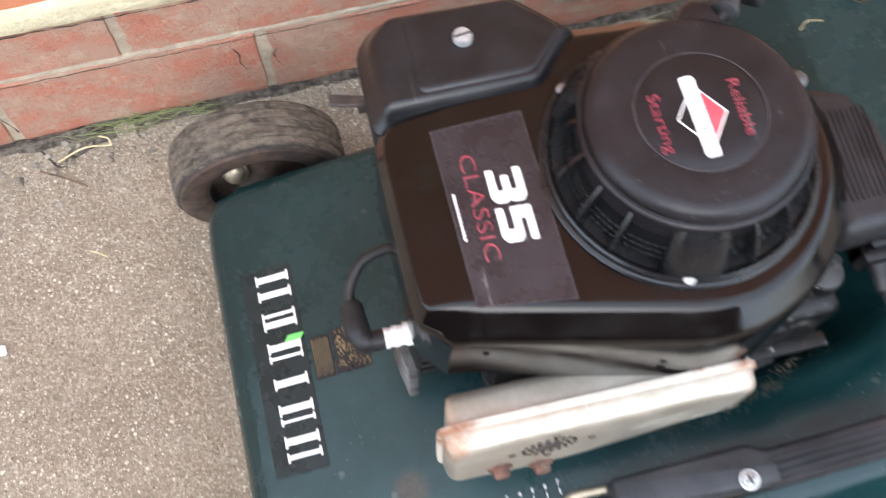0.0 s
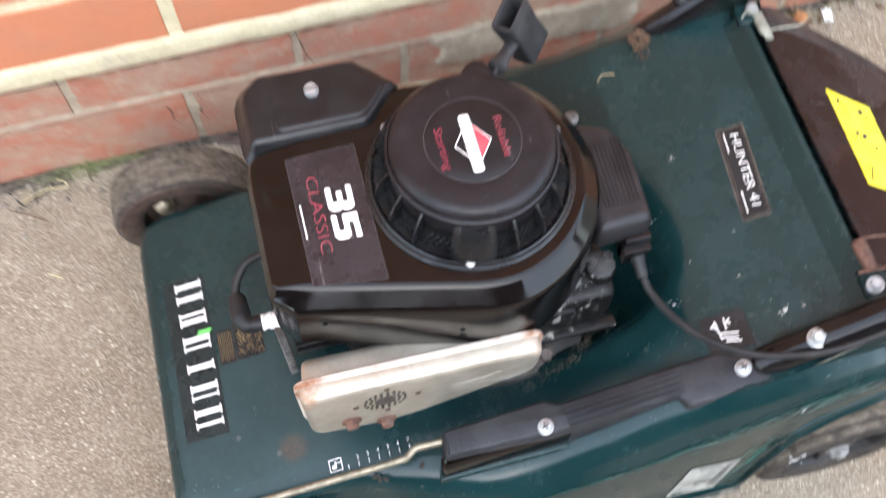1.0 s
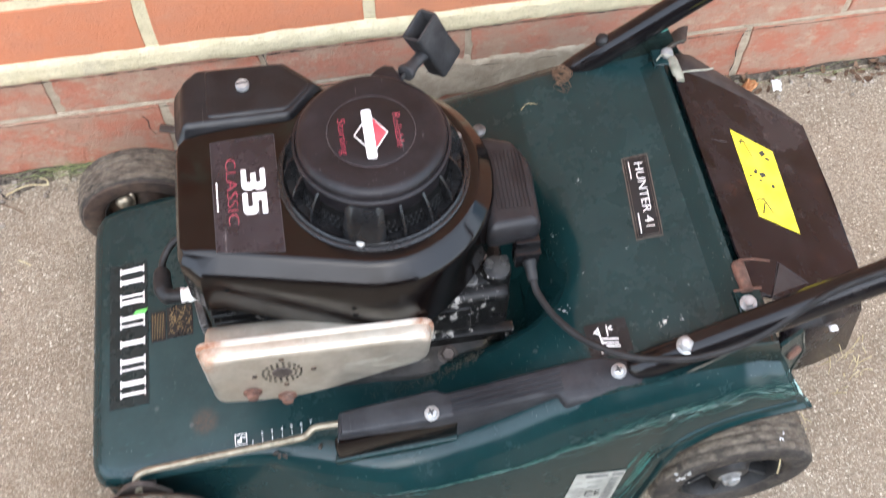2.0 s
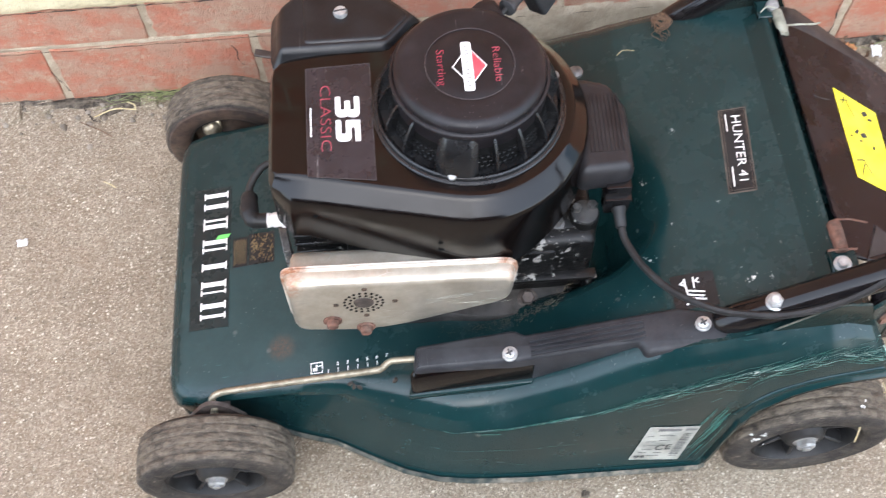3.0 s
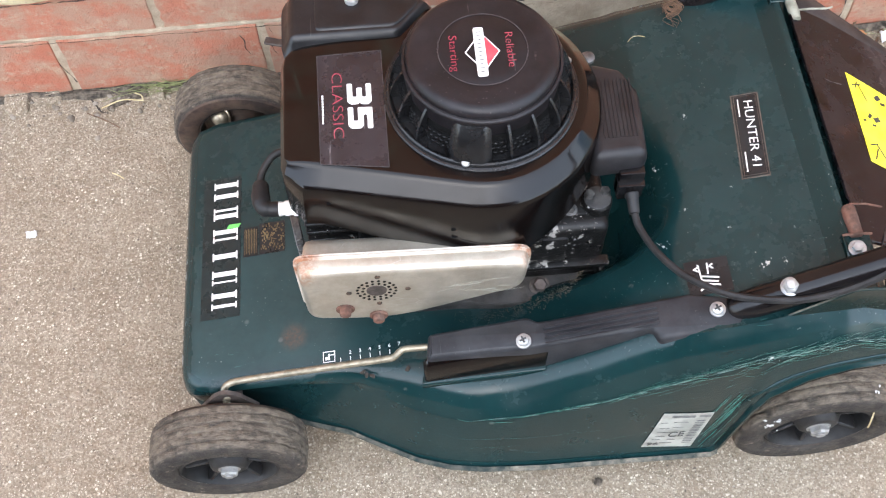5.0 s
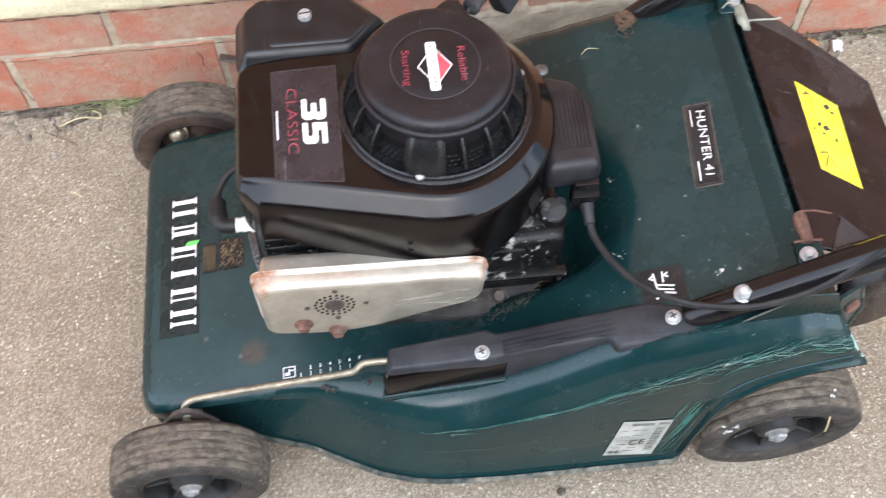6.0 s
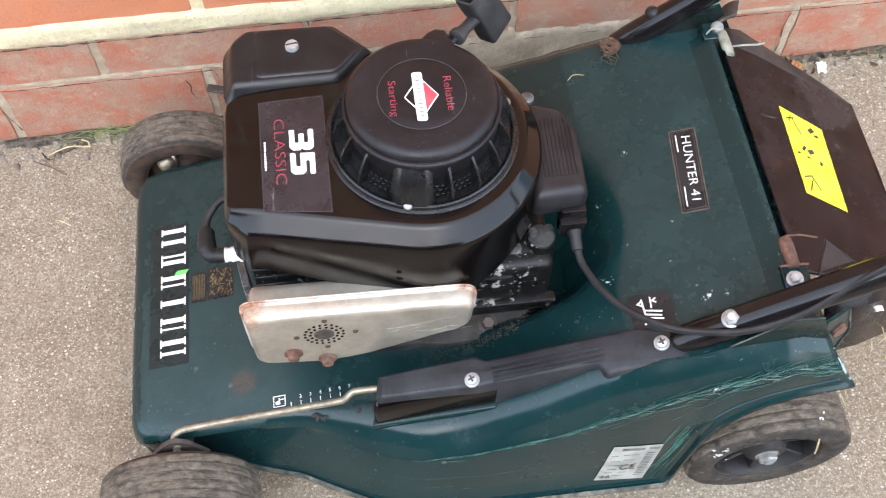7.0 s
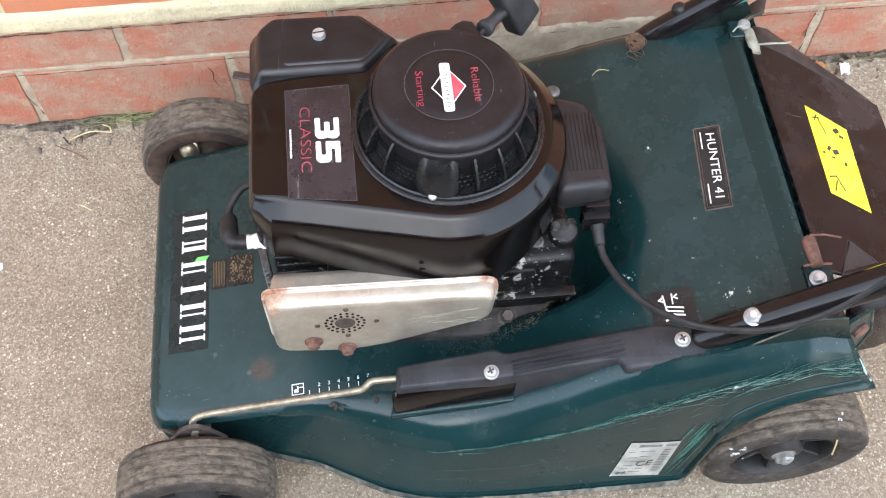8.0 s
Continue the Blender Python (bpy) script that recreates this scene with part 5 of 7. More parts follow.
part("ignition_lead", bm, M["rubber"], engine, "black ignition lead")
for k in range(7):
    bm = block(bmesh.new(), (0.007, 0.03, 0.0025), pose(0.111, 0.318, 0.165 + 0.009 * k, 0, 0, 10), 0.0008, 1)
    part("cooling_fin", bm, M["bolt_grey"], engine)

# muffler: front pan, seam, back pan
FACE_Y, LEAN = 0.2345, 0.03
FACE = [(0.1185, 0.2015), (0.190, 0.1905), (0.3040, 0.2315), (0.3075, 0.2745), (0.1175, 0.2830)]
face_corners = [0.014, 0.040, 0.014, 0.014, 0.010]


def pan(levels):
    one = rprism(bmesh.new(), FACE, face_corners, levels, 6)
    for v in one.verts:
        x, z, d = v.co
        v.co = (x, FACE_Y + d + (z - 0.24) * LEAN, z)
    return one


bm = pan([(0.0002, -0.0090), (0.0, -0.0060), (0.0004, -0.0042), (0.0015, -0.0024), (0.0032, -0.0011), (0.0055, -0.0004), (0.0090, 0.0), (0.0128, 0.0003), (0.0135, 0.0)])
muffler = part("muffler", bm, M["muffler"], engine, "pale aluminised steel muffler with rust along its seams", 30)
bm = pan([(0.0125, 0.0002), (0.0130, 0.0022), (0.0138, 0.0030), (0.0146, 0.0028), (0.0150, 0.0016), (0.0154, 0.0028), (0.0162, 0.0030), (0.0170, 0.0022), (0.0174, 0.0)])
part("muffler_seam", bm, M["seam"], engine, "rusty folded seam of the muffler", 40)
bm = pan([(0.0165, -0.0040), (0.0230, -0.0044), (0.0300, -0.0052), (0.0345, -0.0070), (0.0370, -0.0105), (0.0380, -0.016)])
part("muffler_back", bm, M["muffler"], engine, "rust streaked rear half of the muffler", 40)


def on_face(x, z, out=0.0):
    return Vector((x, FACE_Y + (z - 0.24) * LEAN - out, z))


gx, gz = 0.1800, 0.2470
for r, n in ((0.0115, 14), (0.0160, 20)):
    for k in range(n):
        a = 2 * math.pi * (k + (r > 0.014) * 0.5) / n
        bm = spin(bmesh.new(), on_face(gx + r * math.cos(a), gz + r * math.sin(a), -0.001), (0, -1, LEAN), [(0, 0.0013), (0.0012, 0.0013)], 8)
        part("outlet_hole", bm, M["void"], engine, "", 0)
bm = spin(bmesh.new(), on_face(gx, gz, -0.0005), (0, -1, LEAN), [(0, 0.0086), (0.0010, 0.0083), (0.0013, 0.006)], 24)
part("outlet_disc", bm, M["dark_steel"], engine, "sooty perforated exhaust outlet")
for x, z in ((0.1820, 0.2700), (0.1810, 0.2245), (0.1570, 0.2460), (0.2060, 0.2465)):
    part("rivet", spin(bmesh.new(), on_face(x, z, -0.0005), (0, -1, 0), [(0, 0.0024), (0.0012, 0.0022), (0.0016, 0.001)], 10), M["old_rivet"], engine)
for x, z in ((0.1515, 0.2185), (0.1790, 0.2030)):
    bm = hex_bolt(bmesh.new(), on_face(x, z), (0, -1, LEAN), 0.0056, 0.0055, 0.0080)
    spin(bm, on_face(x, z, 0.0062), (0, -1, LEAN), [(0, 0.0048), (0.0006, 0.0040), (0.0002, 0.0030)], 14)
    part("muffler_bolt", bm, M["rust"], engine, "rusty hexagon muffler bolt", 30)

# fine scratches rubbed into the muffler's face
rnd = random.Random(63)
bm = bmesh.new()
for k in range(11):
    x, z = rnd.uniform(0.228, 0.285), rnd.uniform(0.226, 0.256)
    run, rise = rnd.uniform(0.008, 0.030), rnd.gauss(0.0015, 0.002)
    pts = [on_face(x + run * f, z + rise * f + 0.0012 * noise.noise((f * 3, k * 2.0, 0.0)), 0.0001) for f in (0, 0.25, 0.5, 0.75, 1)]
    sweep(bm, smooth_line(pts, 3), 0.00008, 4)
tagged(part("face_scratch", bm, M["dull_white"], engine, "", 0), "", "", "", "stuff")

# label on the cowl
TZ = 0.3474
plate("cowl_label", [(0.1465, 0.2965, TZ), (0.199, 0.2895, TZ), (0.1985, 0.404, TZ), (0.1460, 0.402, TZ)], 0.0003, M["film"], engine, "dark transparent film label with white and red print")

THREE = [(0, 0), (0.85, 0), (1, 0.13), (1, 0.41), (0.92, 0.5), (1, 0.59), (1, 0.87), (0.85, 1), (0, 1), (0, 0.78), (0.64, 0.78), (0.64, 0.61), (0.2, 0.61), (0.2, 0.39), (0.64, 0.39), (0.64, 0.22), (0, 0.22)]
FIVE = [(0, 0), (0.85, 0), (1, 0.13), (1, 0.50), (0.86, 0.63), (0.35, 0.63), (0.35, 0.78), (1, 0.78), (1, 1), (0, 1), (0, 0.41), (0.64, 0.41), (0.64, 0.22), (0, 0.22)]
for shape, start in ((THREE, -0.0222), (FIVE, 0.0012)):
    pts = rounded([(start + 0.0205 * u + 0.0010 * v, 0.0195 * (v - 0.5)) for u, v in shape], 0.0011, 3)
    bm = loft(bmesh.new(), [[(u, v, h) for u, v in pts] for h in (0.0, 0.0002)])
    bmesh.ops.transform(bm, matrix=lie(0.179, 0.3495, TZ + 0.0004), verts=bm.verts)
    part("white_numeral", bm, M["white"], engine, "", 0)
lettering("CLASSIC", 0.0125, lie(0.1615, 0.3515, TZ + 0.0005), M["red_faded"], engine, "red_lettering", 0.064, "", -0.00022)
for k in range(11):
    y = 0.334 + 0.0026 * k
    plate("small_print", [(0.1488, y, TZ + 0.0003), (0.1502, y, TZ + 0.0003), (0.1502, y + 0.0019, TZ + 0.0003), (0.1488, y + 0.0019, TZ + 0.0003)], 0.0002, M["white"], engine)

# Ring moulded in the cap, drawn in a paler grey than the cap.
bm = bmesh.new()
loft(bm, [[(SX + r * math.cos(2 * math.pi * k / 72), SY + r * math.sin(2 * math.pi * k / 72), z) for k in range(72)] for r, z in ((0.0340, 0.3982), (0.0341, 0.3988), (0.0346, 0.3988), (0.0347, 0.3982))], False)
part("moulded_ring", bm, M["ring_grey"], engine)

for p, q in (((0.1465, 0.2965), (0.199, 0.2895)), ((0.199, 0.2895), (0.1985, 0.404)), ((0.1985, 0.404), (0.1460, 0.402)), ((0.1460, 0.402), (0.1465, 0.2965))):
    part("film_edge", sweep(bmesh.new(), [(*p, TZ + 0.0003), (*q, TZ + 0.0003)], 0.00035, 6), M["ring_grey"], engine)

# badge and words on the starter cap
BZ = 0.3987
lettering("Reliable", 0.0088, lie(0.2975, 0.354, BZ + 0.0002), M["red_faded"], engine, "red_lettering", 0.033, "", -0.00012)
lettering("Starting", 0.0088, lie(0.2535, 0.3535, BZ + 0.0002), M["red_faded"], engine, "red_lettering", 0.034, "", -0.00012)
dia = [(0.2630, 0.3535), (0.2760, 0.3350), (0.2890, 0.3535), (0.2760, 0.3720)]
for p, q in zip(dia, dia[1:] + dia[:1]):
    v = Vector((q[0] - p[0], q[1] - p[1], 0))
    bm = block(bmesh.new(), (v.length, 0.0008, 0.0002), Matrix.Translation(((p[0] + q[0]) / 2, (p[1] + q[1]) / 2, BZ + 0.0001)) @ v.to_track_quat("X", "Z").to_matrix().to_4x4(), 0)
    part("badge_line", bm, M["white"], engine, "", 0)
plate("badge_red", [(0.2775, 0.3375, BZ), (0.2880, 0.3535, BZ), (0.2790, 0.3680, BZ)], 0.0002, M["red"], engine)
bm = prism(bmesh.new(), rounded([(-0.0040, -0.0235), (0.0040, -0.0235), (0.0040, 0.0235), (-0.0040, 0.0235)], 0.002, 2), [(0, 0), (0.0004, 0)])
bmesh.ops.transform(bm, matrix=pose(0.2745, 0.3535, BZ, 0, 0, 0), verts=bm.verts)
part("badge_bar", bm, M["white"], engine, "plain white badge bar")
for k in range(11):
    bm = block(bmesh.new(), (0.0036, 0.0007, 0.0002), pose(0.2745, 0.3345 + 0.0038 * k, BZ + 0.0005, 0, 0, 12 * (-1) ** k), 0)
    part("badge_stroke", bm, M["bolt_grey"], engine, "", 0)

# ---- lawn mower: lever housing ----
LS = 0.245


def lever_z(x):
    return 0.148 + LS * x


def solid(name, plan, top, foot, material, parent, label="", radius=0.004, edge=0.003):
    """A moulded form over a plan: top and foot give heights along x."""
    out = rounded(plan, radius, 3)
    bm = prism(bmesh.new(), out, [(0, 0.0), (1, 0.0), (2, -edge * 0.35), (3, -edge)])
    for v in bm.verts:
        x, y, k = v.co
        k = round(k)
        t, f = top(x, y), foot(x, y)
        v.co = (x, y, (f, t - edge, t - edge * 0.3, t)[k])
    return part(name, bm, material, parent, label, 45)


lever = solid("lever_housing", [(0.217, 0.1905), (0.302, 0.1845), (0.404, 0.1835), (0.4075, 0.1725), (0.472, 0.1705), (0.474, 0.186), (0.462, 0.199), (0.436, 0.2075), (0.312, 0.2065), (0.305, 0.2125), (0.220, 0.2135)],
              lambda x, y: lever_z(x) - 0.004 + (0.003 if y > 0.192 else 0) - max(0, 0.24 - x) * 0.1, lambda x, y: deck_z(x) - 0.002 if x < 0.31 or x > 0.405 else lever_z(x) - 0.017, M["grey_plastic"], mower,
              "dark grey moulded plastic height lever housing", 0.004, 0.004)
solid("lever_skirt", [(0.2140, 0.1850), (0.3215, 0.1838), (0.3215, 0.1960), (0.2140, 0.1960)], lambda x, y: lever_z(x) - 0.0075 - max(0, 0.1905 - y) * 1.3 - max(0, 0.225 - x) * 0.35, lambda x, y: deck_z(x) - 0.002, M["cowl"], mower, "glossy brown-black lower edge of the lever housing", 0.004, 0.004)
solid("lever_foot", [(0.2115, 0.1830), (0.320, 0.1800), (0.321, 0.190), (0.214, 0.194)], lambda x, y: deck_z(x) + 0.0045, lambda x, y: deck_z(x) - 0.004, M["green"], mower, "", 0.002, 0.0015)
for k in range(4):
    y = 0.1855 + 0.0045 * k
    bm = bmesh.new()
    p0, p1 = Vector((0.316, y, lever_z(0.316) - 0.0008)), Vector((0.408, y + 0.001, lever_z(0.408) - 0.0008))
    sweep(bm, [p0, p1], 0.0011, 6)
    part("grip_rib", bm, M["grey_plastic"], mower, "", 40)
for x, y in ((0.299, 0.191), (0.454, 0.189)):
    bm = spin(bmesh.new(), (x, y, lever_z(x) - 0.003), (-0.2, -0.1, 1), [(0, 0.0064), (0.0022, 0.0064), (0.0023, 0.0050), (0.0042, 0.0050), (0.0052, 0.0042), (0.0058, 0.002)], 20)
    part("cross_head_screw", bm, M["zinc"], mower, "bright cross-head screw", 40)
    for turn in (20, 110):
        bm = block(bmesh.new(), (0.0060, 0.0013, 0.0012), pose(x - 0.0012, y - 0.0006, lever_z(x) + 0.0033, 5, -11, turn), 0)
        part("screw_slot", bm, M["ink"], mower, "", 0)

# ---- lawn mower: handle ----
NEAR = [Vector((0.466, 0.190, 0.2525)), Vector((0.62, 0.190, 0.3505)), Vector((1.25, 0.190, 0.752))]
FAR = [Vector((0.482, 0.513, 0.2465)), Vector((0.649, 0.513, 0.3815)), Vector((1.25, 0.513, 0.867))]
for name, pts in (("near", NEAR), ("far", FAR)):
    d = (pts[1] - pts[0]).normalized()
    line = [pts[0], pts[0] + d * 0.004, pts[0] + d * 0.02] + [pts[0].lerp(pts[1], k / 4) for k in range(1, 5)] + [pts[2]]
    bm = sweep(bmesh.new(), line, [0.0095, 0.0118, 0.0125] + [0.0125] * 5, 20)
    part("handle_tube", bm, M["tube"], mower, "glossy black steel handle tube")
bm = hex_bolt(bmesh.new(), (0.5045, 0.1895, 0.2885), (-0.3, -0.12, 1), 0.0062, 0.005, 0.0078)
spin(bm, (0.5025, 0.1885, 0.2945), (-0.3, -0.12, 1), [(0, 0.0038), (0.002, 0.0038), (0.003, 0.003)], 14)
part("handle_bolt", bm, M["zinc"], mower, "zinc plated handle bolt", 30)
bm = spin(bmesh.new(), (0.5185, 0.5165, 0.2820), (-0.45, -0.1, 0.9), [(0, 0.0085), (0.003, 0.0088), (0.004, 0.0072), (0.008, 0.0070), (0.011, 0.0056), (0.0125, 0.0025)], 18)
part("handle_knob", bm, M["rubber"], mower, "black domed handle bolt cap")

# ---- lawn mower: rear flap ----
def flap_z(x):
    return 0.284 - 0.45 * (x - 0.575)


FLAP = [(0.573, 0.229), (0.60, 0.227), (0.655, 0.243), (0.703, 0.262), (0.709, 0.434), (0.686, 0.4400), (0.609, 0.4700), (0.590, 0.474), (0.573, 0.474)]
bm = bmesh.new()
outline = rounded(FLAP, 0.005, 3)
loft(bm, [[(x, y, flap_z(x) - 0.004) for x, y in outline], [(x, y, flap_z(x) - 0.0008) for x, y in outline], [(x + (0.64 - x) * 0.006, y + (0.36 - y) * 0.006, flap_z(x)) for x, y in outline]])
flap = part("rear_flap", bm, M["flap"], mower, "glossy brown-black plastic rear discharge flap", 25)
bm = bmesh.new()
side = [(x, y, flap_z(x) - 0.0015) for x, y in ((0.582, 0.4735), (0.609, 0.4700), (0.686, 0.4400), (0.709, 0.434))]
outer = [(x, y, flap_z(x) - d) for x, y, d in ((0.588, 0.503, 0.006), (0.606, 0.507, 0.008), (0.690, 0.4555, 0.006), (0.711, 0.4355, 0.003))]
loft(bm, [side, outer, [(x + 0.008, y + 0.010, z - 0.07) for x, y, z in outer]], False, False)
wing = part("flap_wing", bm, M["scuffed"], mower, "dull brown scuffed side wing of the flap", 20)
wing.modifiers.new("thickness", "SOLIDIFY").thickness = 0.003
bm = bmesh.new()
side = [(0.600, 0.227, flap_z(0.600) - 0.002), (0.655, 0.243, flap_z(0.655) - 0.002), (0.703, 0.262, flap_z(0.703) - 0.002)]
loft(bm, [side, [(x + 0.004, y - 0.022, z - 0.028) for x, y, z in side], [(x + 0.012, y - 0.030, max(z - 0.10, 0.05)) for x, y, z in side]], False, False)
wing = part("flap_wing", bm, M["flap"], mower, "", 20)
wing.modifiers.new("thickness", "SOLIDIFY").thickness = 0.003
bm = bmesh.new()
tail = [(0.703, 0.262, flap_z(0.703)), (0.7085, 0.35, flap_z(0.7085)), (0.709, 0.434, flap_z(0.709))]
loft(bm, [tail, [(x + 0.018, y, 0.16) for x, y, z in tail], [(x + 0.020, y, 0.07) for x, y, z in tail]], False, False)
wing = part("flap_skirt", bm, M["flap"], mower, "", 20)
wing.modifiers.new("thickness", "SOLIDIFY").thickness = 0.003
yq = [(0.6150, 0.4085), (0.6110, 0.3110), (0.6500, 0.2970), (0.6560, 0.3900)]
plate("warning_label", [(x, y, flap_z(x) + 0.0004) for x, y in yq], 0.0003, M["yellow"], mower, "bright yellow warning label with worn black pictograms")
rnd = random.Random(4)


def flap_bar(x, y, lx, ly, turn):
    bm = block(bmesh.new(), (lx, ly, 0.0003), Matrix.Translation((x, y, flap_z(x) + 0.0011)) @ pose(0, 0, 0, 0, math.degrees(math.atan(0.45)), 0) @ pose(0, 0, 0, 0, 0, turn), 0)
    part("pictogram", bm, M["ink"], mower, "", 0)


for x, y, lx, ly, turn in ((0.6225, 0.3960, 0.010, 0.0014, 10), (0.6225, 0.3960, 0.0012, 0.009, -30), (0.627, 0.3870, 0.0010, 0.018, 14), (0.6420, 0.3850, 0.007, 0.005, 30), (0.6460, 0.3790, 0.005, 0.003, -10),
                           (0.6265, 0.3620, 0.006, 0.003, 50), (0.6330, 0.3590, 0.007, 0.005, 20), (0.6280, 0.3520, 0.004, 0.002, 0), (0.6400, 0.3470, 0.004, 0.003, 70), (0.6190, 0.3560, 0.003, 0.002, 20),
                           (0.6200, 0.3300, 0.010, 0.0013, 12), (0.6260, 0.3230, 0.0012, 0.016, 20), (0.6200, 0.3200, 0.0012, 0.014, -28)):
    flap_bar(x, y, lx, ly, turn)

# hinge ends: rusty spring, brackets, bolts, pale sleeve and wire
bm = bmesh.new()
spin(bm, (0.5690, 0.2300, 0.2875), (-0.03, 1, 0), [(0, 0.0045), (0.001, 0.0055), (0.004, 0.0052), (0.018, 0.0058), (0.026, 0.0055), (0.028, 0.004)], 16)
sweep(bm, [(0.558, 0.2320, 0.287), (0.564, 0.2300, 0.2920), (0.574, 0.2290, 0.2930), (0.580, 0.2305, 0.2895)], 0.0012, 6)
sweep(bm, [(0.568, 0.2570, 0.2930), (0.581, 0.2565, 0.2925), (0.597, 0.2560, 0.2860)], 0.0009, 6)
part("hinge_tube", bm, M["rust"], mower, "rusty brown hinge tube with wire ends")
for y, s in ((0.222, -1), (0.490, 1)):
    bm = block(bmesh.new(), (0.022, 0.026 if s < 0 else 0.020, 0.003), pose(0.570, y, 0.2835), 0.001, 1)
    block(bm, (0.003, 0.026 if s < 0 else 0.020, 0.02), pose(0.560, y, 0.275), 0.001, 1)
    part("hinge_bracket", bm, M["green"], mower)
part("hinge_bolt", hex_bolt(bmesh.new(), (0.5665, 0.2195, 0.2865), (-0.15, -0.1, 1), 0.0048, 0.0042, 0.0070), M["zinc"], mower, "dull zinc hinge bolt", 30)
bm = spin(bmesh.new(), (0.573, 0.492, 0.285), (0, -0.2, 1), [(0, 0.0055), (0.002, 0.0062), (0.004, 0.0056), (0.005, 0.003)], 18)
part("hinge_cap", bm, M["hub_zinc"], mower, "dull grey domed hinge cap")
bm = spin(bmesh.new(), (0.5765, 0.487, 0.284), (0.06, -1, -0.02), [(0, 0.0042), (0.001, 0.0048), (0.022, 0.0048), (0.023, 0.0040), (0.028, 0.0040)], 16)
part("hinge_sleeve", bm, M["pale_sleeve"], mower, "off-white plastic hinge sleeve")
bm = sweep(bmesh.new(), smooth_line([(0.579, 0.464, 0.2905), (0.590, 0.463, 0.292), (0.602, 0.461, 0.2935), (0.609, 0.463, 0.2925)], 4), 0.0010, 6)
sweep(bm, smooth_line([(0.574, 0.484, 0.2915), (0.566, 0.487, 0.291), (0.560, 0.4835, 0.288)], 4), 0.0009, 6)
part("hinge_wire", bm, M["pale_sleeve"], mower, "thin pale spring wire")
bm = sweep(bmesh.new(), [(0.59, 0.19, 0.235), (0.612, 0.200, 0.212), (0.640, 0.208, 0.165)], 0.003, 8)
part("stay_wire", bm, M["dark_steel"], mower)
tab = [(0.590, 0.176, 0.232), (0.613, 0.186, 0.208), (0.616, 0.190, 0.248), (0.602, 0.190, 0.288), (0.580, 0.180, 0.286)]
plate("rear_tab", tab, 0.003, M["green"], mower, "bent green steel rear corner plate")
edge = [Vector(p) - Vector((0, 0.0032, 0)) for p in (tab[3], tab[2], tab[1])]
part("worn_edge", sweep(bmesh.new(), edge, 0.0010, 6), M["worn_rim"], mower)
bm = spin(bmesh.new(), (0.6015, 0.1835, 0.258), (0.4, -1, 0.12), [(0, 0.0075), (0.003, 0.0068), (0.0034, 0.003)], 18)
part("rust_patch", bm, M["rust"], mower, "rust stain on the corner plate")
for p, q in (((0.612, 0.263), (0.592, 0.224)), ((0.613, 0.263), (0.637, 0.2445))):
    bm = sweep(bmesh.new(), [(*p, flap_z(p[0]) + 0.0001), (*q, flap_z(q[0]) + 0.0001)], 0.0005, 6)
    part("flap_crease", bm, M["ring_grey"], mower)
tri = [(0.5935, 0.2285), (0.6335, 0.2440), (0.6128, 0.2615)]
plate("hinge_gusset", [(x, y, flap_z(x) + 0.0002) for x, y in tri], 0.0008, M["gusset"], mower, "scuffed grey corner web of the flap")
bm = bmesh.new()
rows, rim = [], []
for k in range(11):
    a = radians(-70 + 10 * k)
    mid, out = Vector((0.592, 0.512, 0.272)), Vector((math.sin(a) * 0.9, math.sin(a) * 0.25, math.cos(a)))
    rows.append([mid + out * r + Vector((0.004 * b, 0.010 * b, 0)) for r, b in ((0.0135, -1), (0.017, -0.9), (0.017, 0.9), (0.0135, 1))])
    rim.append(mid + out * 0.0172 + Vector((-0.0036, -0.0092, 0)))
loft(bm, rows)
part("far_bracket", bm, M["rim_dust"], mower, "curved brown steel bracket behind the hinge", 40)
part("worn_edge", sweep(bmesh.new(), rim, 0.0007, 6), M["worn_rim"], mower)

# ---- labels on the deck ----
SL = 0.16
UP = 0.0027


def deck_plate(name, x0, x1, y0, y1, material, label="", lift=0.0, thick=0.0003, skew=0.0):
    c = [(x0, y0), (x1, y0), (x1 + skew, y1), (x0 + skew, y1)]
    return plate(name, [on_deck(x, y, UP + lift) for x, y in c], thick, material, mower, label)


deck_plate("maker_label", 0.0085, 0.0465, 0.2745, 0.4305, M["name_film"], "dark name label with white maker's mark")
# the maker's name as plain white blocks
yy = 0.4275
for wdt, stems in ((0.0270, ((0.0062, 0.0046), (0.0188, 0.0046))), (0.0250, ((0.0080, 0.0022), (0.0150, 0.0046))), (0.0240, ((0.0080, 0.0046), (0.0160, 0.0020))), (0.0225, ((0.0110, 0.0050),)), (0.0235, ((0.0080, 0.0048), (0.0165, 0.0016))), (0.0270, ((0.0075, 0.0048), (0.0185, 0.0030)))):
    for at, thick in stems:
        mid = yy - at
        deck_plate("mark_block", 0.0205, 0.0420, mid - thick / 2, mid + thick / 2, M["white"], "", 0.0004)
        for x in (0.0190, 0.0422):
            deck_plate("mark_block", x, x + 0.0013, mid - thick / 2 - 0.0018, mid + thick / 2 + 0.0018, M["white"], "", 0.0004)
    yy -= wdt
deck_plate("mark_leaf", 0.032, 0.044, 0.3700, 0.3745, M["grass_green"], "small green leaf mark", 0.0009, 0.0003, 0.003)
deck_plate("crest_label", 0.0495, 0.0640, 0.336, 0.3685, M["label_black"], "black and gold crest label, worn", 0.0)
for k in range(8):
    deck_plate("crest_line", 0.0507 + 0.0016 * k, 0.0512 + 0.0016 * k, 0.338 + 0.001 * (k % 3), 0.3665 - 0.0012 * (k % 2), M["gold"], "", 0.0004, 0.0002)
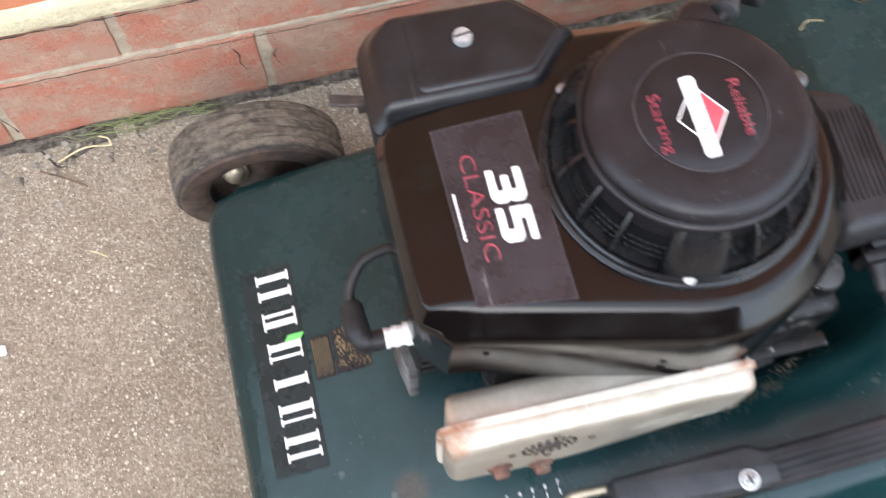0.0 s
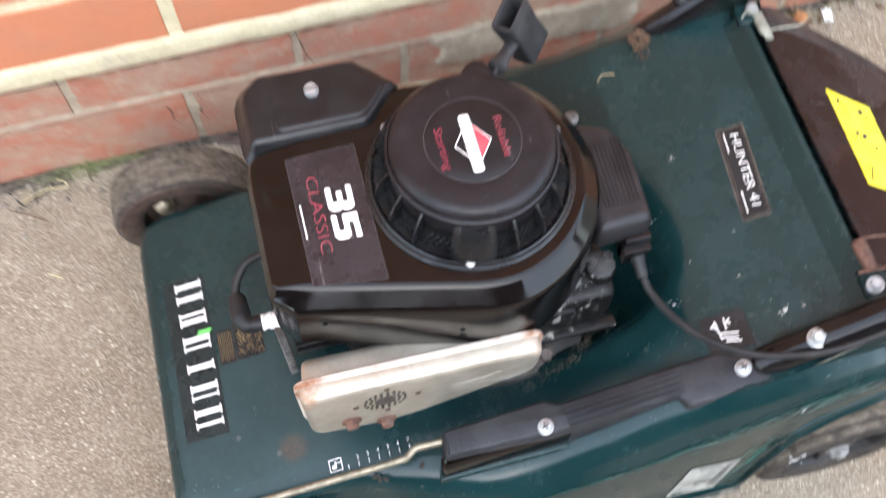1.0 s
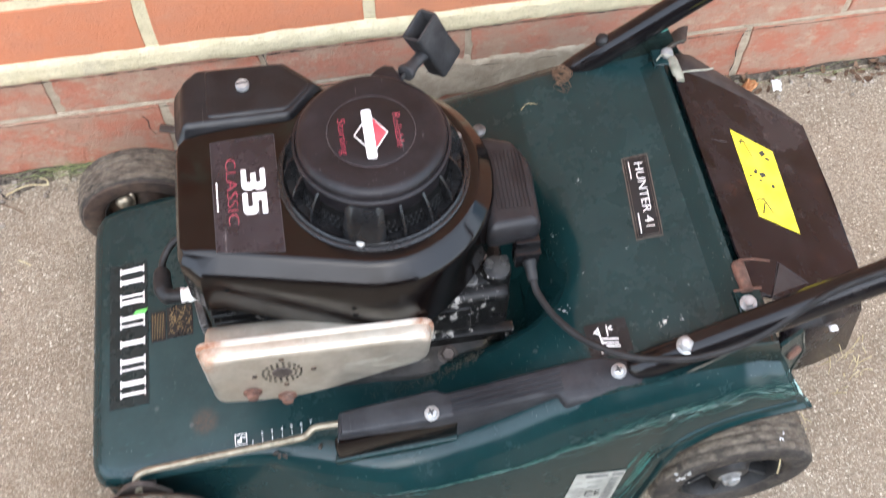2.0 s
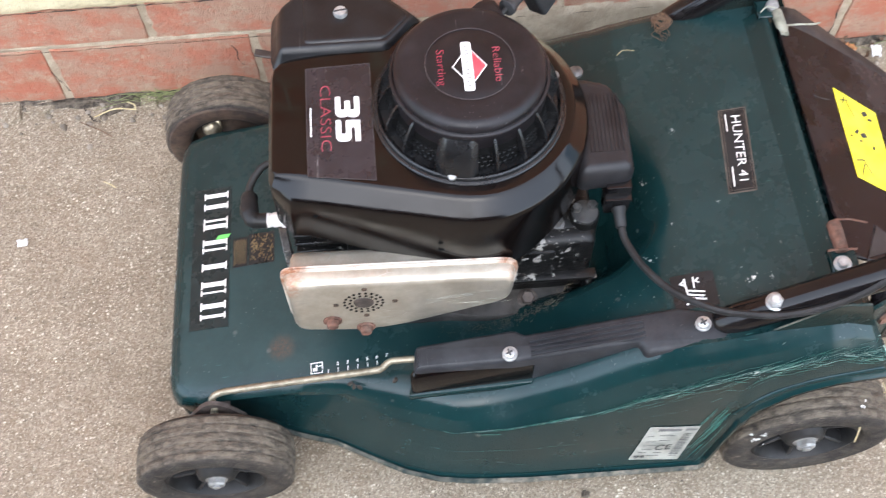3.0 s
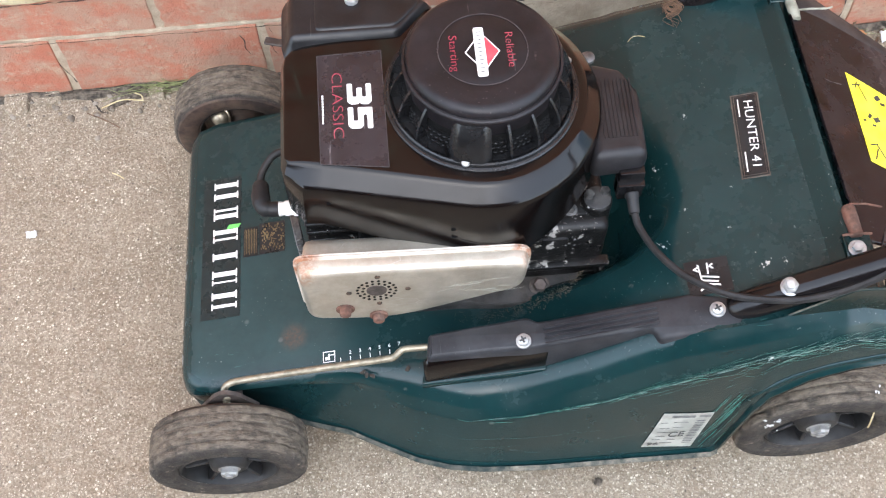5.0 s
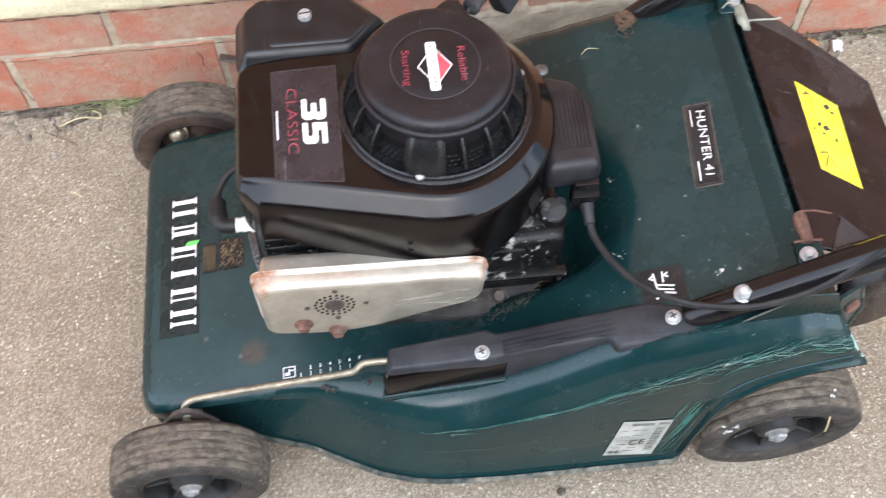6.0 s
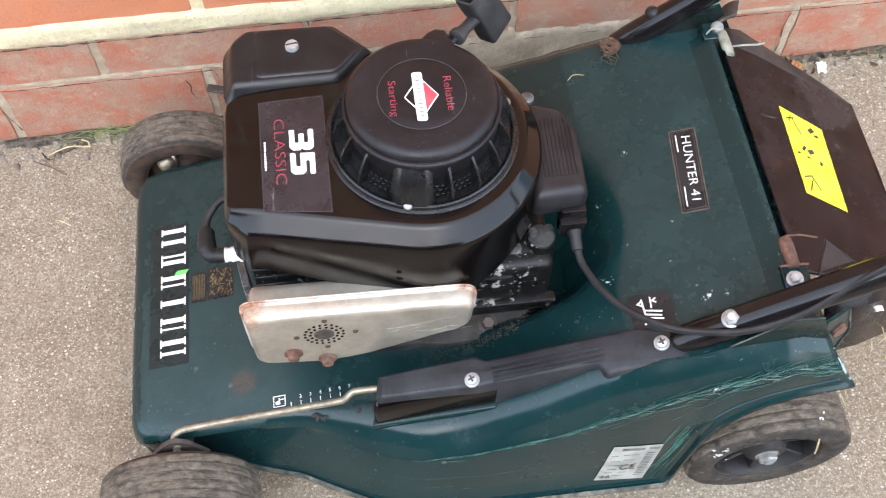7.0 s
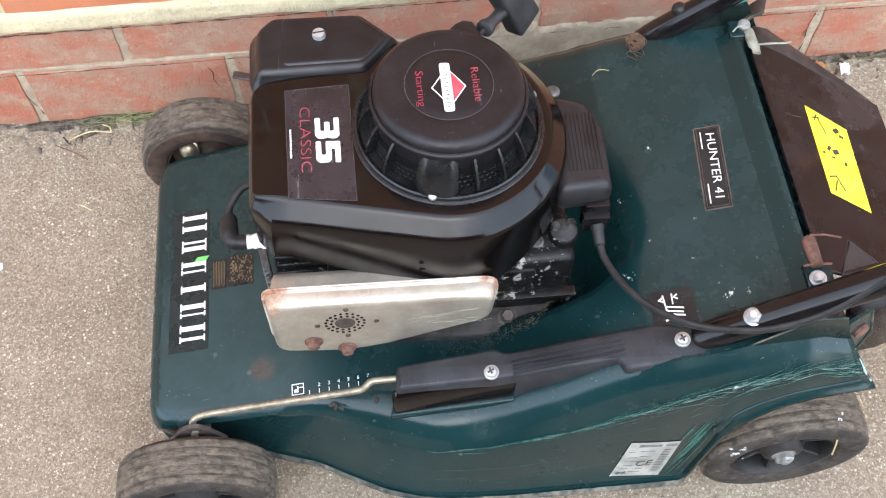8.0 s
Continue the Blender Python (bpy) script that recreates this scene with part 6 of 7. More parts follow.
deck_plate("crest_label", 0.0652, 0.0905, 0.3365, 0.3705, M["label_black"], "", 0.0)
for k in range(110):
    r = random.Random(k)
    x, y = 0.0665 + 0.0225 * r.random(), 0.338 + 0.030 * r.random()
    deck_plate("crest_mark", x, x + 0.0006 + 0.0009 * r.random(), y, y + 0.0006 + 0.0022 * r.random(), M["gold"], "", 0.0004, 0.0002)

plate("model_label", [on_deck(x, y, UP) for x, y in ((0.498, 0.305), (0.522, 0.305), (0.530, 0.392), (0.506, 0.392))], 0.0003, M["bronze"], mower, "black and bronze model label with white letters")
plate("model_label", [on_deck(x, y, UP + 0.0004) for x, y in ((0.4992, 0.3062), (0.5212, 0.3062), (0.5287, 0.3908), (0.5068, 0.3908))], 0.0002, M["label_black"], mower)
plate("model_label", [on_deck(x, y, UP + 0.0007) for x, y in ((0.5006, 0.3076), (0.5198, 0.3076), (0.5272, 0.3894), (0.5080, 0.3894))], 0.0002, M["bronze"], mower)
plate("model_label", [on_deck(x, y, UP + 0.0010) for x, y in ((0.5010, 0.3080), (0.5194, 0.3080), (0.5268, 0.3890), (0.5084, 0.3890))], 0.0002, M["label_black"], mower)
lettering("HUNTER 41", 0.0112, lie(0.5162, 0.3495, deck_z(0.5162) + UP + 0.0015, SL, -5.2), M["white"], mower, "white_lettering", 0.068, "", -0.00008)
plate("label_rule", [on_deck(x, y, UP + 0.0013) for x, y in ((0.5088, 0.368), (0.5098, 0.368), (0.5114, 0.386), (0.5104, 0.386))], 0.0002, M["white"], mower)
plate("label_rule", [on_deck(x, y, UP + 0.0013) for x, y in ((0.5035, 0.311), (0.5045, 0.311), (0.5065, 0.331), (0.5055, 0.331))], 0.0002, M["white"], mower)

deck_plate("throttle_label", 0.4355, 0.4700, 0.204, 0.2355, M["label_black"], "black label with white control symbols", 0.0015)


def mark(x, y, lx, ly, turn, material=None, lift=0.0022):
    bm = block(bmesh.new(), (lx, ly, 0.0003), Matrix.Translation(on_deck(x, y, UP + lift)) @ pose(0, 0, 0, 0, -math.degrees(math.atan(SL)), 0) @ pose(0, 0, 0, 0, 0, turn), 0)
    part("symbol", bm, material or M["white"], mower, "", 0)


for x, y, lx, ly, turn in ((0.4465, 0.2230, 0.0013, 0.016, 4), (0.4530, 0.2265, 0.0012, 0.010, -4), (0.4440, 0.2280, 0.005, 0.0012, 30), (0.4440, 0.2260, 0.005, 0.0012, -30), (0.4560, 0.2290, 0.004, 0.0012, 35), (0.4560, 0.2270, 0.004, 0.0012, -35),
                           (0.4530, 0.2150, 0.014, 0.0014, -12), (0.4540, 0.2185, 0.014, 0.0014, -12), (0.4550, 0.2115, 0.012, 0.0014, -12), (0.4470, 0.2090, 0.006, 0.0016, 30)):
    mark(x, y, lx, ly, turn)

# height scale: box symbol, ticks and figures
for x, y, lx, ly in ((0.1300, 0.2250, 0.011, 0.0008), (0.1300, 0.2150, 0.011, 0.0008), (0.1248, 0.2200, 0.0008, 0.0105), (0.1352, 0.2200, 0.0008, 0.0105), (0.1300, 0.2200, 0.0012, 0.006), (0.1325, 0.2215, 0.004, 0.0008), (0.1280, 0.2185, 0.003, 0.003)):
    mark(x, y, lx, ly, 0, None, 0.0004)
for k in range(7):
    x = 0.1405 + 0.0089 * k
    y = 0.2170 + 0.0006 * k
    mark(x, y - 0.0015, 0.0007, 0.0040, 0, None, 0.0004)
    if k:
        flat = Matrix.Translation(on_deck(x, y + 0.0045, UP + 0.0006)) @ pose(0, 0, 0, 0, -math.degrees(math.atan(0.12)), 0)
        lettering(str(k + 1), 0.0048, flat, M["white"], mower, "scale_figure")

# paper label on the skirt
def skirt(u, v, out=0.0):
    """A point of the label on the skirt: u along it from 0 to 1, v up."""
    x = (0.4134 * (1 - u) + 0.4618 * u) * (1 - v) + (0.4230 * (1 - u) + 0.4687 * u) * v
    z = (0.0680 * (1 - u) + 0.0595 * u) * (1 - v) + (0.1420 * (1 - u) + 0.1380 * u) * v
    near = half_section(x)
    ys = [p[0] for p in near[9:14]][::-1]
    zs = [p[1] for p in near[9:14]][::-1]
    return Vector((x, float(np.interp(z, zs, ys)) - 0.0030 - out, z))


def skirt_plate(name, u0, v0, u1, v1, out, material, label=""):
    bm = bmesh.new()
    ring = []
    n = 4
    for o in (0.0, 0.0003):
        rows = [[skirt(u0 + (u1 - u0) * i / n, v0 + (v1 - v0) * j / n, out + o) for i in range(n + 1)] for j in range(n + 1)]
        loft(bm, rows, False, False)
    return part(name, bm, material, mower, label, 30)


skirt_plate("paper_label", 0, 0, 1, 1, 0.0, M["paper"], "creased white paper rating label, torn along its foot")
skirt_plate("print_bar", 0.20, 0.89, 0.66, 0.95, 0.0005, M["faded_ink"])
skirt_plate("print_bar", 0.74, 0.90, 0.97, 0.95, 0.0005, M["faded_ink"])
for k in range(14):
    v = 0.14 + 0.05 * k
    skirt_plate("barcode_bar", 0.74, v, 0.92, v + (0.012, 0.022, 0.016)[k % 3], 0.0005, M["faded_ink"])
for u, v, l in ((0.06, 0.74, 0.14), (0.30, 0.76, 0.3), (0.10, 0.58, 0.2), (0.34, 0.62, 0.22), (0.10, 0.46, 0.3), (0.12, 0.34, 0.2), (0.30, 0.14, 0.24), (0.10, 0.24, 0.16), (0.4, 0.24, 0.16)):
    skirt_plate("print_bar", u, v, u + l, v + 0.012, 0.0005, M["faded_ink"])
upright = pose(0, 0, 0, 90, 0, 0)
lettering("CE", 0.020, Matrix.Translation(skirt(0.50, 0.44, 0.0016)) @ upright, M["ink"], mower, "black_lettering", 0.015)
lettering("96", 0.012, Matrix.Translation(skirt(0.16, 0.13, 0.0014)) @ upright, M["ink"], mower, "black_lettering")


# ---- bricks ----
rnd = random.Random(11)
shapes = {}
for c, (b, t, j, p) in enumerate(COURSES):
    for k in range(-4, 8):
        gap = 0.0095 if c > 1 else 0.0045
        x0 = j + p * k + gap / 2
        mid, length = x0 + (p - gap) / 2, p - gap
        if not -0.85 < mid < 1.55:
            continue
        key = (round(length, 3), round(t - b, 3), rnd.randrange(4))
        if key not in shapes:
            me = brick_mesh(length, t - b, len(shapes) * 3.7, 0.0028 if c > 1 else 0.0044)
            me.materials.append(M["brick_up" if c > 1 else "brick_low"])
            shapes[key] = me
        ob = new("brick", shapes[key])
        ob.parent = wall
        ob.matrix_basis = pose(mid, rnd.uniform(0.0, 0.0015 if c > 1 else 0.0004), (b + t) / 2, 0, rnd.uniform(-0.25, 0.25), 0)

bm = bmesh.new()
z, c = COURSES[-1][1] + 0.014, len(COURSES)
for b, t, j, p in COURSES:
    for k in range(-14, 18):
        lo, hi = max(j + p * k + 0.005, -2.75), min(j + p * (k + 1) - 0.005, 3.5)
        if hi - lo > 0.03 and not -0.85 < j + p * (k + 0.5) < 1.55:
            loft(bm, [[(lo, 0.03, b), (hi, 0.03, b), (hi, 0.03, t), (lo, 0.03, t)], [(lo, 0, b), (hi, 0, b), (hi, 0, t), (lo, 0, t)]])
while z < 5.2:
    for k in range(-12, 16):
        x = 0.04 + 0.1175 * (c % 2) + 0.235 * k
        lo, hi = max(x + 0.006, -2.75), min(x + 0.229, 3.5)
        if hi - lo > 0.03:
            loft(bm, [[(lo, 0.03, z), (hi, 0.03, z), (hi, 0.03, z + 0.064), (lo, 0.03, z + 0.064)], [(lo, 0, z), (hi, 0, z), (hi, 0, z + 0.064), (lo, 0, z + 0.064)]])
    z, c = z + 0.078, c + 1
upper = part("brickwork", bm, M["brick_up"], wall, "", 0)
upper.matrix_parent_inverse = Matrix()
tagged(upper, "", "", "", "stuff")

# ---- foot of the wall ----
def wall_point(u, out, z):
    return WALL @ Vector((u, -out, z))


bm = bmesh.new()
rows = []
for j in range(9):
    v = j / 8
    row = []
    for i in range(161):
        u = -0.9 + 2.6 * i / 160
        w = 0.007 + 0.004 * max(0.0, 1 - abs(u + 0.13) / 0.16) + 0.004 * noise.noise((u * 6, 1.0, 0)) + 0.005 * noise.noise((u * 21, 5.0, 0))
        z = 0.007 * math.sin(math.pi * min(1, (1 - v) * 0.9 + 0.1)) * (1.1 + noise.noise((u * 30, v * 6, 2.0))) + 0.004 * noise.noise((u * 80, v * 20, 7.0)) + 0.004 * (1 - v) - 0.006 * v
        row.append(wall_point(u, w * v * 1.4 - 0.002, z))
    rows.append(row)
loft(bm, rows, False, False)
tagged(part("soil_strip", bm, M["soil"]), "dark crumbly soil along the foot of the wall", "soil", "", "stuff")

bm = bmesh.new()
rnd = random.Random(5)
for k in range(260):
    u, out = rnd.uniform(-0.5, 1.3), abs(rnd.gauss(0.02, 0.016))
    r = rnd.uniform(0.0015, 0.0048)
    one = bmesh.new()
    bmesh.ops.create_icosphere(one, subdivisions=1, radius=r)
    for v in one.verts:
        v.co *= rnd.uniform(0.75, 1.2)
    p = wall_point(u, out, r * 0.3)
    joined(bm, one, Matrix.Translation(p) @ pose(0, 0, 0, rnd.uniform(0, 90), rnd.uniform(0, 90), 0) @ Matrix.Diagonal((1.2, 1, 0.7, 1)))
tagged(part("loose_grit", bm, M["pebble"], None, "", 0), "loose grit and crumbs of mortar by the wall", "grit", "", "stuff")

bm = bmesh.new()
rnd = random.Random(8)
for k in range(70):
    u = rnd.gauss(0.005, 0.030) if k < 45 else rnd.uniform(0.7, 1.1)
    base = wall_point(u, rnd.uniform(0.002, 0.016), rnd.uniform(0.002, 0.008))
    d = Vector((rnd.choice((-1, 1, 1)), rnd.gauss(-0.05, 0.14), 0)).normalized() * rnd.uniform(0.018, 0.055)
    up = rnd.uniform(0.001, 0.009)
    s = Vector((-d.y, d.x, 0)).normalized() * rnd.uniform(0.0003, 0.0007)
    pts = [base, base + d * 0.5 + Vector((0, 0, up)), base + d + Vector((0, 0, up * 0.5))]
    w = (1.0, 0.8, 0.1)
    loft(bm, [[q - s * f, q + Vector((0, 0, 0.0006)), q + s * f] for q, f in zip(pts, w)], True)
tagged(part("grass_tuft", bm, M["grass"], None, "", 0), "thin green and yellow grass at the wall's foot", "grass", "", "stuff")


def stalk(points, material, label):
    bm = sweep(bmesh.new(), smooth_line(points, 5), 0.0009, 6)
    tagged(part("dry_stalk", bm, material), label, "dry grass")


w = wall_point
stalk([w(-0.068, 0.030, 0.004), w(-0.042, 0.024, 0.009), w(-0.018, 0.025, 0.006)], M["straw"], "bent yellow dry grass stalk on soil")
stalk([w(-0.018, 0.025, 0.006), w(-0.020, 0.018, 0.007), w(-0.028, 0.014, 0.008)], M["straw"], "broken end of a dry grass stalk")
stalk([w(-0.085, 0.035, 0.003), w(-0.06, 0.050, 0.004), w(-0.045, 0.060, 0.002)], M["root"], "thin dark twig lying on concrete")


stalk([(-0.129, 0.536, 0.0015), (-0.122, 0.532, 0.002), (-0.115, 0.527, 0.0015)], M["straw"], "tiny pale straw lying on concrete")


def crumpled(name, at, size, material, label, category, seed):
    bm = bmesh.new()
    n = 7
    rows = [[(size * (i / (n - 1) - 0.5) + 0.2 * size * noise.noise((i, j, seed)), 0.7 * size * (j / (n - 1) - 0.5) + 0.2 * size * noise.noise((i, j, seed + 9)), 0.35 * size * (0.5 + noise.noise((i * 0.7, j * 0.7, seed + 4)))) for i in range(n)] for j in range(n)]
    loft(bm, rows, False, False)
    ob = tagged(part(name, bm, material, None, "", 30), label, category)
    ob.matrix_basis = Matrix.Translation(at) @ pose(0, 0, 0, 0, 0, seed * 40)
    ob.modifiers.new("thickness", "SOLIDIFY").thickness = 0.0006


crumpled("dead_leaf", w(0.865, 0.022, 0.007), 0.020, M["leaf"], "curled orange-brown dead leaf by the wall", "leaf", 1)
crumpled("dead_leaf", w(0.835, 0.030, 0.006), 0.026, M["root"], "dark brown dead leaf by the wall", "leaf", 3)
crumpled("dead_leaf", w(0.815, 0.036, 0.004), 0.022, M["root"], "dark brown dead leaf by the wall", "leaf", 5)
crumpled("paper_scrap", w(0.900, 0.026, 0.006), 0.017, M["scrap"], "small crumpled white scrap on the soil", "litter", 2)

bm = bmesh.new()
rnd = random.Random(21)
for k in range(40):
    p = Vector((0.4735, 0.4985, 0.2645))
    a0, tilt = rnd.uniform(0, 6.3), rnd.uniform(-0.5, 0.5)
    r = rnd.uniform(0.003, 0.0095)
    pts = [p + Vector((r * math.cos(a0 + q * 0.9) + rnd.gauss(0, 0.0012), r * math.sin(a0 + q * 0.9) + rnd.gauss(0, 0.0012), tilt * r * math.cos(q) + rnd.uniform(-0.001, 0.004))) for q in range(5)]
    sweep(bm, smooth_line(pts, 4), 0.00030, 5)
for k in range(6):
    p = Vector((0.4715, 0.493, 0.263)) + Vector((rnd.gauss(0, 0.003), rnd.gauss(0, 0.003), 0))
    sweep(bm, smooth_line([p, p + Vector((rnd.gauss(0, 0.004), -0.006, 0.001)), p + Vector((rnd.gauss(0, 0.006), -0.013, -0.001))], 4), 0.00028, 5)
tagged(part("dry_roots", bm, M["root"]), "tangle of dry brown roots caught on the handle end", "roots", "", "stuff")

for x, y in ((-0.214, 0.460),):
    crumpled("ground_fleck", Vector((x, y, 0.001)), 0.012, M["scrap"], "tiny white fleck on the concrete", "litter", x * 20)

# dry grass and dirt caught round the engine flange
bm = bmesh.new()
rnd = random.Random(77)
for k in range(520):
    x = rnd.triangular(0.235, 0.375, 0.345)
    y = table(x, [(0.23, 0.249), (0.27, 0.243), (0.30, 0.244), (0.345, 0.250), (0.372, 0.270)]) + rnd.gauss(-0.001, 0.0035)
    p = on_deck(x, y, UP + rnd.uniform(0.0, 0.002))
    d = Vector((rnd.gauss(0, 1), rnd.gauss(0, 1), rnd.gauss(0, 0.35))).normalized() * rnd.uniform(0.0006, 0.0020)
    s = Vector((-d.y, d.x, 0)).normalized() * rnd.uniform(0.00010, 0.00022)
    loft(bm, [[p - s, p + s, p + Vector((0, 0, 0.0004))], [p + d - s * 0.5, p + d + s * 0.5, p + d + Vector((0, 0, 0.0004))]])
tagged(part("dry_clippings", bm, M["clip"], None, "", 0), "fine brown dry grass clippings round the engine foot", "clippings", "", "stuff")


bm = sweep(bmesh.new(), smooth_line([on_deck(0.430, 0.4745, 0.0030), on_deck(0.4350, 0.4785, 0.0034), on_deck(0.4400, 0.4780, 0.0036), on_deck(0.446, 0.4755, 0.0030)], 5), 0.00035, 5)
tagged(part("dry_stalk", bm, M["straw"]), "thin pale curl of dry grass on the deck", "dry grass")
bm = sweep(bmesh.new(), smooth_line([(x, y, flap_z(x) + 0.0002) for x, y in ((0.590, 0.394), (0.597, 0.3925), (0.606, 0.3925))], 4), [0.00025] * 5 + [0.0004] * 4, 5)
part("flap_scratch", bm, M["ring_grey"], mower)

# dark crumbs lying on the deck by the adjuster rod
rnd = random.Random(51)
for x, y in ((0.2000, 0.2005), (0.1630, 0.1985), (0.1600, 0.2015), (0.1680, 0.1970)):
    one = bmesh.new()
    bmesh.ops.create_icosphere(one, subdivisions=2, radius=0.0017)
    for v in one.verts:
        v.co *= 1 + 0.5 * noise.noise(v.co * 700 + Vector((x * 90, 0, 0)))
        v.co.x *= 1.7
    tagged(part("crumb", one, M["crack"], None, "", 35), "tiny dark crumb of earth lying on the deck", "crumb").matrix_basis = Matrix.Translation(on_deck(x, y, 0.0030)) @ pose(0, 0, 0, 0, 0, rnd.uniform(0, 180))


def splash(at, normal, size, seed, label):
    """A dried white splash on a surface: a few ragged specks round a larger one."""
    u, v = frame_of(normal)
    n = Vector(normal).normalized()
    r = random.Random(seed)
    bm = bmesh.new()
    for k in range(9):
        mid = Vector(at) + (u * r.gauss(0, 0.55) + v * r.gauss(0, 0.55)) * size * (k > 0)
        s = size * (0.55 if k == 0 else r.uniform(0.06, 0.22))
        rings = []
        for h, f in ((0.0, 1.0), (0.0004, 0.85), (0.0006, 0.3)):
            ring = []
            for q in range(14):
                t = 2 * math.pi * q / 14
                w = 0.55 + 0.8 * noise.noise((math.cos(t) * 1.6 + k * 5, math.sin(t) * 1.6, seed))
                ring.append(mid + n * h + (u * math.cos(t) + v * math.sin(t) * 0.7) * s * f * max(w, 0.12))
            rings.append(ring)
        loft(bm, rings)
    tagged(part("dried_splash", bm, M["dried"], None, "", 30), label, "splash")


ON_DECK = "small dried white splash on the dark green deck"
for x, y, size, seed in ((0.501, 0.224, 0.007, 1), (0.424, 0.256, 0.0045, 2), (0.464, 0.380, 0.004, 3), (0.430, 0.330, 0.003, 4), (0.516, 0.223, 0.004, 5), (0.478, 0.262, 0.0022, 6), (0.488, 0.300, 0.0018, 7), (0.447, 0.286, 0.002, 8)):
    slope = (deck_z(x + 0.005) - deck_z(x - 0.005)) / 0.01
    splash(on_deck(x, y, UP - 0.0002), (-slope, 0, 1), size, seed * 3.1, ON_DECK)

for at, normal, size, seed in (((0.492, 0.1485, 0.246), (0, -1, 0.5), 0.004, 31), ((0.522, 0.1335, 0.116), (0, -1, 0.2), 0.010, 34), ((0.527, 0.1335, 0.126), (0, -1, 0.2), 0.006, 38)):
    splash(at, normal, size, seed, "dried white splash on the dark mower")
crumpled("white_shred", Vector((0.610, 0.147, 0.1475)), 0.013, M["scrap"], "small torn white shred on the rear tyre", "litter", 6)
crumpled("white_shred", Vector((0.619, 0.150, 0.1430)), 0.006, M["scrap"], "small torn white shred on the rear tyre", "litter", 7)
crumpled("white_shred", Vector((0.668, 0.2200, 0.207)), 0.008, M["scrap"], "small torn white shred stuck to the flap", "litter", 9)
bm = sweep(bmesh.new(), smooth_line([(0.610, 0.1440, 0.150), (0.6135, 0.1345, 0.130), (0.618, 0.1325, 0.108), (0.622, 0.1320, 0.089)], 5), 0.0008, 5)
tagged(part("straw", bm, M["straw"]), "thin pale straw hanging on the rear tyre", "straw")
bm = bmesh.new()
rnd = random.Random(66)
for k in range(34):
    p = Vector((rnd.uniform(0.635, 0.665), rnd.uniform(0.150, 0.19), rnd.uniform(0.09, 0.13))) if k < 12 else Vector((rnd.uniform(0.69, 0.715), rnd.uniform(0.19, 0.24), rnd.uniform(0.10, 0.17)))
    d = Vector((rnd.gauss(0, 0.5), rnd.gauss(0, 0.5), -1)).normalized() * rnd.uniform(0.01, 0.03)
    sweep(bm, [p, p + d * 0.5 + Vector((0, rnd.gauss(0, 0.002), 0)), p + d], [0.0006, 0.0005, 0.0002], 4)
tagged(part("dry_grass", bm, M["straw"]), "dry grass stalks caught behind the rear wheel", "dry grass", "", "stuff")

# broken concrete where the paving meets the wall
rnd = random.Random(14)
for x, y, r in ((-0.083, 0.650, 0.012), (-0.215, 0.652, 0.016), (-0.250, 0.648, 0.018)):
    n = rnd.randint(5, 7)
    corners = [(r * rnd.uniform(0.7, 1.15) * math.cos(2 * math.pi * k / n), r * rnd.uniform(0.7, 1.15) * math.sin(2 * math.pi * k / n)) for k in range(n)]
    h = rnd.uniform(0.005, 0.009)
    one = prism(bmesh.new(), rounded(corners, r * 0.12, 2), [(-0.004, 0.001), (h - 0.002, 0.0), (h - 0.0006, -0.0008), (h, -0.0026)])
    ob = tagged(part("concrete_chunk", one, M["concrete"], None, "", 35), "broken lump of pale concrete at the wall's foot", "concrete", "broken concrete by the wall")
    ob.matrix_basis = pose(x, y, 0.0, rnd.uniform(-6, 6), rnd.uniform(-6, 6), rnd.uniform(0, 360)) @ Matrix.Diagonal((1.35, 0.95, 1, 1))

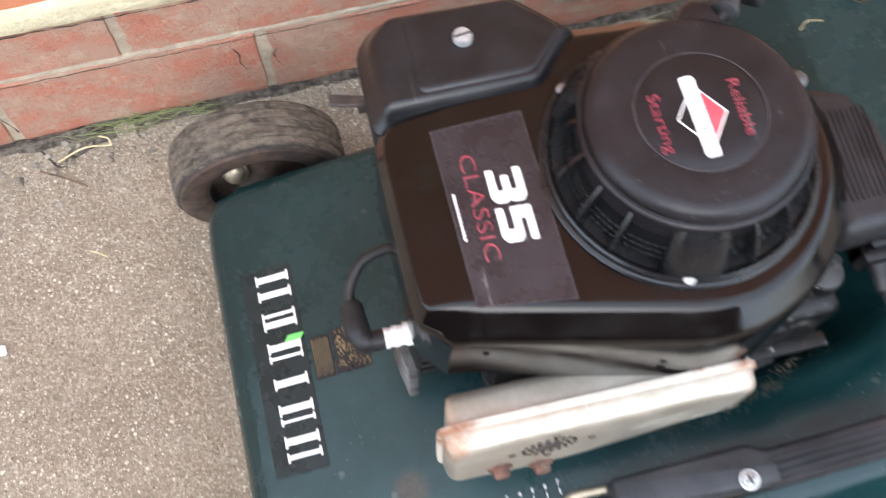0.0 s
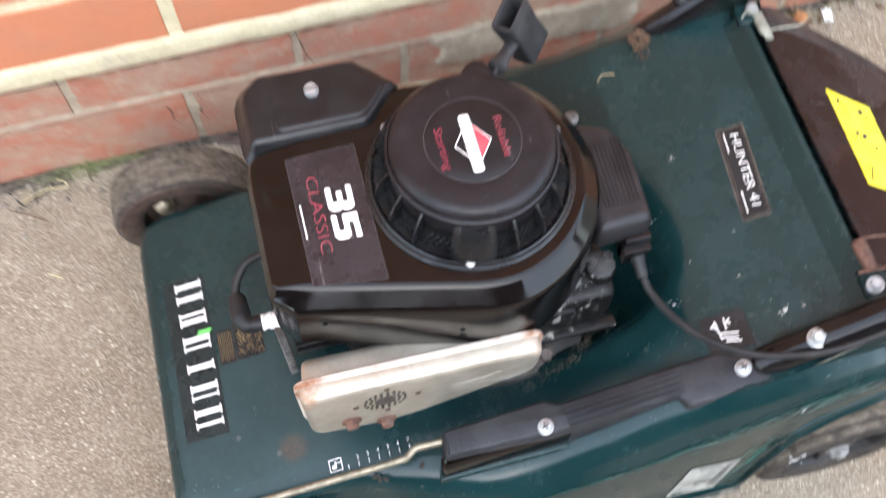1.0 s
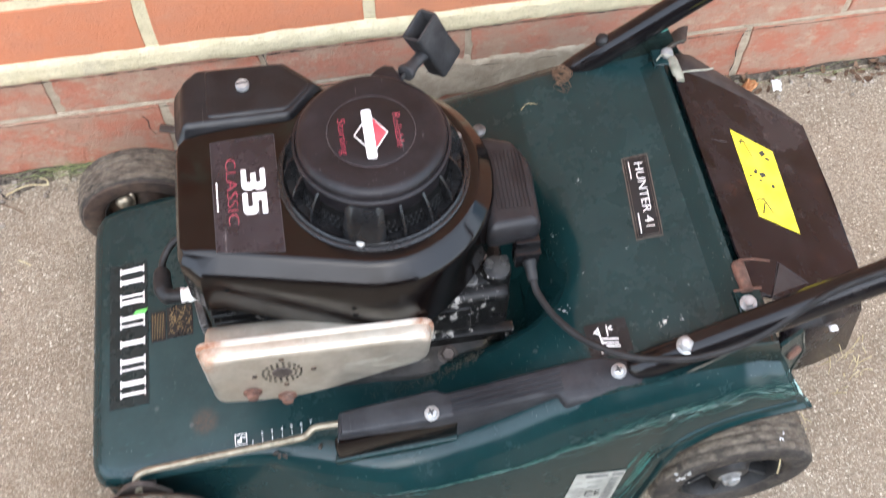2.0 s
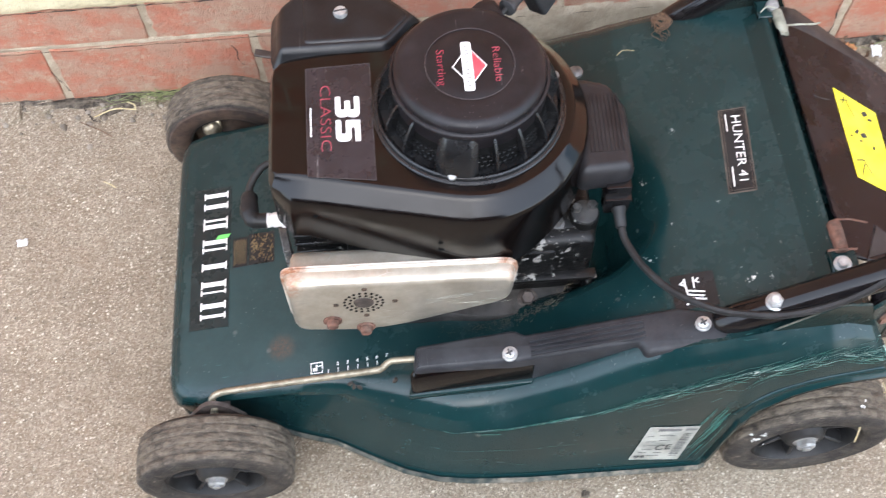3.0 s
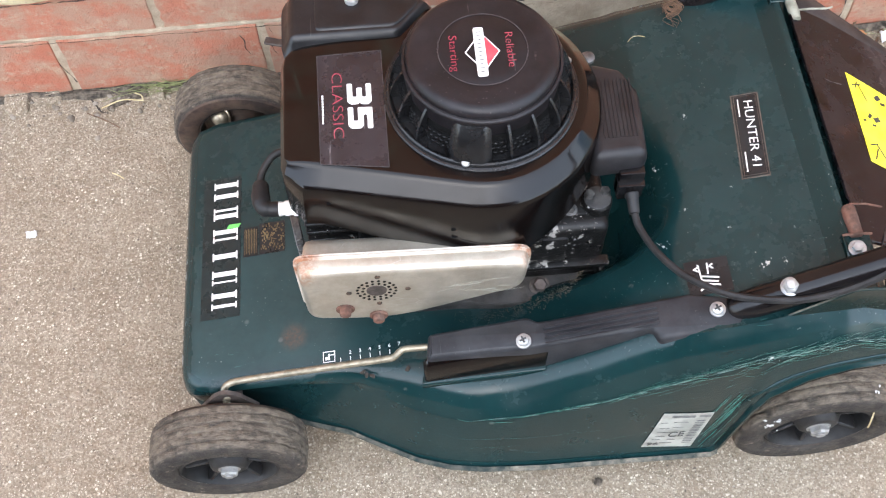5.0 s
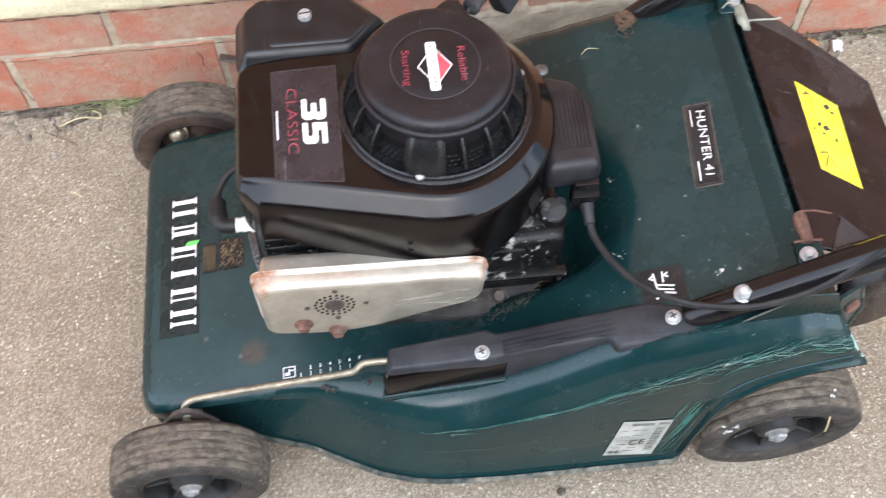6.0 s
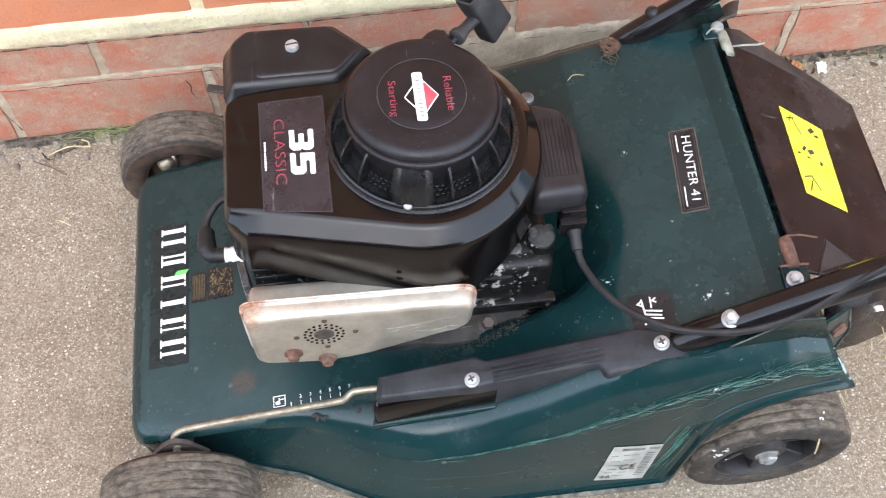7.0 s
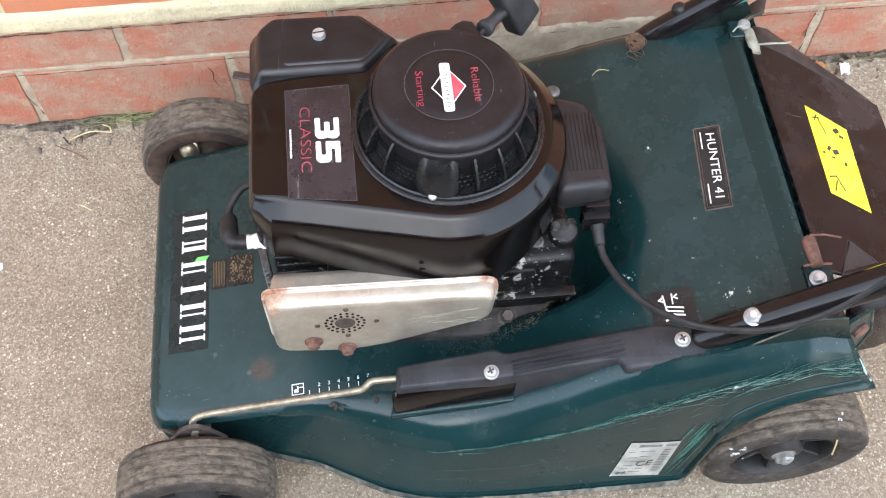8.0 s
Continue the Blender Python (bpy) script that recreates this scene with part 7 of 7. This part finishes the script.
# crack and crumbled corner of the paving
bm = bmesh.new()
rows = [[], [], []]
for k, p in enumerate(smooth_line([(-0.189, 0.661, 0.0), (-0.167, 0.651, 0.0), (-0.157, 0.638, 0.0), (-0.146, 0.625, 0.0), (-0.131, 0.632, 0.0), (-0.112, 0.640, 0.0)], 6)):
    w = 0.0011 + 0.0008 * noise.noise((k * 0.7, 3.0, 1.0))
    for row, off, h in zip(rows, (-1.0, 0.0, 1.0), (0.0003, 0.0007, 0.0003)):
        row.append((p.x + 0.8 * w * off, p.y + 0.6 * w * off, h))
loft(bm, rows, False, False)
tagged(part("paving_crack", bm, M["crack"]), "dark crack across the paving by the wall", "crack", "", "stuff")
bm = bmesh.new()
corner = [(-0.146, 0.626), (-0.130, 0.633), (-0.112, 0.640), (-0.088, 0.646), (-0.070, 0.660), (-0.118, 0.661), (-0.136, 0.650)]
rows = []
for f, h in ((1.0, -0.001), (0.85, 0.0016), (0.6, 0.0030), (0.3, 0.0034), (0.05, 0.0030)):
    rows.append([(-0.113 + (x + 0.113) * f, 0.645 + (y - 0.645) * f, h + 0.002 * noise.noise((x * 90 * f, y * 90, 1.0))) for x, y in rounded(corner, 0.006, 4)])
loft(bm, rows, True)
tagged(part("soil_patch", bm, M["soil"]), "dark crumbly soil in a broken corner of the paving", "soil", "", "stuff")

# leaf litter along the wall
bm = bmesh.new()
rnd = random.Random(91)
for k in range(110):
    u = rnd.uniform(0.72, 1.25)
    c = wall_point(u, abs(rnd.gauss(0.012, 0.014)), rnd.uniform(0.004, 0.009))
    turn = pose(0, 0, 0, rnd.uniform(-40, 40), rnd.uniform(-40, 40), rnd.uniform(0, 360))
    s = rnd.uniform(0.0025, 0.0075)
    ring = [c + (turn @ Vector((s * math.cos(a), 0.55 * s * math.sin(a), 0.25 * s * math.cos(2 * a)))) for a in (2 * math.pi * q / 7 for q in range(7))]
    loft(bm, [ring, [p + Vector((0, 0, 0.0006)) for p in ring]])
tagged(part("leaf_litter", bm, M["root"], None, "", 0), "brown crumbled leaf litter along the wall", "leaf litter", "", "stuff")

for x, y, r in ((0.379, 0.126, 0.0042), (0.214, 0.098, 0.0028), (0.236, 0.082, 0.0022)):
    one = bmesh.new()
    bmesh.ops.create_icosphere(one, subdivisions=2, radius=r)
    for v in one.verts:
        v.co *= 1 + 0.35 * noise.noise(v.co * 300 + Vector((x * 50, 0, 0)))
        v.co.z *= 0.6
    tagged(part("pebble", one, M["soil"], None, "", 35), "small dark brown crumb of earth on the concrete", "crumb").matrix_basis = pose(x, y, r * 0.45)
